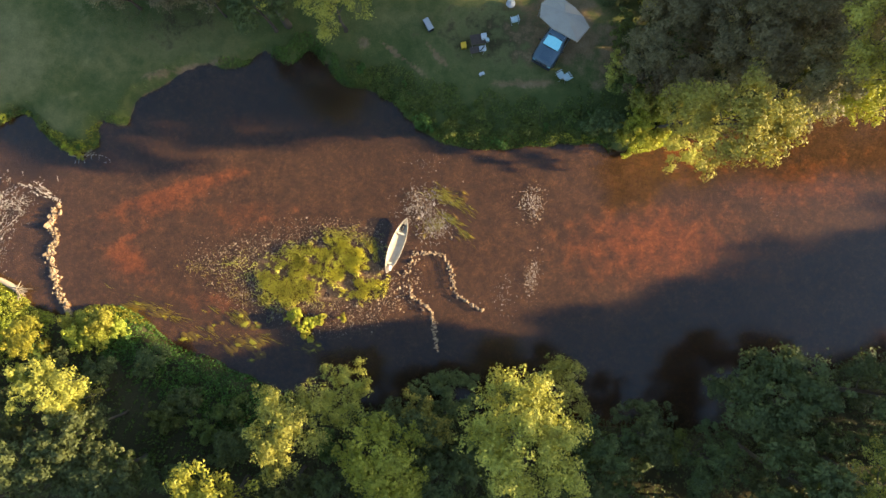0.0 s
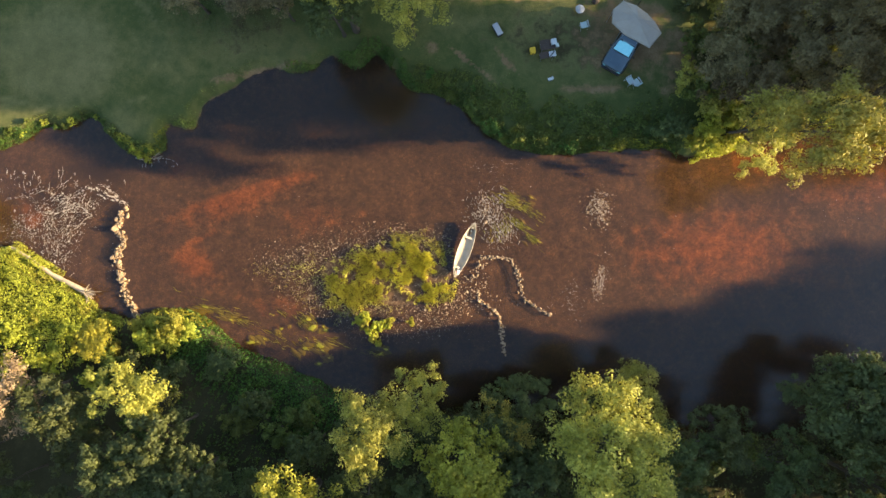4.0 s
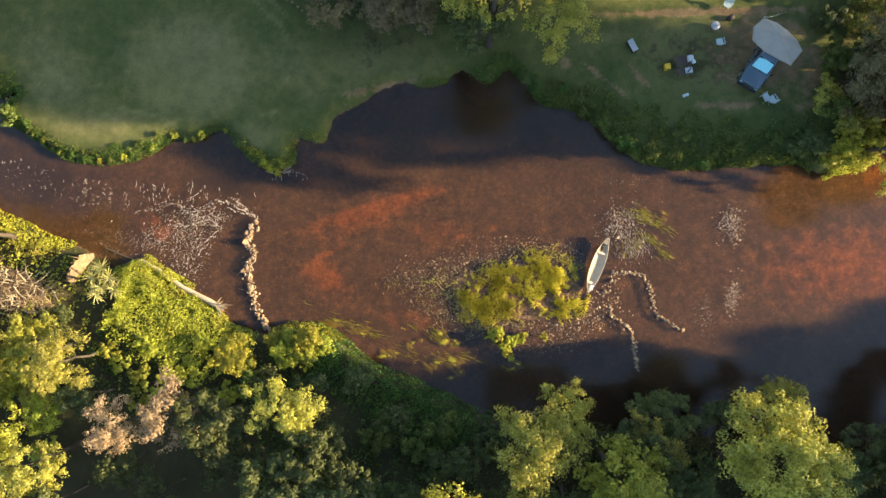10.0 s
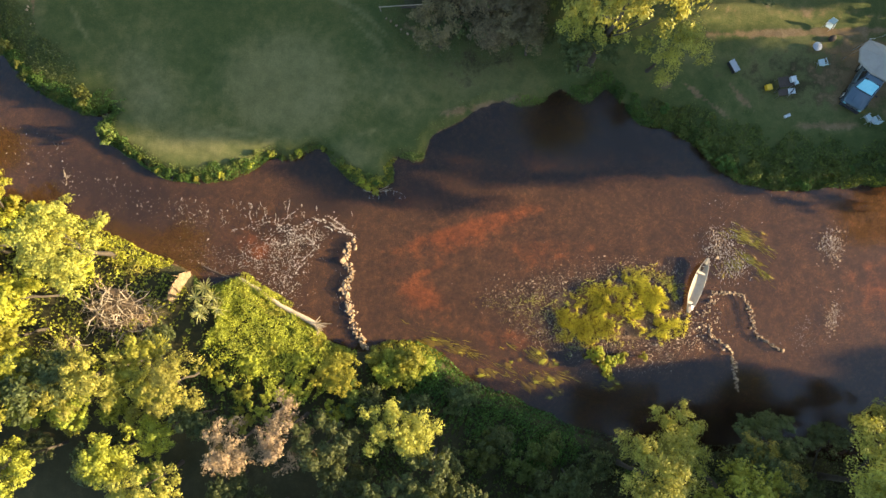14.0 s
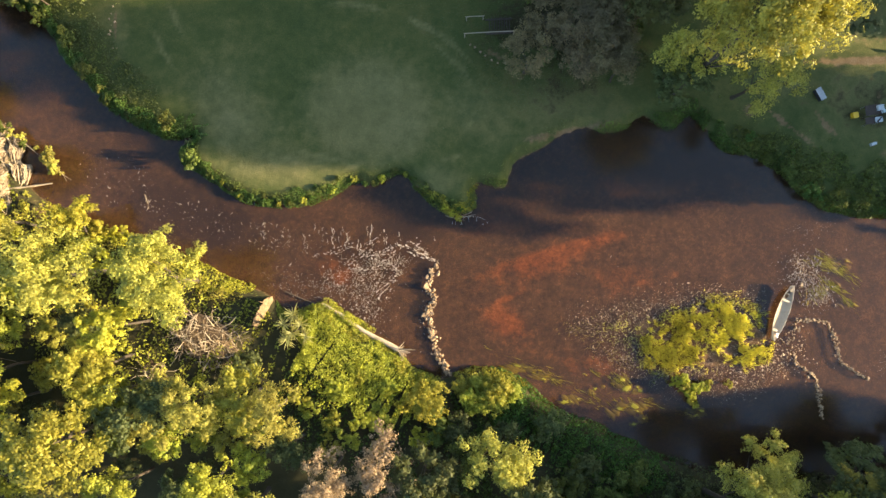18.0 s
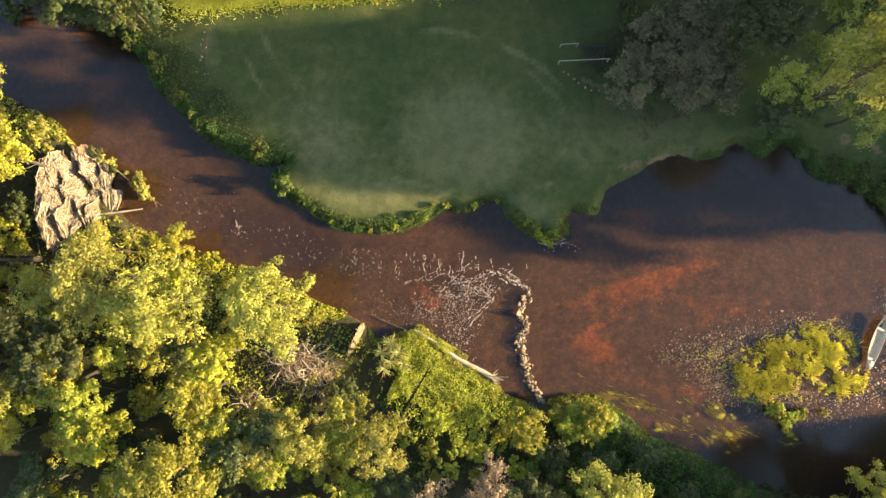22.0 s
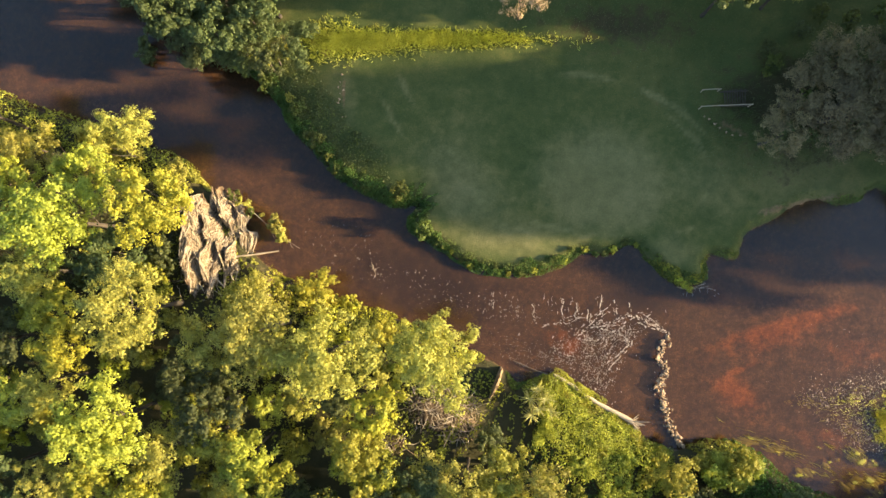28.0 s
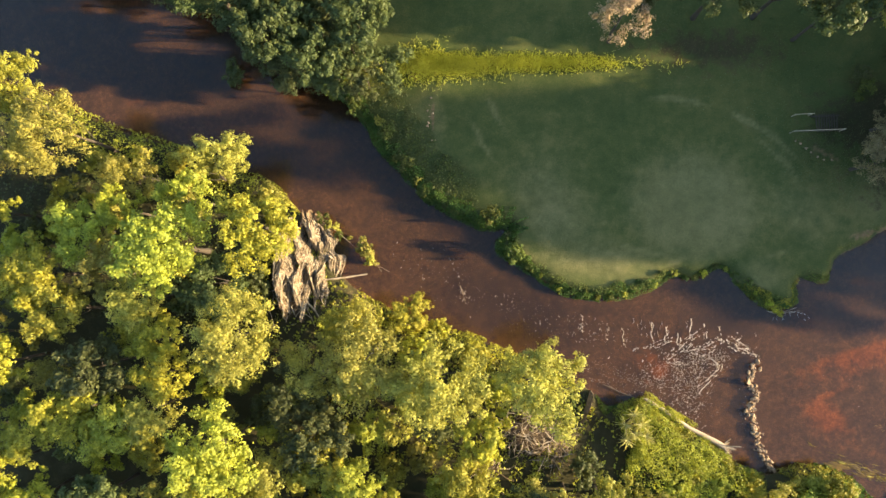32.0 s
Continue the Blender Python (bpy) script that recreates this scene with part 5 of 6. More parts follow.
def filaments(name, label, lines, seed):
    """Wandering threads of foam drawn out along the current."""
    rg = np.random.default_rng(seed)
    pieces = []
    for line, wide, copies in lines:
        for c in range(copies):
            p = smooth_line(np.asarray(line, float) + rg.normal(0, 0.05 + 0.12 * c, (len(line), 2)), 0.12)
            p = p + np.stack([np.cumsum(rg.normal(0, 0.025, len(p))) * 0.6, rg.normal(0, 0.035, len(p))], 1)
            t = np.gradient(p, axis=0)
            nrm = np.column_stack([-t[:, 1], t[:, 0]]) / (np.linalg.norm(t, axis=1)[:, None] + 1e-9)
            w = (wide * rg.uniform(0.1, 1.0, len(p)) ** 1.5)[:, None]
            for i in range(len(p) - 1):
                if rg.random() < 0.45:
                    continue
                q = np.vstack([p[i] - nrm[i] * w[i], p[i + 1] - nrm[i + 1] * w[i + 1], p[i + 1] + nrm[i + 1] * w[i + 1], p[i] + nrm[i] * w[i]])
                pieces.append((np.column_stack([q, [0.004, 0.004, 0.045, 0.045]]), np.array([[0, 1, 2, 3]])))
    return tagged(new(name, mesh_of(name, *join(pieces), FOAM_GLINT)), label, "white water", kind="stuff")


TOPS = [(-48.5, 9.1), (-46.3, 8.4), (-44.9, 8.1), (-42.5, 8.5), (-41.3, 8.3), (-40.4, 8.0), (-39.3, 8.9), (-38.2, 8.8), (-36.9, 8.6), (-35.3, 8.0)]
filaments("foam_threads", "ragged threads of foam curling off the end of the weir", [
    ([(-33.4, 5.7), (-34.3, 6.2), (-35.8, 7.0), (-36.9, 7.3), (-38.4, 6.6), (-39.8, 6.7)], 0.06, 4), ([(-39.8, 6.7), (-40.9, 7.1), (-42.0, 6.5), (-44.0, 6.3)], 0.035, 3),
    ([(-38.4, 7.6), (-39.4, 7.3), (-39.8, 6.7), (-40.9, 5.8), (-39.8, 5.1), (-37.6, 5.7), (-36.8, 4.8), (-38.3, 3.3)], 0.045, 4), ([(-37.2, 6.4), (-38.2, 5.9), (-39.4, 6.2)], 0.05, 3),
    ([(-32.5, 9.7), (-31.8, 9.5), (-30.6, 9.8), (-29.5, 9.6)], 0.03, 2),
    *[([(x, y), (x + 0.12, y - 0.5), (x - 0.05, y - 1.0), (x + 0.2, y - 1.6)], 0.04 if x > -43 else 0.02, 2) for x, y in TOPS]], 104)
FLECKS = [(-41.1, 5.8), (-37.2, 6.4), (-36.7, 5.0), (-38.1, 3.1), (-38.6, -0.1), (-40.0, 0.6), (-40.8, 2.4), (-43.7, 3.2), (-43.0, 4.9)]
foam_stuff("foam_flecks", "net of small foam flecks below the weir", [(x, y, 0.5, 0.5, 0, 2, 0.05, 1.7) for x, y in fill(FLECKS, 700, rg, 0.5)], 105)
# white flecks drawn where the sun glints on the riffles
foam_stuff("riffle_glints", "small white crests painted as sun glints on the riffle by the canoe", [
    (-2.91, 5.32, 1.7, 2.0, -20, 480, 0.034, 4.5), (-1.67, 3.51, 1.2, 1.6, -50, 320, 0.032, 4.5), (-2.49, 8.76, 1.6, 0.5, 0, 40, 0.022, 3.0), (6.27, 5.52, 0.9, 1.2, 0, 260, 0.034, 4.0), (6.26, -0.52, 0.5, 1.6, -15, 190, 0.034, 3.2), (3.95, -2.11, 0.8, 1.6, 0, 110, 0.03, 2.2), (3.14, -2.71, 2.0, 1.2, 0, 70, 0.018, 1.8), (9.99, 2.91, 5, 3.5, 0, 90, 0.015, 1.8), (25.49, 4.6, 4, 2, 0, 60, 0.016, 2.0), (-19.62, 4.09, 8, 3, 0, 70, 0.014, 2.0), (-1.26, 9.27, 3, 0.5, 0, 40, 0.02, 2.6), (-7.23, -4.02, 6, 2, 0, 60, 0.014, 1.6)], 102, 13)

# ---------------------------------------------------------------- canoe
HULL = surface("weathered_hull", [(0.2, (0.30, 0.25, 0.19)), (0.8, (0.50, 0.43, 0.34))], 3, 40, 0.7, relief=0.15)
INNER = surface("worn_canoe_floor", [(0.2, (0.30, 0.245, 0.16)), (0.8, (0.56, 0.47, 0.34))], 2.2, 14, 0.9, relief=0.2)
RAIL = surface("pale_gunwale", [(0.2, (0.40, 0.34, 0.26)), (0.8, (0.58, 0.51, 0.41))], 8, 60, 0.7, relief=0.1)
DARKCLOTH = surface("dark_cloth", [(0.2, (0.03, 0.025, 0.022)), (0.8, (0.09, 0.07, 0.06))], 6, 60, 0.9, relief=0.4)
WHITE = surface("white_plastic", [(0.2, (0.38, 0.42, 0.44)), (0.8, (0.56, 0.60, 0.61))], 5, 50, 0.4, relief=0.1)
RED = surface("faded_red_paint", [(0.2, (0.45, 0.08, 0.05)), (0.8, (0.6, 0.14, 0.08))], 8, 60, 0.5)


def canoe_shell(inset):
    """Half-round hull section swept from stem to stem."""
    L, B = 2.4, 0.55
    n, m = 33, 13
    us = np.linspace(-1, 1, n)
    half = np.maximum(B * (1 - np.abs(us) ** 2.3) ** 0.85, 0.012) - inset
    half = np.maximum(half, 0.004)
    sheer = 0.30 + 0.20 * np.abs(us) ** 3.2
    keel = 0.03 + 0.10 * np.abs(us) ** 5 + inset
    a = np.linspace(-1, 1, m)
    w = np.sign(a) * np.abs(a) ** 0.75
    h = np.abs(a) ** 2.6
    v = np.stack([half[:, None] * w[None], np.repeat((us * (L - inset))[:, None], m, 1), keel[:, None] + (sheer - keel)[:, None] * h[None]], -1)
    i, j = np.meshgrid(np.arange(n - 1), np.arange(m - 1), indexing="ij")
    q = np.stack([i * m + j, i * m + j + 1, (i + 1) * m + j + 1, (i + 1) * m + j], -1).reshape(-1, 4)
    rim = v[:, -1], v[:, 0]
    return v.reshape(-1, 3), q, rim


def build_canoe():
    t = thing("canoe", "weathered pale grey canoe beached on the gravel bar", "canoe", Matrix.Translation((-4.93, 1.99, 0.06)) @ pose(0, 0, 0, 0, 9, -20.5))
    v, q, (r1, r2) = canoe_shell(0.0)
    part("hull", mesh_of("hull", v, q, HULL, True), parent=t)
    v, q, _ = canoe_shell(0.022)
    part("lining", mesh_of("lining", v, q[:, ::-1], INNER, True), parent=t)
    for r in (r1, r2):
        part("gunwale", mesh_of("gunwale", *tube(r + [0, 0, 0.005], np.full(len(r), 0.024), 6), RAIL, True), parent=t)
    for y, wide, deep, mat in ((1.05, 0.76, 0.16, RAIL), (-1.55, 0.54, 0.2, RAIL)):
        part("seat", box(bmesh.new(), wide, deep, 0.025, pose(0, y, 0.25), 0.008), mat, t)
    for y in (2.06, -2.06):
        bm = bmesh.new()
        sgn = 1 if y > 0 else -1
        vs = [bm.verts.new(p) for p in ((-0.15, y - 0.22 * sgn, 0.415), (0.15, y - 0.22 * sgn, 0.415), (0.012, y + 0.3 * sgn, 0.49), (-0.012, y + 0.3 * sgn, 0.49))]
        f = bm.faces.new(vs if sgn > 0 else vs[::-1])
        bmesh.ops.solidify(bm, geom=[f], thickness=0.02)
        part("deck_plate", bm, RAIL, t)
    part("name_mark", box(bmesh.new(), 0.06, 0.12, 0.004, pose(0.0, -1.94, 0.432), 0.001), RED, t, "small faded red mark")
    return t


build_canoe()
bag = thing("dry_bag", "dark bag stowed in the bow of the canoe", "bag", Matrix.Translation((-4.36, 3.52, 0.17)) @ pose(0, 0, 0, 0, 0, -20))
bm = bmesh.new()
bmesh.ops.create_uvsphere(bm, u_segments=14, v_segments=8, radius=0.5)
for v in bm.verts:
    v.co = Vector((v.co.x * 0.32, v.co.y * 0.75, v.co.z * 0.36)) * (1 + 0.15 * noise.noise(v.co * 4))
part("sack", bm, DARKCLOTH, bag, smooth=True)
part("strap", mesh_of("strap", *tube([(-0.16, 0, 0), (-0.1, 0.02, 0.15), (0.05, 0, 0.19), (0.16, 0, 0.02)], [0.015] * 4, 5), WHITE), parent=bag)
pad = thing("float_cushion", "white cushion hung over the stern of the canoe", "cushion", Matrix.Translation((-5.42, 0.12, 0.42)) @ pose(0, 0, 0, 0, 15, -15))
part("cover", box(bmesh.new(), 0.26, 0.42, 0.09, Matrix(), 0.04), WHITE, pad)
part("loop", mesh_of("loop", *tube([(0, 0.2, 0), (0.04, 0.28, 0.02), (0.0, 0.34, 0.0), (-0.05, 0.28, 0.0)], [0.01] * 4, 5), DARKCLOTH), parent=pad)

# ---------------------------------------------------------------- drift wood, roots and the broken bank


def driftwood(name, label, line, r0, r1, roots=0, seed=0, category="log", wood=PALE_WOOD):
    rg = np.random.default_rng(seed)
    p = smooth_line(line, 0.4)
    t = thing(name, label, category, Matrix.Translation(p[0]))
    p = p - p[0]
    rad = np.linspace(r0, r1, len(p)) * (1 + 0.12 * rg.normal(0, 1, len(p)))
    rad[0] *= 0.6
    part("stem", mesh_of("stem", *tube(p, rad, 9), wood, True), parent=t)
    for _ in range(roots):
        d = (p[-1] - p[-2]) / np.linalg.norm(p[-1] - p[-2])
        side = rg.normal(0, 1, 3)
        side[2] = abs(side[2]) * 0.6
        end = p[-1] + d * rg.uniform(0.2, 0.7) + side * 0.48
        part("root", mesh_of("root", *tube(np.stack([p[-2], p[-1] + side * 0.1, end]), [r1 * 0.42, r1 * 0.26, 0.02], 5), PALE_WOOD, True), parent=t)
    return t


driftwood("fallen_log", "bleached fallen log with a splayed root end", [(-43.25, 2.21, 0.35), (-41.7, 1.33, 0.35), (-39.73, -0.02, 0.35), (-37.76, -1, 0.4), (-36.62, -1.62, 0.35)], 0.14, 0.25, 22, 1)
driftwood("drift_branch", "pale branch lying out over the water", [(-70.58, 11.75, 0.7), (-69.14, 11.95, 0.5), (-67.08, 12.3, 0.3)], 0.10, 0.05, 0, 2, "branch")
driftwood("drift_branch", "thin snag leaning into the current", [(-70.26, 16.25, 0.4), (-68.79, 15.12, 0.35), (-67.83, 14.19, 0.15)], 0.035, 0.02, 2, 3, "branch")
driftwood("drift_branch", "pale pole sticking from the broken bank", [(-72.22, 10.2, 2.0), (-71.18, 9.06, 1.6), (-70.55, 7.82, 1.3)], 0.07, 0.05, 0, 4, "branch")
driftwood("drift_branch", "submerged branch breaking the surface", [(-59.03, 11.46, 0.02), (-58.81, 10.95, 0.1), (-58.7, 10.64, 0.03)], 0.03, 0.02, 1, 5, "branch")
driftwood("drift_branch", "small pale twigs washed against the point", [(-32.86, 9.82, 0.06), (-32.04, 9.6, 0.12), (-31.42, 9.79, 0.06)], 0.04, 0.03, 4, 6, "branch")
driftwood("drift_branch", "dark waterlogged pole under the bank", [(-46.67, 3.26, 0.0), (-45.22, 2.64, 0.03), (-43.67, 2.11, 0.05)], 0.05, 0.06, 0, 7, "branch", BARK)
driftwood("drift_branch", "bare forked limb of a stranded leafy branch", [(-67.75, 15.21, 0.15), (-67.11, 14.08, 0.3), (-66.26, 13.06, 0.1)], 0.05, 0.03, 2, 9, "branch")
for x, y, k in [(-67.54, 14.9, 1.1), (-67.22, 14.29, 1.5), (-66.9, 13.78, 1.4), (-66.58, 13.37, 1.0), (-69.85, 16.35, 0.9), (-68.69, 15.42, 0.5)]:
    shrub(x, y, "s", "olive", 0.02, "leafy broken branch stranded in the river", k)
thicket(SOUTH, -76.5, -73.2, (-0.3, 1.2), 0.9, "olive", 150, 78, "scrub at the foot of the broken bank", bare=0.15)


def snapped_trunk():
    t = thing("snapped_trunk", "tall split tree stump, pale wood on its sunlit face", "tree stump", Matrix.Translation((-48.12, 1.32, 0.4)) @ pose(0, 0, 0, 0, -6, -20))
    rg = np.random.default_rng(8)
    bm = bmesh.new()
    n, m = 9, 26
    grid = []
    for i in range(n):
        row = []
        for j in range(m):
            a = 2 * math.pi * j / m
            r = (0.42 - 0.10 * i / n) * (1 + 0.12 * math.sin(3 * a + i * 0.4)) * rg.uniform(0.88, 1.12)
            top = 1.2 + 0.35 * math.sin(2 * a + 1) + rg.uniform(-0.2, 0.2)
            thin = 1.0 - 0.85 * (i / (n - 1)) ** 3
            row.append(bm.verts.new((r * 0.6 * thin * math.cos(a), r * (3.9 - 0.5 * i / n) * math.sin(a), -0.4 + (top + 0.4) * i / (n - 1))))
        grid.append(row)
    for i in range(n - 1):
        for j in range(m):
            bm.faces.new((grid[i][j], grid[i][(j + 1) % m], grid[i + 1][(j + 1) % m], grid[i + 1][j]))
    bm.faces.new(grid[-1])
    part("wood", bm, SPLIT_WOOD, t)
    for k in range(7):
        a = k * 0.9
        part("splinter", mesh_of("splinter", *tube([(0.2 * math.cos(a), 1.0 * math.sin(a), 0.9), (0.24 * math.cos(a), 1.1 * math.sin(a), 1.5 + 0.2 * (k % 3))], [0.06, 0.01], 5), SPLIT_WOOD), parent=t)
    return t


snapped_trunk()


def root_tangle(name, label, x, y, rx, ry, count, seed, rise=1.2, turn=0.0):
    """A torn-up plate of soil with a tangle of bare roots and sticks over it."""
    rg = np.random.default_rng(seed)
    z = spot(x, y)[0]
    t = thing(name, label, "tree roots", Matrix.Translation((x, y, z)) @ pose(0, 0, 0, 0, 0, turn))
    bm = bmesh.new()
    bmesh.ops.create_icosphere(bm, subdivisions=4, radius=1.0)
    for v in bm.verts:
        k = 1 + 0.35 * noise.fractal(v.co * 2.2 + Vector((seed, 0, 0)), 1, 2, 4)
        v.co = Vector((v.co.x * rx * 0.8 * k, v.co.y * ry * 0.8 * k, v.co.z * rise * 0.22 * k - 0.1))
    part("soil", bm, DARK_SOIL, t, smooth=True)
    for _ in range(count):
        a, r = rg.uniform(0, 6.28), math.sqrt(rg.uniform(0, 1))
        p0 = np.array([rx * r * math.cos(a), ry * r * math.sin(a), rise * (1 - r * r) * rg.uniform(0.2, 0.7)])
        d = rg.normal(0, 1, 3) * [1, 1, 0.25]
        d = d / np.linalg.norm(d) * rg.uniform(0.6, 1.7)
        line = np.stack([p0, p0 + d * 0.5 + rg.normal(0, 0.15, 3) + [0, 0, 0.2], p0 + d])
        r0 = rg.uniform(0.014, 0.045)
        part("root", mesh_of("root", *tube(line, [r0, r0 * 0.8, r0 * 0.3], 5), ROOT if rg.random() < 0.55 else SPLIT_WOOD, True), parent=t)
    return t


root_tangle("root_plate", "upturned tangle of bare pale roots and sticks", -52.6, -0.9, 3.2, 2.1, 280, 31, 3.0, -28)
root_tangle("root_plate", "small heap of grey sticks under the trees", -56.6, -3.3, 1.4, 0.9, 30, 32, 0.8)
root_tangle("root_plate", "bleached sticks piled behind the broken bank", -73.57, 9.16, 2.0, 1.3, 60, 33, 0.8, 20)


def broken_bank():
    """A scoured slope of pale earth in ridges and gullies, hung with strands of bleached roots."""
    t = thing("broken_bank", "scoured pale earth bank with hanging roots", "river bank", Matrix.Translation((-71.5, 13.9, 0)))
    rg = np.random.default_rng(35)
    n, m = 110, 90
    u, w = np.meshgrid(np.linspace(0, 1, n), np.linspace(-1, 1, m), indexing="ij")
    spine = -0.35 - 0.75 * w + 0.35 * np.sin(2.1 * w + 0.6)
    rag = np.array([noise.fractal(Vector((b * 2.6, 9.0 * (a > 0.5), 2.0)), 0.9, 2.2, 4) for a, b in zip(u.ravel(), w.ravel())]).reshape(n, m)
    x = spine - 0.2 + (u - 0.5) * (4.6 - 1.0 * w + 1.2 * rag) * (1 - 0.35 * np.abs(w) ** 3)
    tongue = np.array([noise.fractal(Vector((a * 9.0, 5.5, 1.0)), 0.7, 2.2, 4) for a in u.ravel()]).reshape(n, m)
    y = 3.5 * w - 0.2 + 0.5 * rag + 0.5 * (u - 0.5) + np.where(w < 0, 2.4, 0.8) * np.abs(w) ** 1.5 * tongue
    ridge = np.array([noise.fractal(Vector((a * 2.3 + 0.4 * math.sin(b * 1.7), b * 0.35, 4.0)), 0.8, 2.3, 4) for a, b in zip(x.ravel(), y.ravel())]).reshape(n, m)
    crag = np.array([noise.fractal(Vector((a * 3.0, b * 1.6, 8.0)), 0.9, 2.2, 4) for a, b in zip(x.ravel(), y.ravel())]).reshape(n, m)
    z = 2.2 * (1 - u) ** 1.1 * (1 - 0.5 * np.abs(w) ** 4) + 1.25 * (1 - u ** 5) - 0.25 + (0.95 * ridge + 0.35 * crag) * np.sin(np.pi * np.clip(u, 0.06, 0.97)) ** 0.6
    for gx, gy, gr, deep in ((-0.9, 1.5, 0.34, 1.9), (-0.15, 0.2, 0.36, 2.0), (0.8, -0.7, 0.30, 1.6), (-1.3, -1.1, 0.34, 1.6), (0.3, 2.1, 0.30, 1.5), (1.2, -2.0, 0.28, 1.3), (-0.4, -2.2, 0.32, 1.5), (-1.6, 0.6, 0.26, 1.3), (0.7, 0.9, 0.24, 1.2)):
        z = z - deep * np.exp(-(((x - gx + 0.18 * (y - gy)) / gr) ** 2) - ((y - gy) / (2.6 * gr)) ** 2)
    z = np.maximum(z, 0.1)
    i, j = np.meshgrid(np.arange(n - 1), np.arange(m - 1), indexing="ij")
    q = np.stack([i * m + j, (i + 1) * m + j, (i + 1) * m + j + 1, i * m + j + 1], -1).reshape(-1, 4)
    part("earth_face", mesh_of("earth_face", np.stack([x, y, z], -1).reshape(-1, 3), q, FACE, True), parent=t)

    def strand(long, sway, lift, knots):
        """A line that runs down the face, from north to south, wavering a little."""
        a, b = rg.uniform(0.02, 0.98), rg.uniform(-0.95, 0.95)
        drift, line = rg.normal(0, sway), []
        for k in range(knots):
            ii = int(np.clip(a + drift * k / knots + rg.normal(0, 0.012), 0, 1) * (n - 1))
            jj = int((np.clip(b - long * k / (knots - 1), -1, 1) + 1) / 2 * (m - 1))
            line.append((x[ii, jj] + rg.normal(0, 0.03), y[ii, jj] - 0.001 * k, z[ii, jj] + lift * rg.uniform(0.3, 1.2)))
        return line
    for _ in range(300):
        line = strand(rg.uniform(0.2, 0.8), 0.14, 0.30, 7)
        r0 = rg.uniform(0.018, 0.060)
        part("root", mesh_of("root", *tube(line, np.linspace(r0, r0 * 0.4, 7), 5), ROOT if rg.random() < 0.8 else BARK, True), parent=t)
    fine = []
    for _ in range(2300):
        r0 = rg.uniform(0.008, 0.022)
        fine.append(tube(strand(rg.uniform(0.08, 0.35), 0.10, 0.10, 4), [r0, r0, r0 * 0.8, r0 * 0.3], 3))
    part("root_mat", mesh_of("root_mat", *join(fine), ROOT), parent=t, label="mat of fine hanging roots")
    return t


broken_bank()
# brittle scrub on and below the broken bank
for x, y, z, size, species, k in [(-74.6, 11.0, 0.6, "m", "dry", 0.7), (-73.4, 10.2, 0.5, "m", "dry", 0.75), (-72.3, 9.6, 0.45, "m", "dry", 0.65), (-71.0, 9.5, 0.4, "s", "dry", 0.9), (-72.9, 10.9, 0.7, "s", "dry", 0.8), (-69.9, 9.8, 0.3, "s", "olive", 0.9),
                                  (-70.3, 16.4, 0.6, "m", "olive", 0.6), (-71.0, 17.0, 0.6, "s", "weed", 1.1), (-69.6, 15.6, 0.2, "s", "weed", 0.9), (-69.2, 11.3, 0.2, "s", "olive", 0.8)]:
    shrub(x, y, size, species, z=z, k=k)
for x, y, k in [(-32.3, 10.1, 0.8), (-31.7, 9.7, 0.7), (-32.9, 10.5, 0.75), (-31.4, 10.4, 0.6)]:
    shrub(x, y, "s", "lime", label="yellow-green plants in sun on the little point", k=k)


def spiky_plant(x, y, z, heads):
    """Several rosettes of long narrow strap leaves, each on its own stem."""
    t = thing("cabbage_tree", "spiky pale green rosette plant with strap leaves", "plant", Matrix.Translation((x, y, z)))
    rg = np.random.default_rng(int(abs(x * 10)))
    for hx, hy, hz, r in heads:
        part("stem", mesh_of("stem", *tube([(0, 0, -0.2), (hx * 0.6, hy * 0.6, hz * 0.6), (hx, hy, hz)], [0.08, 0.06, 0.05], 6), BARK, True), parent=t)
        n = 34
        a, e = rg.uniform(0, 6.28, n), rg.uniform(-0.25, 1.0, n)
        d = np.column_stack([np.cos(a) * np.cos(e), np.sin(a) * np.cos(e), np.sin(e)])
        side = np.column_stack([-np.sin(a), np.cos(a), np.zeros(n)]) * 0.028
        ln = (r * rg.uniform(0.7, 1.15, n))[:, None]
        c = np.array([hx, hy, hz])
        v = np.stack([c - side * 0.6 + 0 * d, c + side * 0.6 + 0 * d, c + d * ln * 0.55 + side, c + d * ln - [0, 0, 0.16], c + d * ln * 0.55 - side], 1).reshape(-1, 3)
        part("leaf_head", mesh_of("leaf_head", v, np.arange(5 * n).reshape(-1, 5), LEAF["spike"]), parent=t)
    return t


# pale soil and sticks between the broken bank and the bushes
thicket(SOUTH, -68.72, -61.35, (-0.1, 0.9), 0.35, "dry", 60, 84, "dry sticks and leaves on the crumbled bank foot", 0.07)
spiky_plant(-44.9, 0.2, spot(-44.9, 0.2)[0], [(0.0, 1.3, 2.3, 1.0), (-0.7, 0.5, 2.4, 0.95), (0.6, 0.5, 2.3, 1.0), (0.0, -0.2, 2.5, 0.9), (1.0, -0.4, 2.2, 0.95), (-0.5, -0.8, 2.2, 0.9)])

# ---------------------------------------------------------------- the camp
PAINT = surface("dark_blue_paint", [(0.2, (0.055, 0.090, 0.118)), (0.8, (0.090, 0.135, 0.170))], 3, 60, 0.28, 0.3, 0.02, spec=0.6)
TYRE = surface("tyre_rubber", [(0.2, (0.012, 0.012, 0.012)), (0.8, (0.03, 0.03, 0.03))], 10, 80, 0.85)
CHROME = surface("grey_metal", [(0.2, (0.35, 0.36, 0.37)), (0.8, (0.55, 0.56, 0.57))], 8, 80, 0.35, 0.9)
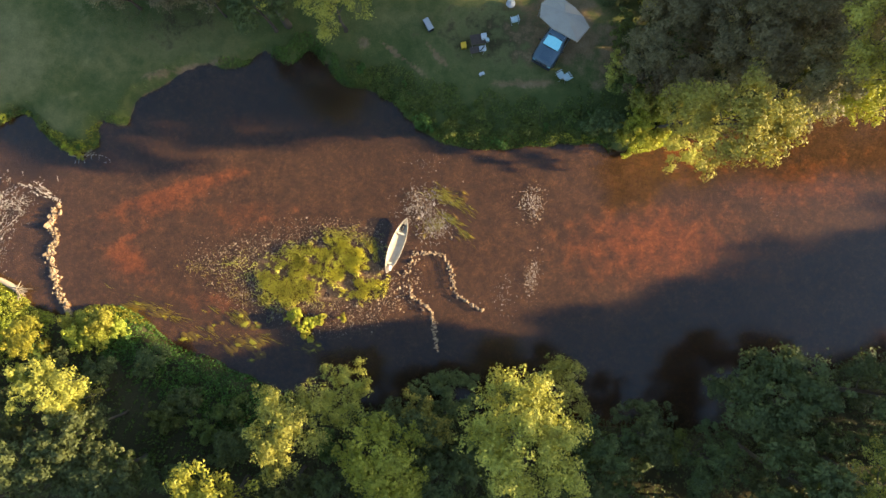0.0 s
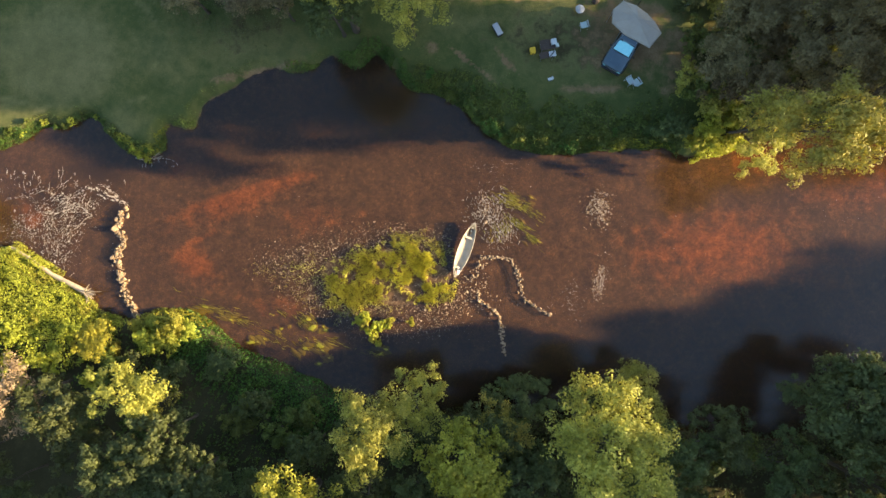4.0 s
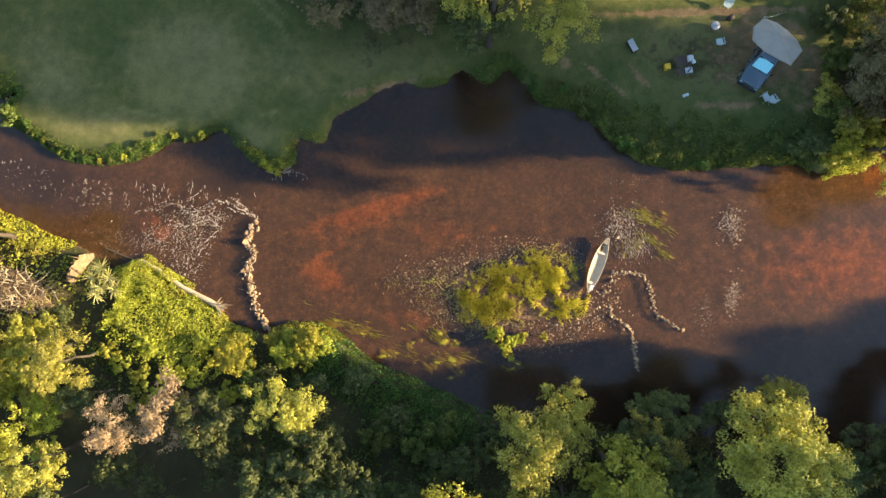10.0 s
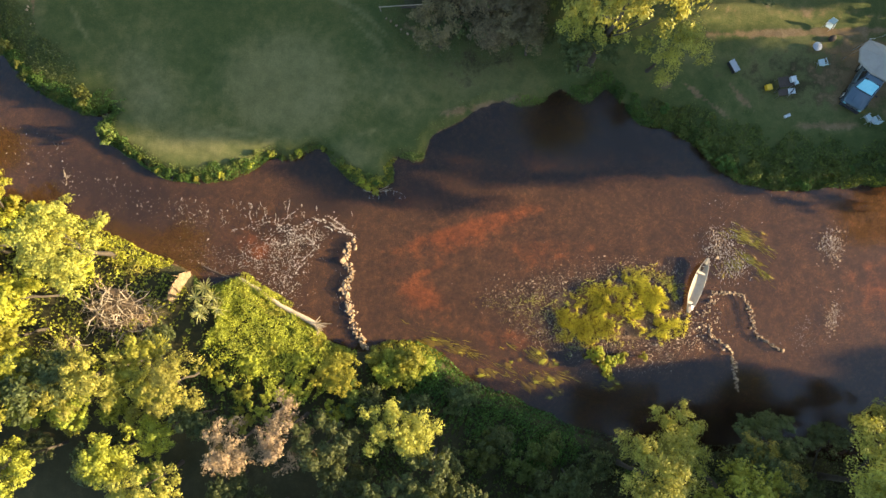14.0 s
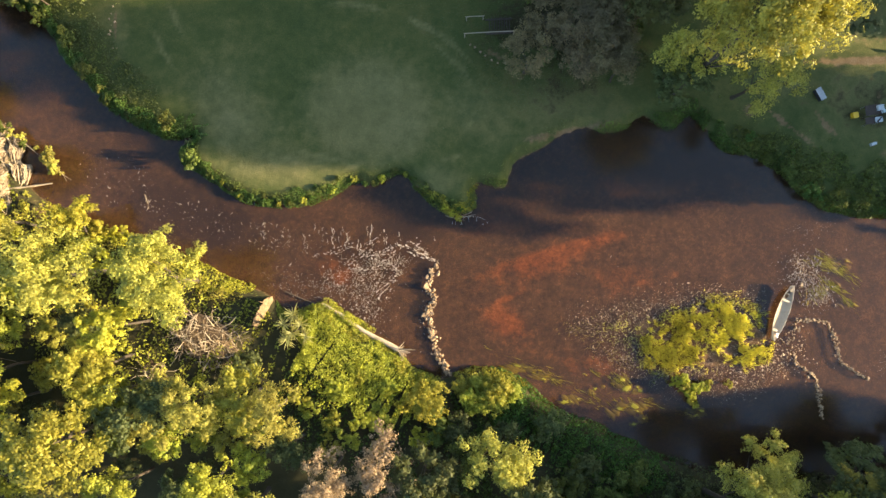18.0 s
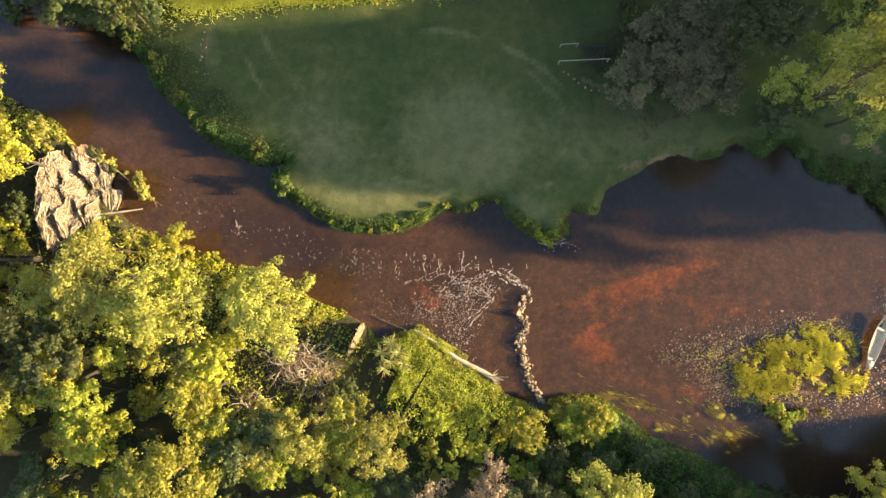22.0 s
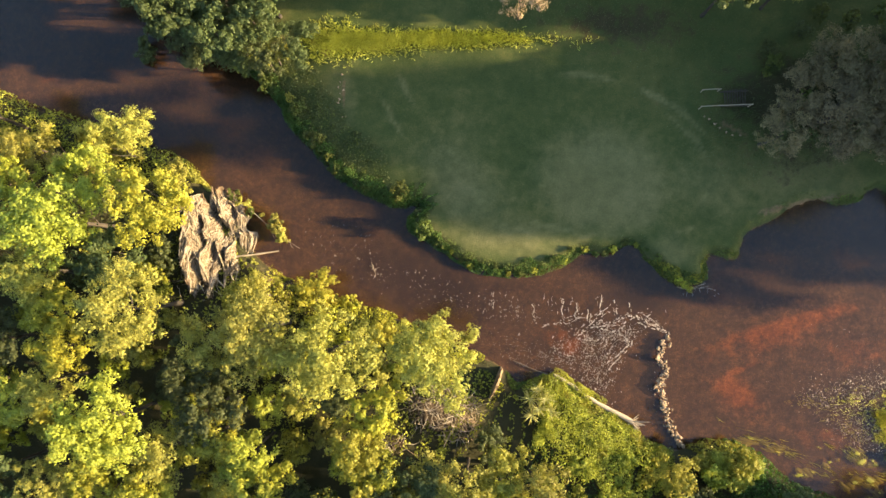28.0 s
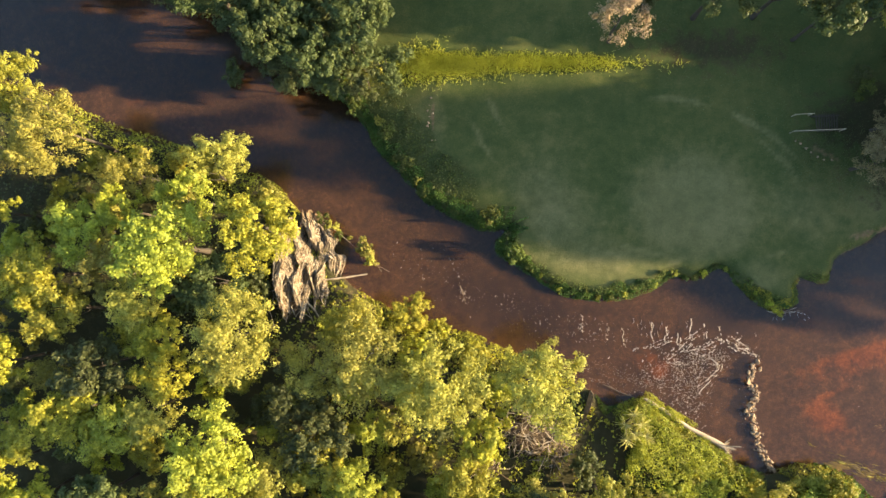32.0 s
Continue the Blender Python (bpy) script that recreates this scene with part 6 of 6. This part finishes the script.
BLACK = surface("black_trim", [(0.2, (0.015, 0.015, 0.017)), (0.8, (0.04, 0.04, 0.045))], 6, 60, 0.6)
# cyan base colour also carries the sky's reflection in the windscreen
SHADE = surface("sky_tinted_sunshade", [(0.2, (0.16, 0.62, 0.68)), (0.8, (0.46, 0.86, 0.90))], 5, 30, 0.25, 0.35, 0.3, 0.02)
CANVAS = surface("awning_canvas", [(0.2, (0.28, 0.255, 0.21)), (0.8, (0.42, 0.385, 0.33))], 1.5, 60, 0.85, relief=0.3)
BROWN = surface("brown_camp_fabric", [(0.2, (0.045, 0.032, 0.026)), (0.8, (0.10, 0.075, 0.06))], 5, 60, 0.9)
YELLOW = surface("yellow_plastic", [(0.2, (0.58, 0.34, 0.02)), (0.8, (0.74, 0.48, 0.04))], 5, 50, 0.45)
GREY = surface("grey_lid", [(0.2, (0.26, 0.28, 0.30)), (0.8, (0.42, 0.44, 0.46))], 5, 50, 0.5)
PALE_CLOTH = surface("pale_blue_canvas", [(0.2, (0.36, 0.47, 0.48)), (0.8, (0.54, 0.64, 0.64))], 6, 60, 0.85)
GREEN = surface("green_paint", [(0.2, (0.02, 0.07, 0.055)), (0.8, (0.05, 0.13, 0.10))], 4, 50, 0.4)
GLASS = surface("dark_window_glass", [(0.2, (0.015, 0.02, 0.024)), (0.8, (0.03, 0.036, 0.04))], 2, 20, 0.06, relief=0.0, spec=0.8)
BULB = surface("white_bulb", [(0.2, (0.75, 0.74, 0.70)), (0.8, (0.85, 0.84, 0.80))], 10, 60, 0.3)


def loft(sections, mat, name, parent, label="", smooth=True, cap=True):
    """Skins a run of closed rings of equal count."""
    bm = bmesh.new()
    rings = [[bm.verts.new(p) for p in s] for s in sections]
    k = len(rings[0])
    for a, b in zip(rings[:-1], rings[1:]):
        for j in range(k):
            bm.faces.new((a[j], a[(j + 1) % k], b[(j + 1) % k], b[j]))
    if cap:
        bm.faces.new(rings[0][::-1])
        bm.faces.new(rings[-1])
    bmesh.ops.recalc_face_normals(bm, faces=bm.faces)
    return part(name, bm, mat, parent, label, smooth=smooth)


def ring(y, w, z0, z1, tuck=0.85, n=5):
    """A rounded body section across the car at y."""
    r = 0.16
    pts = [(-w * 0.94, y, z0), (-w, y, z0 + 0.18), (-w, y, z1 - r), (-w + r * 0.3, y, z1 - r * 0.3), (-w + r, y, z1), (0, y, z1 + 0.03),
           (w - r, y, z1), (w - r * 0.3, y, z1 - r * 0.3), (w, y, z1 - r), (w, y, z0 + 0.18), (w * 0.94, y, z0)]
    return pts


def build_car():
    """A four-wheel-drive wagon, nose towards -y in its own space."""
    g = spot(7.9, 18.1)[0]
    t = thing("car", "dark blue off-road wagon parked on the grass, sunshade in its windscreen", "car", Matrix.Translation((7.86, 18.09, g)) @ pose(0, 0, 0, 0, 0, -31.5))
    loft([ring(-1.92, 0.72, 0.45, 0.86), ring(-1.86, 0.84, 0.40, 0.98), ring(-1.6, 0.91, 0.36, 1.06), ring(-1.0, 0.93, 0.36, 1.13), ring(-0.75, 0.93, 0.36, 1.14), ring(1.9, 0.93, 0.38, 1.12), ring(2.2, 0.90, 0.42, 1.08), ring(2.28, 0.84, 0.46, 1.02)], PAINT, "body", t)
    roof = [(-0.72, 1.12), (0.16, 1.80), (0.5, 1.86), (1.8, 1.84), (2.14, 1.72), (2.24, 1.12)]

    def cab(y, z):
        k = (z - 1.12) / 0.74
        w = 0.88 - 0.17 * k
        return [(-w, y, z - 0.02), (-w * 0.9, y, z), (0, y, z + 0.03 * k), (w * 0.9, y, z), (w, y, z - 0.02)]
    bm = bmesh.new()
    rows = [[bm.verts.new(p) for p in cab(y, z)] for y, z in roof]
    for a, b in zip(rows[:-1], rows[1:]):
        for j in range(4):
            bm.faces.new((a[j], a[j + 1], b[j + 1], b[j]))
    for side in (0, -1):
        low = [bm.verts.new((r[side].co.x * (1 if i in (0, 5) else 0.88 / abs(r[side].co.x)), r[side].co.y, 1.1)) for i, r in enumerate(rows)]
        for i in range(5):
            vs = [low[i], low[i + 1], rows[i + 1][side], rows[i][side]]
            bm.faces.new(vs)
    bmesh.ops.recalc_face_normals(bm, faces=bm.faces)
    part("cabin", bm, PAINT, t)

    def pane(name, pts, mat, label="", up=0.012):
        b = bmesh.new()
        vs = [b.verts.new(p) for p in pts]
        f = b.faces.new(vs)
        f.normal_update()
        if f.normal.z < 0:
            f.normal_flip()
        n = f.normal.copy()
        for v in b.verts:
            v.co += n * up
        bmesh.ops.solidify(b, geom=[f], thickness=0.008)
        return part(name, b, mat, t, label)
    pane("windscreen", [(-0.78, -0.66, 1.175), (0.78, -0.66, 1.175), (0.66, 0.12, 1.765), (-0.66, 0.12, 1.765)], GLASS)
    pane("sunshade", [(-0.70, -0.60, 1.224), (0.68, -0.60, 1.224), (0.62, 0.04, 1.705), (-0.10, 0.07, 1.727), (-0.62, 0.0, 1.674)], SHADE, "foil sunshade with the sky's reflection in its cyan colour", 0.022)
    for sx in (-1, 1):
        for y0, y1 in ((-0.2, 0.75), (0.82, 1.75)):
            pane("side_window", [(sx * 0.875, y0, 1.2), (sx * 0.875, y1, 1.2), (sx * 0.765, y1 - 0.05, 1.68), (sx * 0.765, max(y0 + 0.3, 0.14), 1.68)], GLASS)
        b = bmesh.new()
        box(b, 0.16, 0.10, 0.13, pose(sx * 1.03, -0.45, 1.2), 0.03)
        part("mirror", b, BLACK, t)
        part("headlight", box(bmesh.new(), 0.24, 0.08, 0.14, pose(sx * 0.66, -1.89, 0.80), 0.03), SHADE, t)
        part("roof_rail", mesh_of("roof_rail", *tube([(sx * 0.62, 0.25, 1.9), (sx * 0.62, 1.0, 1.93), (sx * 0.62, 1.85, 1.9)], [0.02] * 3, 6), CHROME), parent=t)
        for y in (-1.2, 1.45):
            w = part("wheel", mesh_of("wheel", *tube([(sx * 0.70, y, 0.37), (sx * 0.74, y, 0.37), (sx * 0.92, y, 0.37), (sx * 0.95, y, 0.37)], [0.30, 0.37, 0.37, 0.31], 20), TYRE, True), parent=t)
            part("rim", mesh_of("rim", *tube([(sx * 0.90, y, 0.37), (sx * 0.955, y, 0.37), (sx * 0.965, y, 0.37)], [0.25, 0.24, 0.02], 16), CHROME, True), parent=w)
            arch = [(sx * 0.94, y + 0.47 * math.cos(a), 0.40 + 0.47 * math.sin(a)) for a in np.linspace(0, math.pi, 9)]
            part("wheel_arch", mesh_of("wheel_arch", *tube(arch, [0.045] * 9, 5), BLACK, True), parent=t)
    part("bumper", box(bmesh.new(), 1.66, 0.22, 0.24, pose(0, -1.92, 0.52), 0.06), BLACK, t)
    grille = part("grille", box(bmesh.new(), 0.90, 0.05, 0.22, pose(0, -1.91, 0.78), 0.02), BLACK, t)
    for k in range(7):
        part("slat", box(bmesh.new(), 0.045, 0.05, 0.18, pose(-0.36 + 0.12 * k, -1.925, 0.78), 0.01), CHROME, grille)
    for x in (-0.35, 0.35):
        part("bonnet_crease", box(bmesh.new(), 0.03, 0.95, 0.02, pose(x, -1.27, 1.12, -3.5), 0.008), PAINT, t)
    part("wiper", mesh_of("wiper", *tube([(-0.5, -0.72, 1.17), (0.1, -0.68, 1.2)], [0.012, 0.01], 4), BLACK), parent=t)
    return t


build_car()


def build_awning():
    rim = np.array([(6.7, 20.7), (7.55, 21.45), (8.5, 21.0), (9.4, 20.4), (10.0, 19.6), (10.5, 18.8), (9.5, 17.6), (7.65, 18.7), (6.6, 19.65)])
    mid = rim.mean(0)
    g = 1.0
    t = thing("awning", "grey-beige canvas awning stretched from the car on poles", "awning", Matrix.Translation((*mid, g)))
    bm = bmesh.new()
    rings = []
    for k, (f, z) in enumerate(((1.0, 2.05), (0.97, 2.16), (0.66, 2.30), (0.33, 2.42))):
        rings.append([bm.verts.new((*((p - mid) * f), z - 0.12 * (i % 2) * f)) for i, p in enumerate(rim)])
    top = bm.verts.new((0, 0, 2.47))
    n = len(rim)
    for a, b in zip(rings[:-1], rings[1:]):
        for i in range(n):
            bm.faces.new((a[i], a[(i + 1) % n], b[(i + 1) % n], b[i]))
    for i in range(n):
        bm.faces.new((rings[-1][i], rings[-1][(i + 1) % n], top))
    bmesh.ops.recalc_face_normals(bm, faces=bm.faces)
    bmesh.ops.solidify(bm, geom=bm.faces[:], thickness=0.015)
    part("canopy", bm, CANVAS, t)
    for i in range(n):
        p = rim[i] - mid
        part("seam", mesh_of("seam", *tube([(0, 0, 2.485), (*(p * 0.5), 2.375 - 0.06 * (i % 2)), (*(p * 0.98), 2.16 - 0.12 * (i % 2))], [0.014] * 3, 5), CANVAS), parent=t)
    for i in (0, 1, 3, 4):
        p = rim[i] - mid
        part("pole", mesh_of("pole", *tube([(*(p * 0.97), 0), (*(p * 0.97), 2.1)], [0.02, 0.02], 7), CHROME), parent=t)
        part("guy_rope", mesh_of("guy_rope", *tube([(*(p * 0.98), 2.05), (*(p * 1.35), 0.0)], [0.005, 0.005], 4), BLACK), parent=t)
    return t


build_awning()


def at_ground(x, y, turn=0.0, up=0.0):
    return Matrix.Translation((x, y, spot(x, y)[0] + up)) @ pose(0, 0, 0, 0, 0, turn)


def camp_table(x, y, turn, sx, sy, label):
    t = thing("camp_table", label, "table", at_ground(x, y, turn), "camp tables")
    top = part("tabletop", box(bmesh.new(), sx, sy, 0.03, pose(0, 0, 0.70), 0.012), BROWN, t)
    for k in range(4):
        part("slat_line", box(bmesh.new(), sx * 0.96, 0.012, 0.006, pose(0, -sy / 2 + sy * (k + 1) / 5, 0.717), 0.002), BLACK, top)
    for a in (-1, 1):
        for b in (-1, 1):
            part("leg", mesh_of("leg", *tube([(a * sx * 0.45, b * sy * 0.42, 0.69), (a * sx * 0.40, b * sy * 0.46, 0.0)], [0.016, 0.016], 6), CHROME), parent=t)
    return t


camp_table(1.85, 18.58, 9, 1.25, 0.85, "brown camp table holding white kitchen boxes")
camp_table(1.75, 17.72, 9, 1.15, 0.55, "low brown camp table with a white tray")


def crate(name, label, category, x, y, z, turn, sx, sy, sz, mat, lid):
    t = thing(name, label, category, Matrix.Translation((x, y, z)) @ pose(0, 0, 0, 0, 0, turn))
    part("body", box(bmesh.new(), sx, sy, sz, pose(0, 0, sz / 2), 0.02), mat, t)
    part("lid", box(bmesh.new(), sx * 1.04, sy * 1.04, sz * 0.14, pose(0, 0, sz * 1.0), 0.015), lid, t)
    part("handle", box(bmesh.new(), sx * 0.3, 0.03, 0.03, pose(0, -sy * 0.54, sz * 0.7), 0.01), BLACK, t)
    return t


tz = spot(1.74, 18.49)[0] + 0.716
crate("storage_box", "white storage box on the camp table", "box", 2.3, 18.72, tz, 9, 0.42, 0.44, 0.26, WHITE, WHITE)
crate("storage_box", "small white cool box beside a stove", "box", 2.58, 18.45, tz - 0.0, 20, 0.24, 0.26, 0.2, WHITE, PALE_CLOTH)
crate("tray_box", "white tray with a dark strap on the low table", "box", 2.2, 17.76, tz, 9, 0.52, 0.42, 0.14, WHITE, WHITE)
crate("camp_stove", "black folded stove lying on the white tray", "stove", 2.18, 17.74, tz + 0.165, 52, 0.50, 0.08, 0.05, BLACK, BLACK)
crate("crate", "yellow plastic crate on the grass", "crate", 0.68, 18.25, spot(0.54, 17.99)[0], 9, 0.42, 0.46, 0.36, YELLOW, YELLOW)
crate("cool_box", "long grey-lidded cool box on a dark mat", "cool box", -2.2, 19.95, spot(-2.05, 19.77)[0] + 0.02, -62, 1.0, 0.46, 0.42, BLACK, GREY)
crate("jerry_can", "small white container standing on the grass", "container", 2.14, 15.9, spot(2.14, 15.9)[0], 20, 0.44, 0.22, 0.24, WHITE, WHITE)
crate("storage_box", "pale box standing by the track", "box", 13.2, 22.1, spot(14.20, 22.29)[0], 5, 0.55, 0.35, 0.35, WHITE, PALE_CLOTH)


def camp_chair(x, y, turn, label):
    t = thing("camp_chair", label, "chair", at_ground(x, y, turn), "camp chairs")
    part("seat", box(bmesh.new(), 0.52, 0.48, 0.03, pose(0, 0, 0.42, -4), 0.012), PALE_CLOTH, t)
    part("backrest", box(bmesh.new(), 0.52, 0.03, 0.48, pose(0, 0.33, 0.66, -22), 0.012), PALE_CLOTH, t)
    for a in (-1, 1):
        part("armrest", box(bmesh.new(), 0.06, 0.46, 0.03, pose(a * 0.31, 0.02, 0.62), 0.012), WHITE, t)
        for p, q in (((a * 0.28, -0.24, 0.0), (a * 0.28, 0.26, 0.62)), ((a * 0.28, 0.30, 0.0), (a * 0.28, -0.22, 0.62))):
            part("leg", mesh_of("leg", *tube([p, q], [0.014, 0.014], 6), CHROME), parent=t)
    return t


camp_chair(4.82, 20.25, 195, "pale folding camp chair facing the fire")
camp_chair(5.5, 23.3, -35, "pale folding chair beyond the sandy track")
camp_chair(8.5, 15.65, 120, "pale camp chair tipped back near the car")
camp_chair(8.95, 15.5, 215, "white folding chair lying at an angle by the car")


def fire_pit():
    t = thing("fire_pit", "round grey metal fire bowl with a lid", "fire pit", at_ground(4.5, 21.55))
    part("bowl", mesh_of("bowl", *tube([(0, 0, 0.12), (0, 0, 0.16), (0, 0, 0.34), (0, 0, 0.40)], [0.02, 0.22, 0.36, 0.39], 24), BLACK, True), parent=t)
    part("lid", mesh_of("lid", *tube([(0, 0, 0.395), (0, 0, 0.42), (0, 0, 0.46), (0, 0, 0.47)], [0.37, 0.34, 0.15, 0.01], 24), GREY, True), parent=t)
    part("knob", mesh_of("knob", *tube([(0, 0, 0.46), (0, 0, 0.52)], [0.05, 0.04], 8), CHROME), parent=t)
    for k in range(3):
        a = k * 2.094
        part("leg", mesh_of("leg", *tube([(0.2 * math.cos(a), 0.2 * math.sin(a), 0.2), (0.34 * math.cos(a), 0.34 * math.sin(a), 0)], [0.018, 0.018], 5), BLACK), parent=t)


fire_pit()
sack = thing("camp_bag", "dark blue duffel bag on the grass", "bag", at_ground(5.85, 22.3, 30))
bm = bmesh.new()
bmesh.ops.create_uvsphere(bm, u_segments=14, v_segments=8, radius=0.5)
for v in bm.verts:
    v.co = Vector((v.co.x * 0.7, v.co.y * 0.5, v.co.z * 0.45 + 0.2)) * (1 + 0.12 * noise.noise(v.co * 5))
part("sack", bm, DARKCLOTH, sack, smooth=True)
part("strap", mesh_of("strap", *tube([(-0.3, 0, 0.25), (-0.1, 0.05, 0.5), (0.15, 0, 0.48), (0.3, 0, 0.2)], [0.02] * 4, 5), BLACK), parent=sack)


def string_lights():
    a, b = Vector((7.55, 21.5, 3.1)), Vector((9.3, 22.0, 2.9))
    t = thing("string_lights", "string of small white festoon bulbs", "string lights", Matrix.Translation(a))
    pts = [(b - a) * k + Vector((0, 0, -0.3 * math.sin(math.pi * k))) for k in np.linspace(0, 1, 11)]
    part("cable", mesh_of("cable", *tube([tuple(p) for p in pts], [0.008] * 11, 4), BLACK), parent=t)
    for p in pts:
        bm = bmesh.new()
        bmesh.ops.create_uvsphere(bm, u_segments=8, v_segments=6, radius=0.032, matrix=Matrix.Translation(p - Vector((0, 0, 0.06))))
        part("bulb", bm, BULB, t, smooth=True)
    part("post", mesh_of("post", *tube([tuple(b - a - Vector((0, 0, 1.9))), tuple(b - a + Vector((0, 0, 0.05)))], [0.025, 0.02], 6), BARK), parent=t)


string_lights()
trailer = thing("trailer", "dark green box trailer beyond the camp", "trailer", at_ground(0.8, 29.6, 6))
part("body", box(bmesh.new(), 2.2, 1.3, 0.75, pose(0, 0, 0.85), 0.05), GREEN, trailer)
part("lid", box(bmesh.new(), 2.24, 1.34, 0.06, pose(0, 0, 1.25), 0.02), GREEN, trailer)
for sy in (-1, 1):
    w = part("wheel", mesh_of("wheel", *tube([(0, sy * 0.66, 0.33), (0, sy * 0.69, 0.33), (0, sy * 0.84, 0.33), (0, sy * 0.87, 0.33)], [0.2, 0.33, 0.33, 0.2], 18), TYRE, True), parent=trailer)
    part("rim", mesh_of("rim", *tube([(0, sy * 0.80, 0.33), (0, sy * 0.875, 0.33)], [0.2, 0.02], 14), CHROME), parent=w)
part("drawbar", mesh_of("drawbar", *tube([(-1.1, 0, 0.5), (-2.0, 0, 0.45)], [0.04, 0.03], 6), CHROME), parent=trailer)


def footbridge():
    """Two weathered rails with boards between them."""
    t = thing("footbridge", "small weathered timber footbridge with two rails", "footbridge", at_ground(-29.4, 25.45, 3, 0.1))
    for y, x0, x1 in ((-0.45, -2.1, 2.2), (0.95, -1.9, -0.3)):
        part("rail", mesh_of("rail", *tube([(x0, y, 0.55), ((x0 + x1) / 2, y, 0.58), (x1, y, 0.55)], [0.04] * 3, 7), PALE_WOOD), parent=t)
        for x in (x0 + 0.1, x1 - 0.1):
            part("post", mesh_of("post", *tube([(x, y, -0.3), (x, y, 0.55)], [0.05, 0.045], 6), PALE_WOOD), parent=t)
    for k in range(9):
        part("board", box(bmesh.new(), 0.07, 1.5, 0.035, pose(0.1 + 0.21 * k, 0.25, 0.12, 0, 0, float(rng.uniform(-4, 4))), 0.006), BARK, t)
    for y in (-0.35, 0.85):
        part("beam", box(bmesh.new(), 2.3, 0.1, 0.14, pose(0.9, y, 0.03), 0.01), BARK, t)
    return t


footbridge()
stone_row("stone_edging", "half-buried line of pale stones at the meadow's edge", [(-30.78, 24.27), (-30.08, 23.53), (-29.05, 22.9), (-28.01, 22.59)], 0.4, 0.2, 1, 15, 0.08).location.z = 1.0
stone_row("stone_edging", "broken line of pale rubble in the meadow", [(-61.96, 27.52), (-61.78, 26.41), (-61.99, 25.41), (-61.59, 23.89)], 0.4, 0.22, 2, 16, 0.16).location.z = 1.0

# brightened tufts that put the late sun strip into the grass colour
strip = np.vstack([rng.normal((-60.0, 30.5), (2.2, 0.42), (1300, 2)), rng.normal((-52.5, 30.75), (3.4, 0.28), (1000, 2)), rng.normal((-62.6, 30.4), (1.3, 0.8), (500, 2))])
tagged(new("rough_grass", mesh_of("rough_grass", *blades(tufts(strip, 6, 0.22, rng), 0.32, 0.016, rng, 1.0), LEAF["hay"])), "tall rough grass coloured bright for a strip of late sun", "grass", kind="stuff")
scrub = np.vstack([rng.normal((-23.7, 21.0), (4, 1.4), (1600, 2)), rng.normal((-28.5, 23.6), (2.2, 1.6), (1500, 2)), rng.normal((-30, 30), (4.5, 3), (2600, 2)), rng.normal((-42, 34), (6, 1.6), (1500, 2))])
tagged(new("dry_grass", mesh_of("dry_grass", *blades(scrub, 0.14, 0.012, rng, 1.2), LEAF["lawn"])), "thin grey-green grass at the edge of the wood", "grass", kind="stuff")

# ragged grass along the edges of the meadow and the camp
edge = np.vstack([np.array(along(NORTH, -71.38, -13.34, 0.12, (0.0, 0.8), 81)), np.array(along(NORTH, -13.34, 15.19, 0.1, (0.0, 4.5), 82)), np.array(along(SOUTH, -71.29, -45.32, 0.15, (0.0, 1.2), 83))])
edge = np.vstack([edge + rng.normal(0, 0.15, edge.shape) for _ in range(5)])
tagged(new("bank_grass", mesh_of("bank_grass", *blades(edge, 0.28, 0.018, rng), LEAF["weed"])), "ragged grass hanging over the river's edge", "grass", kind="stuff")
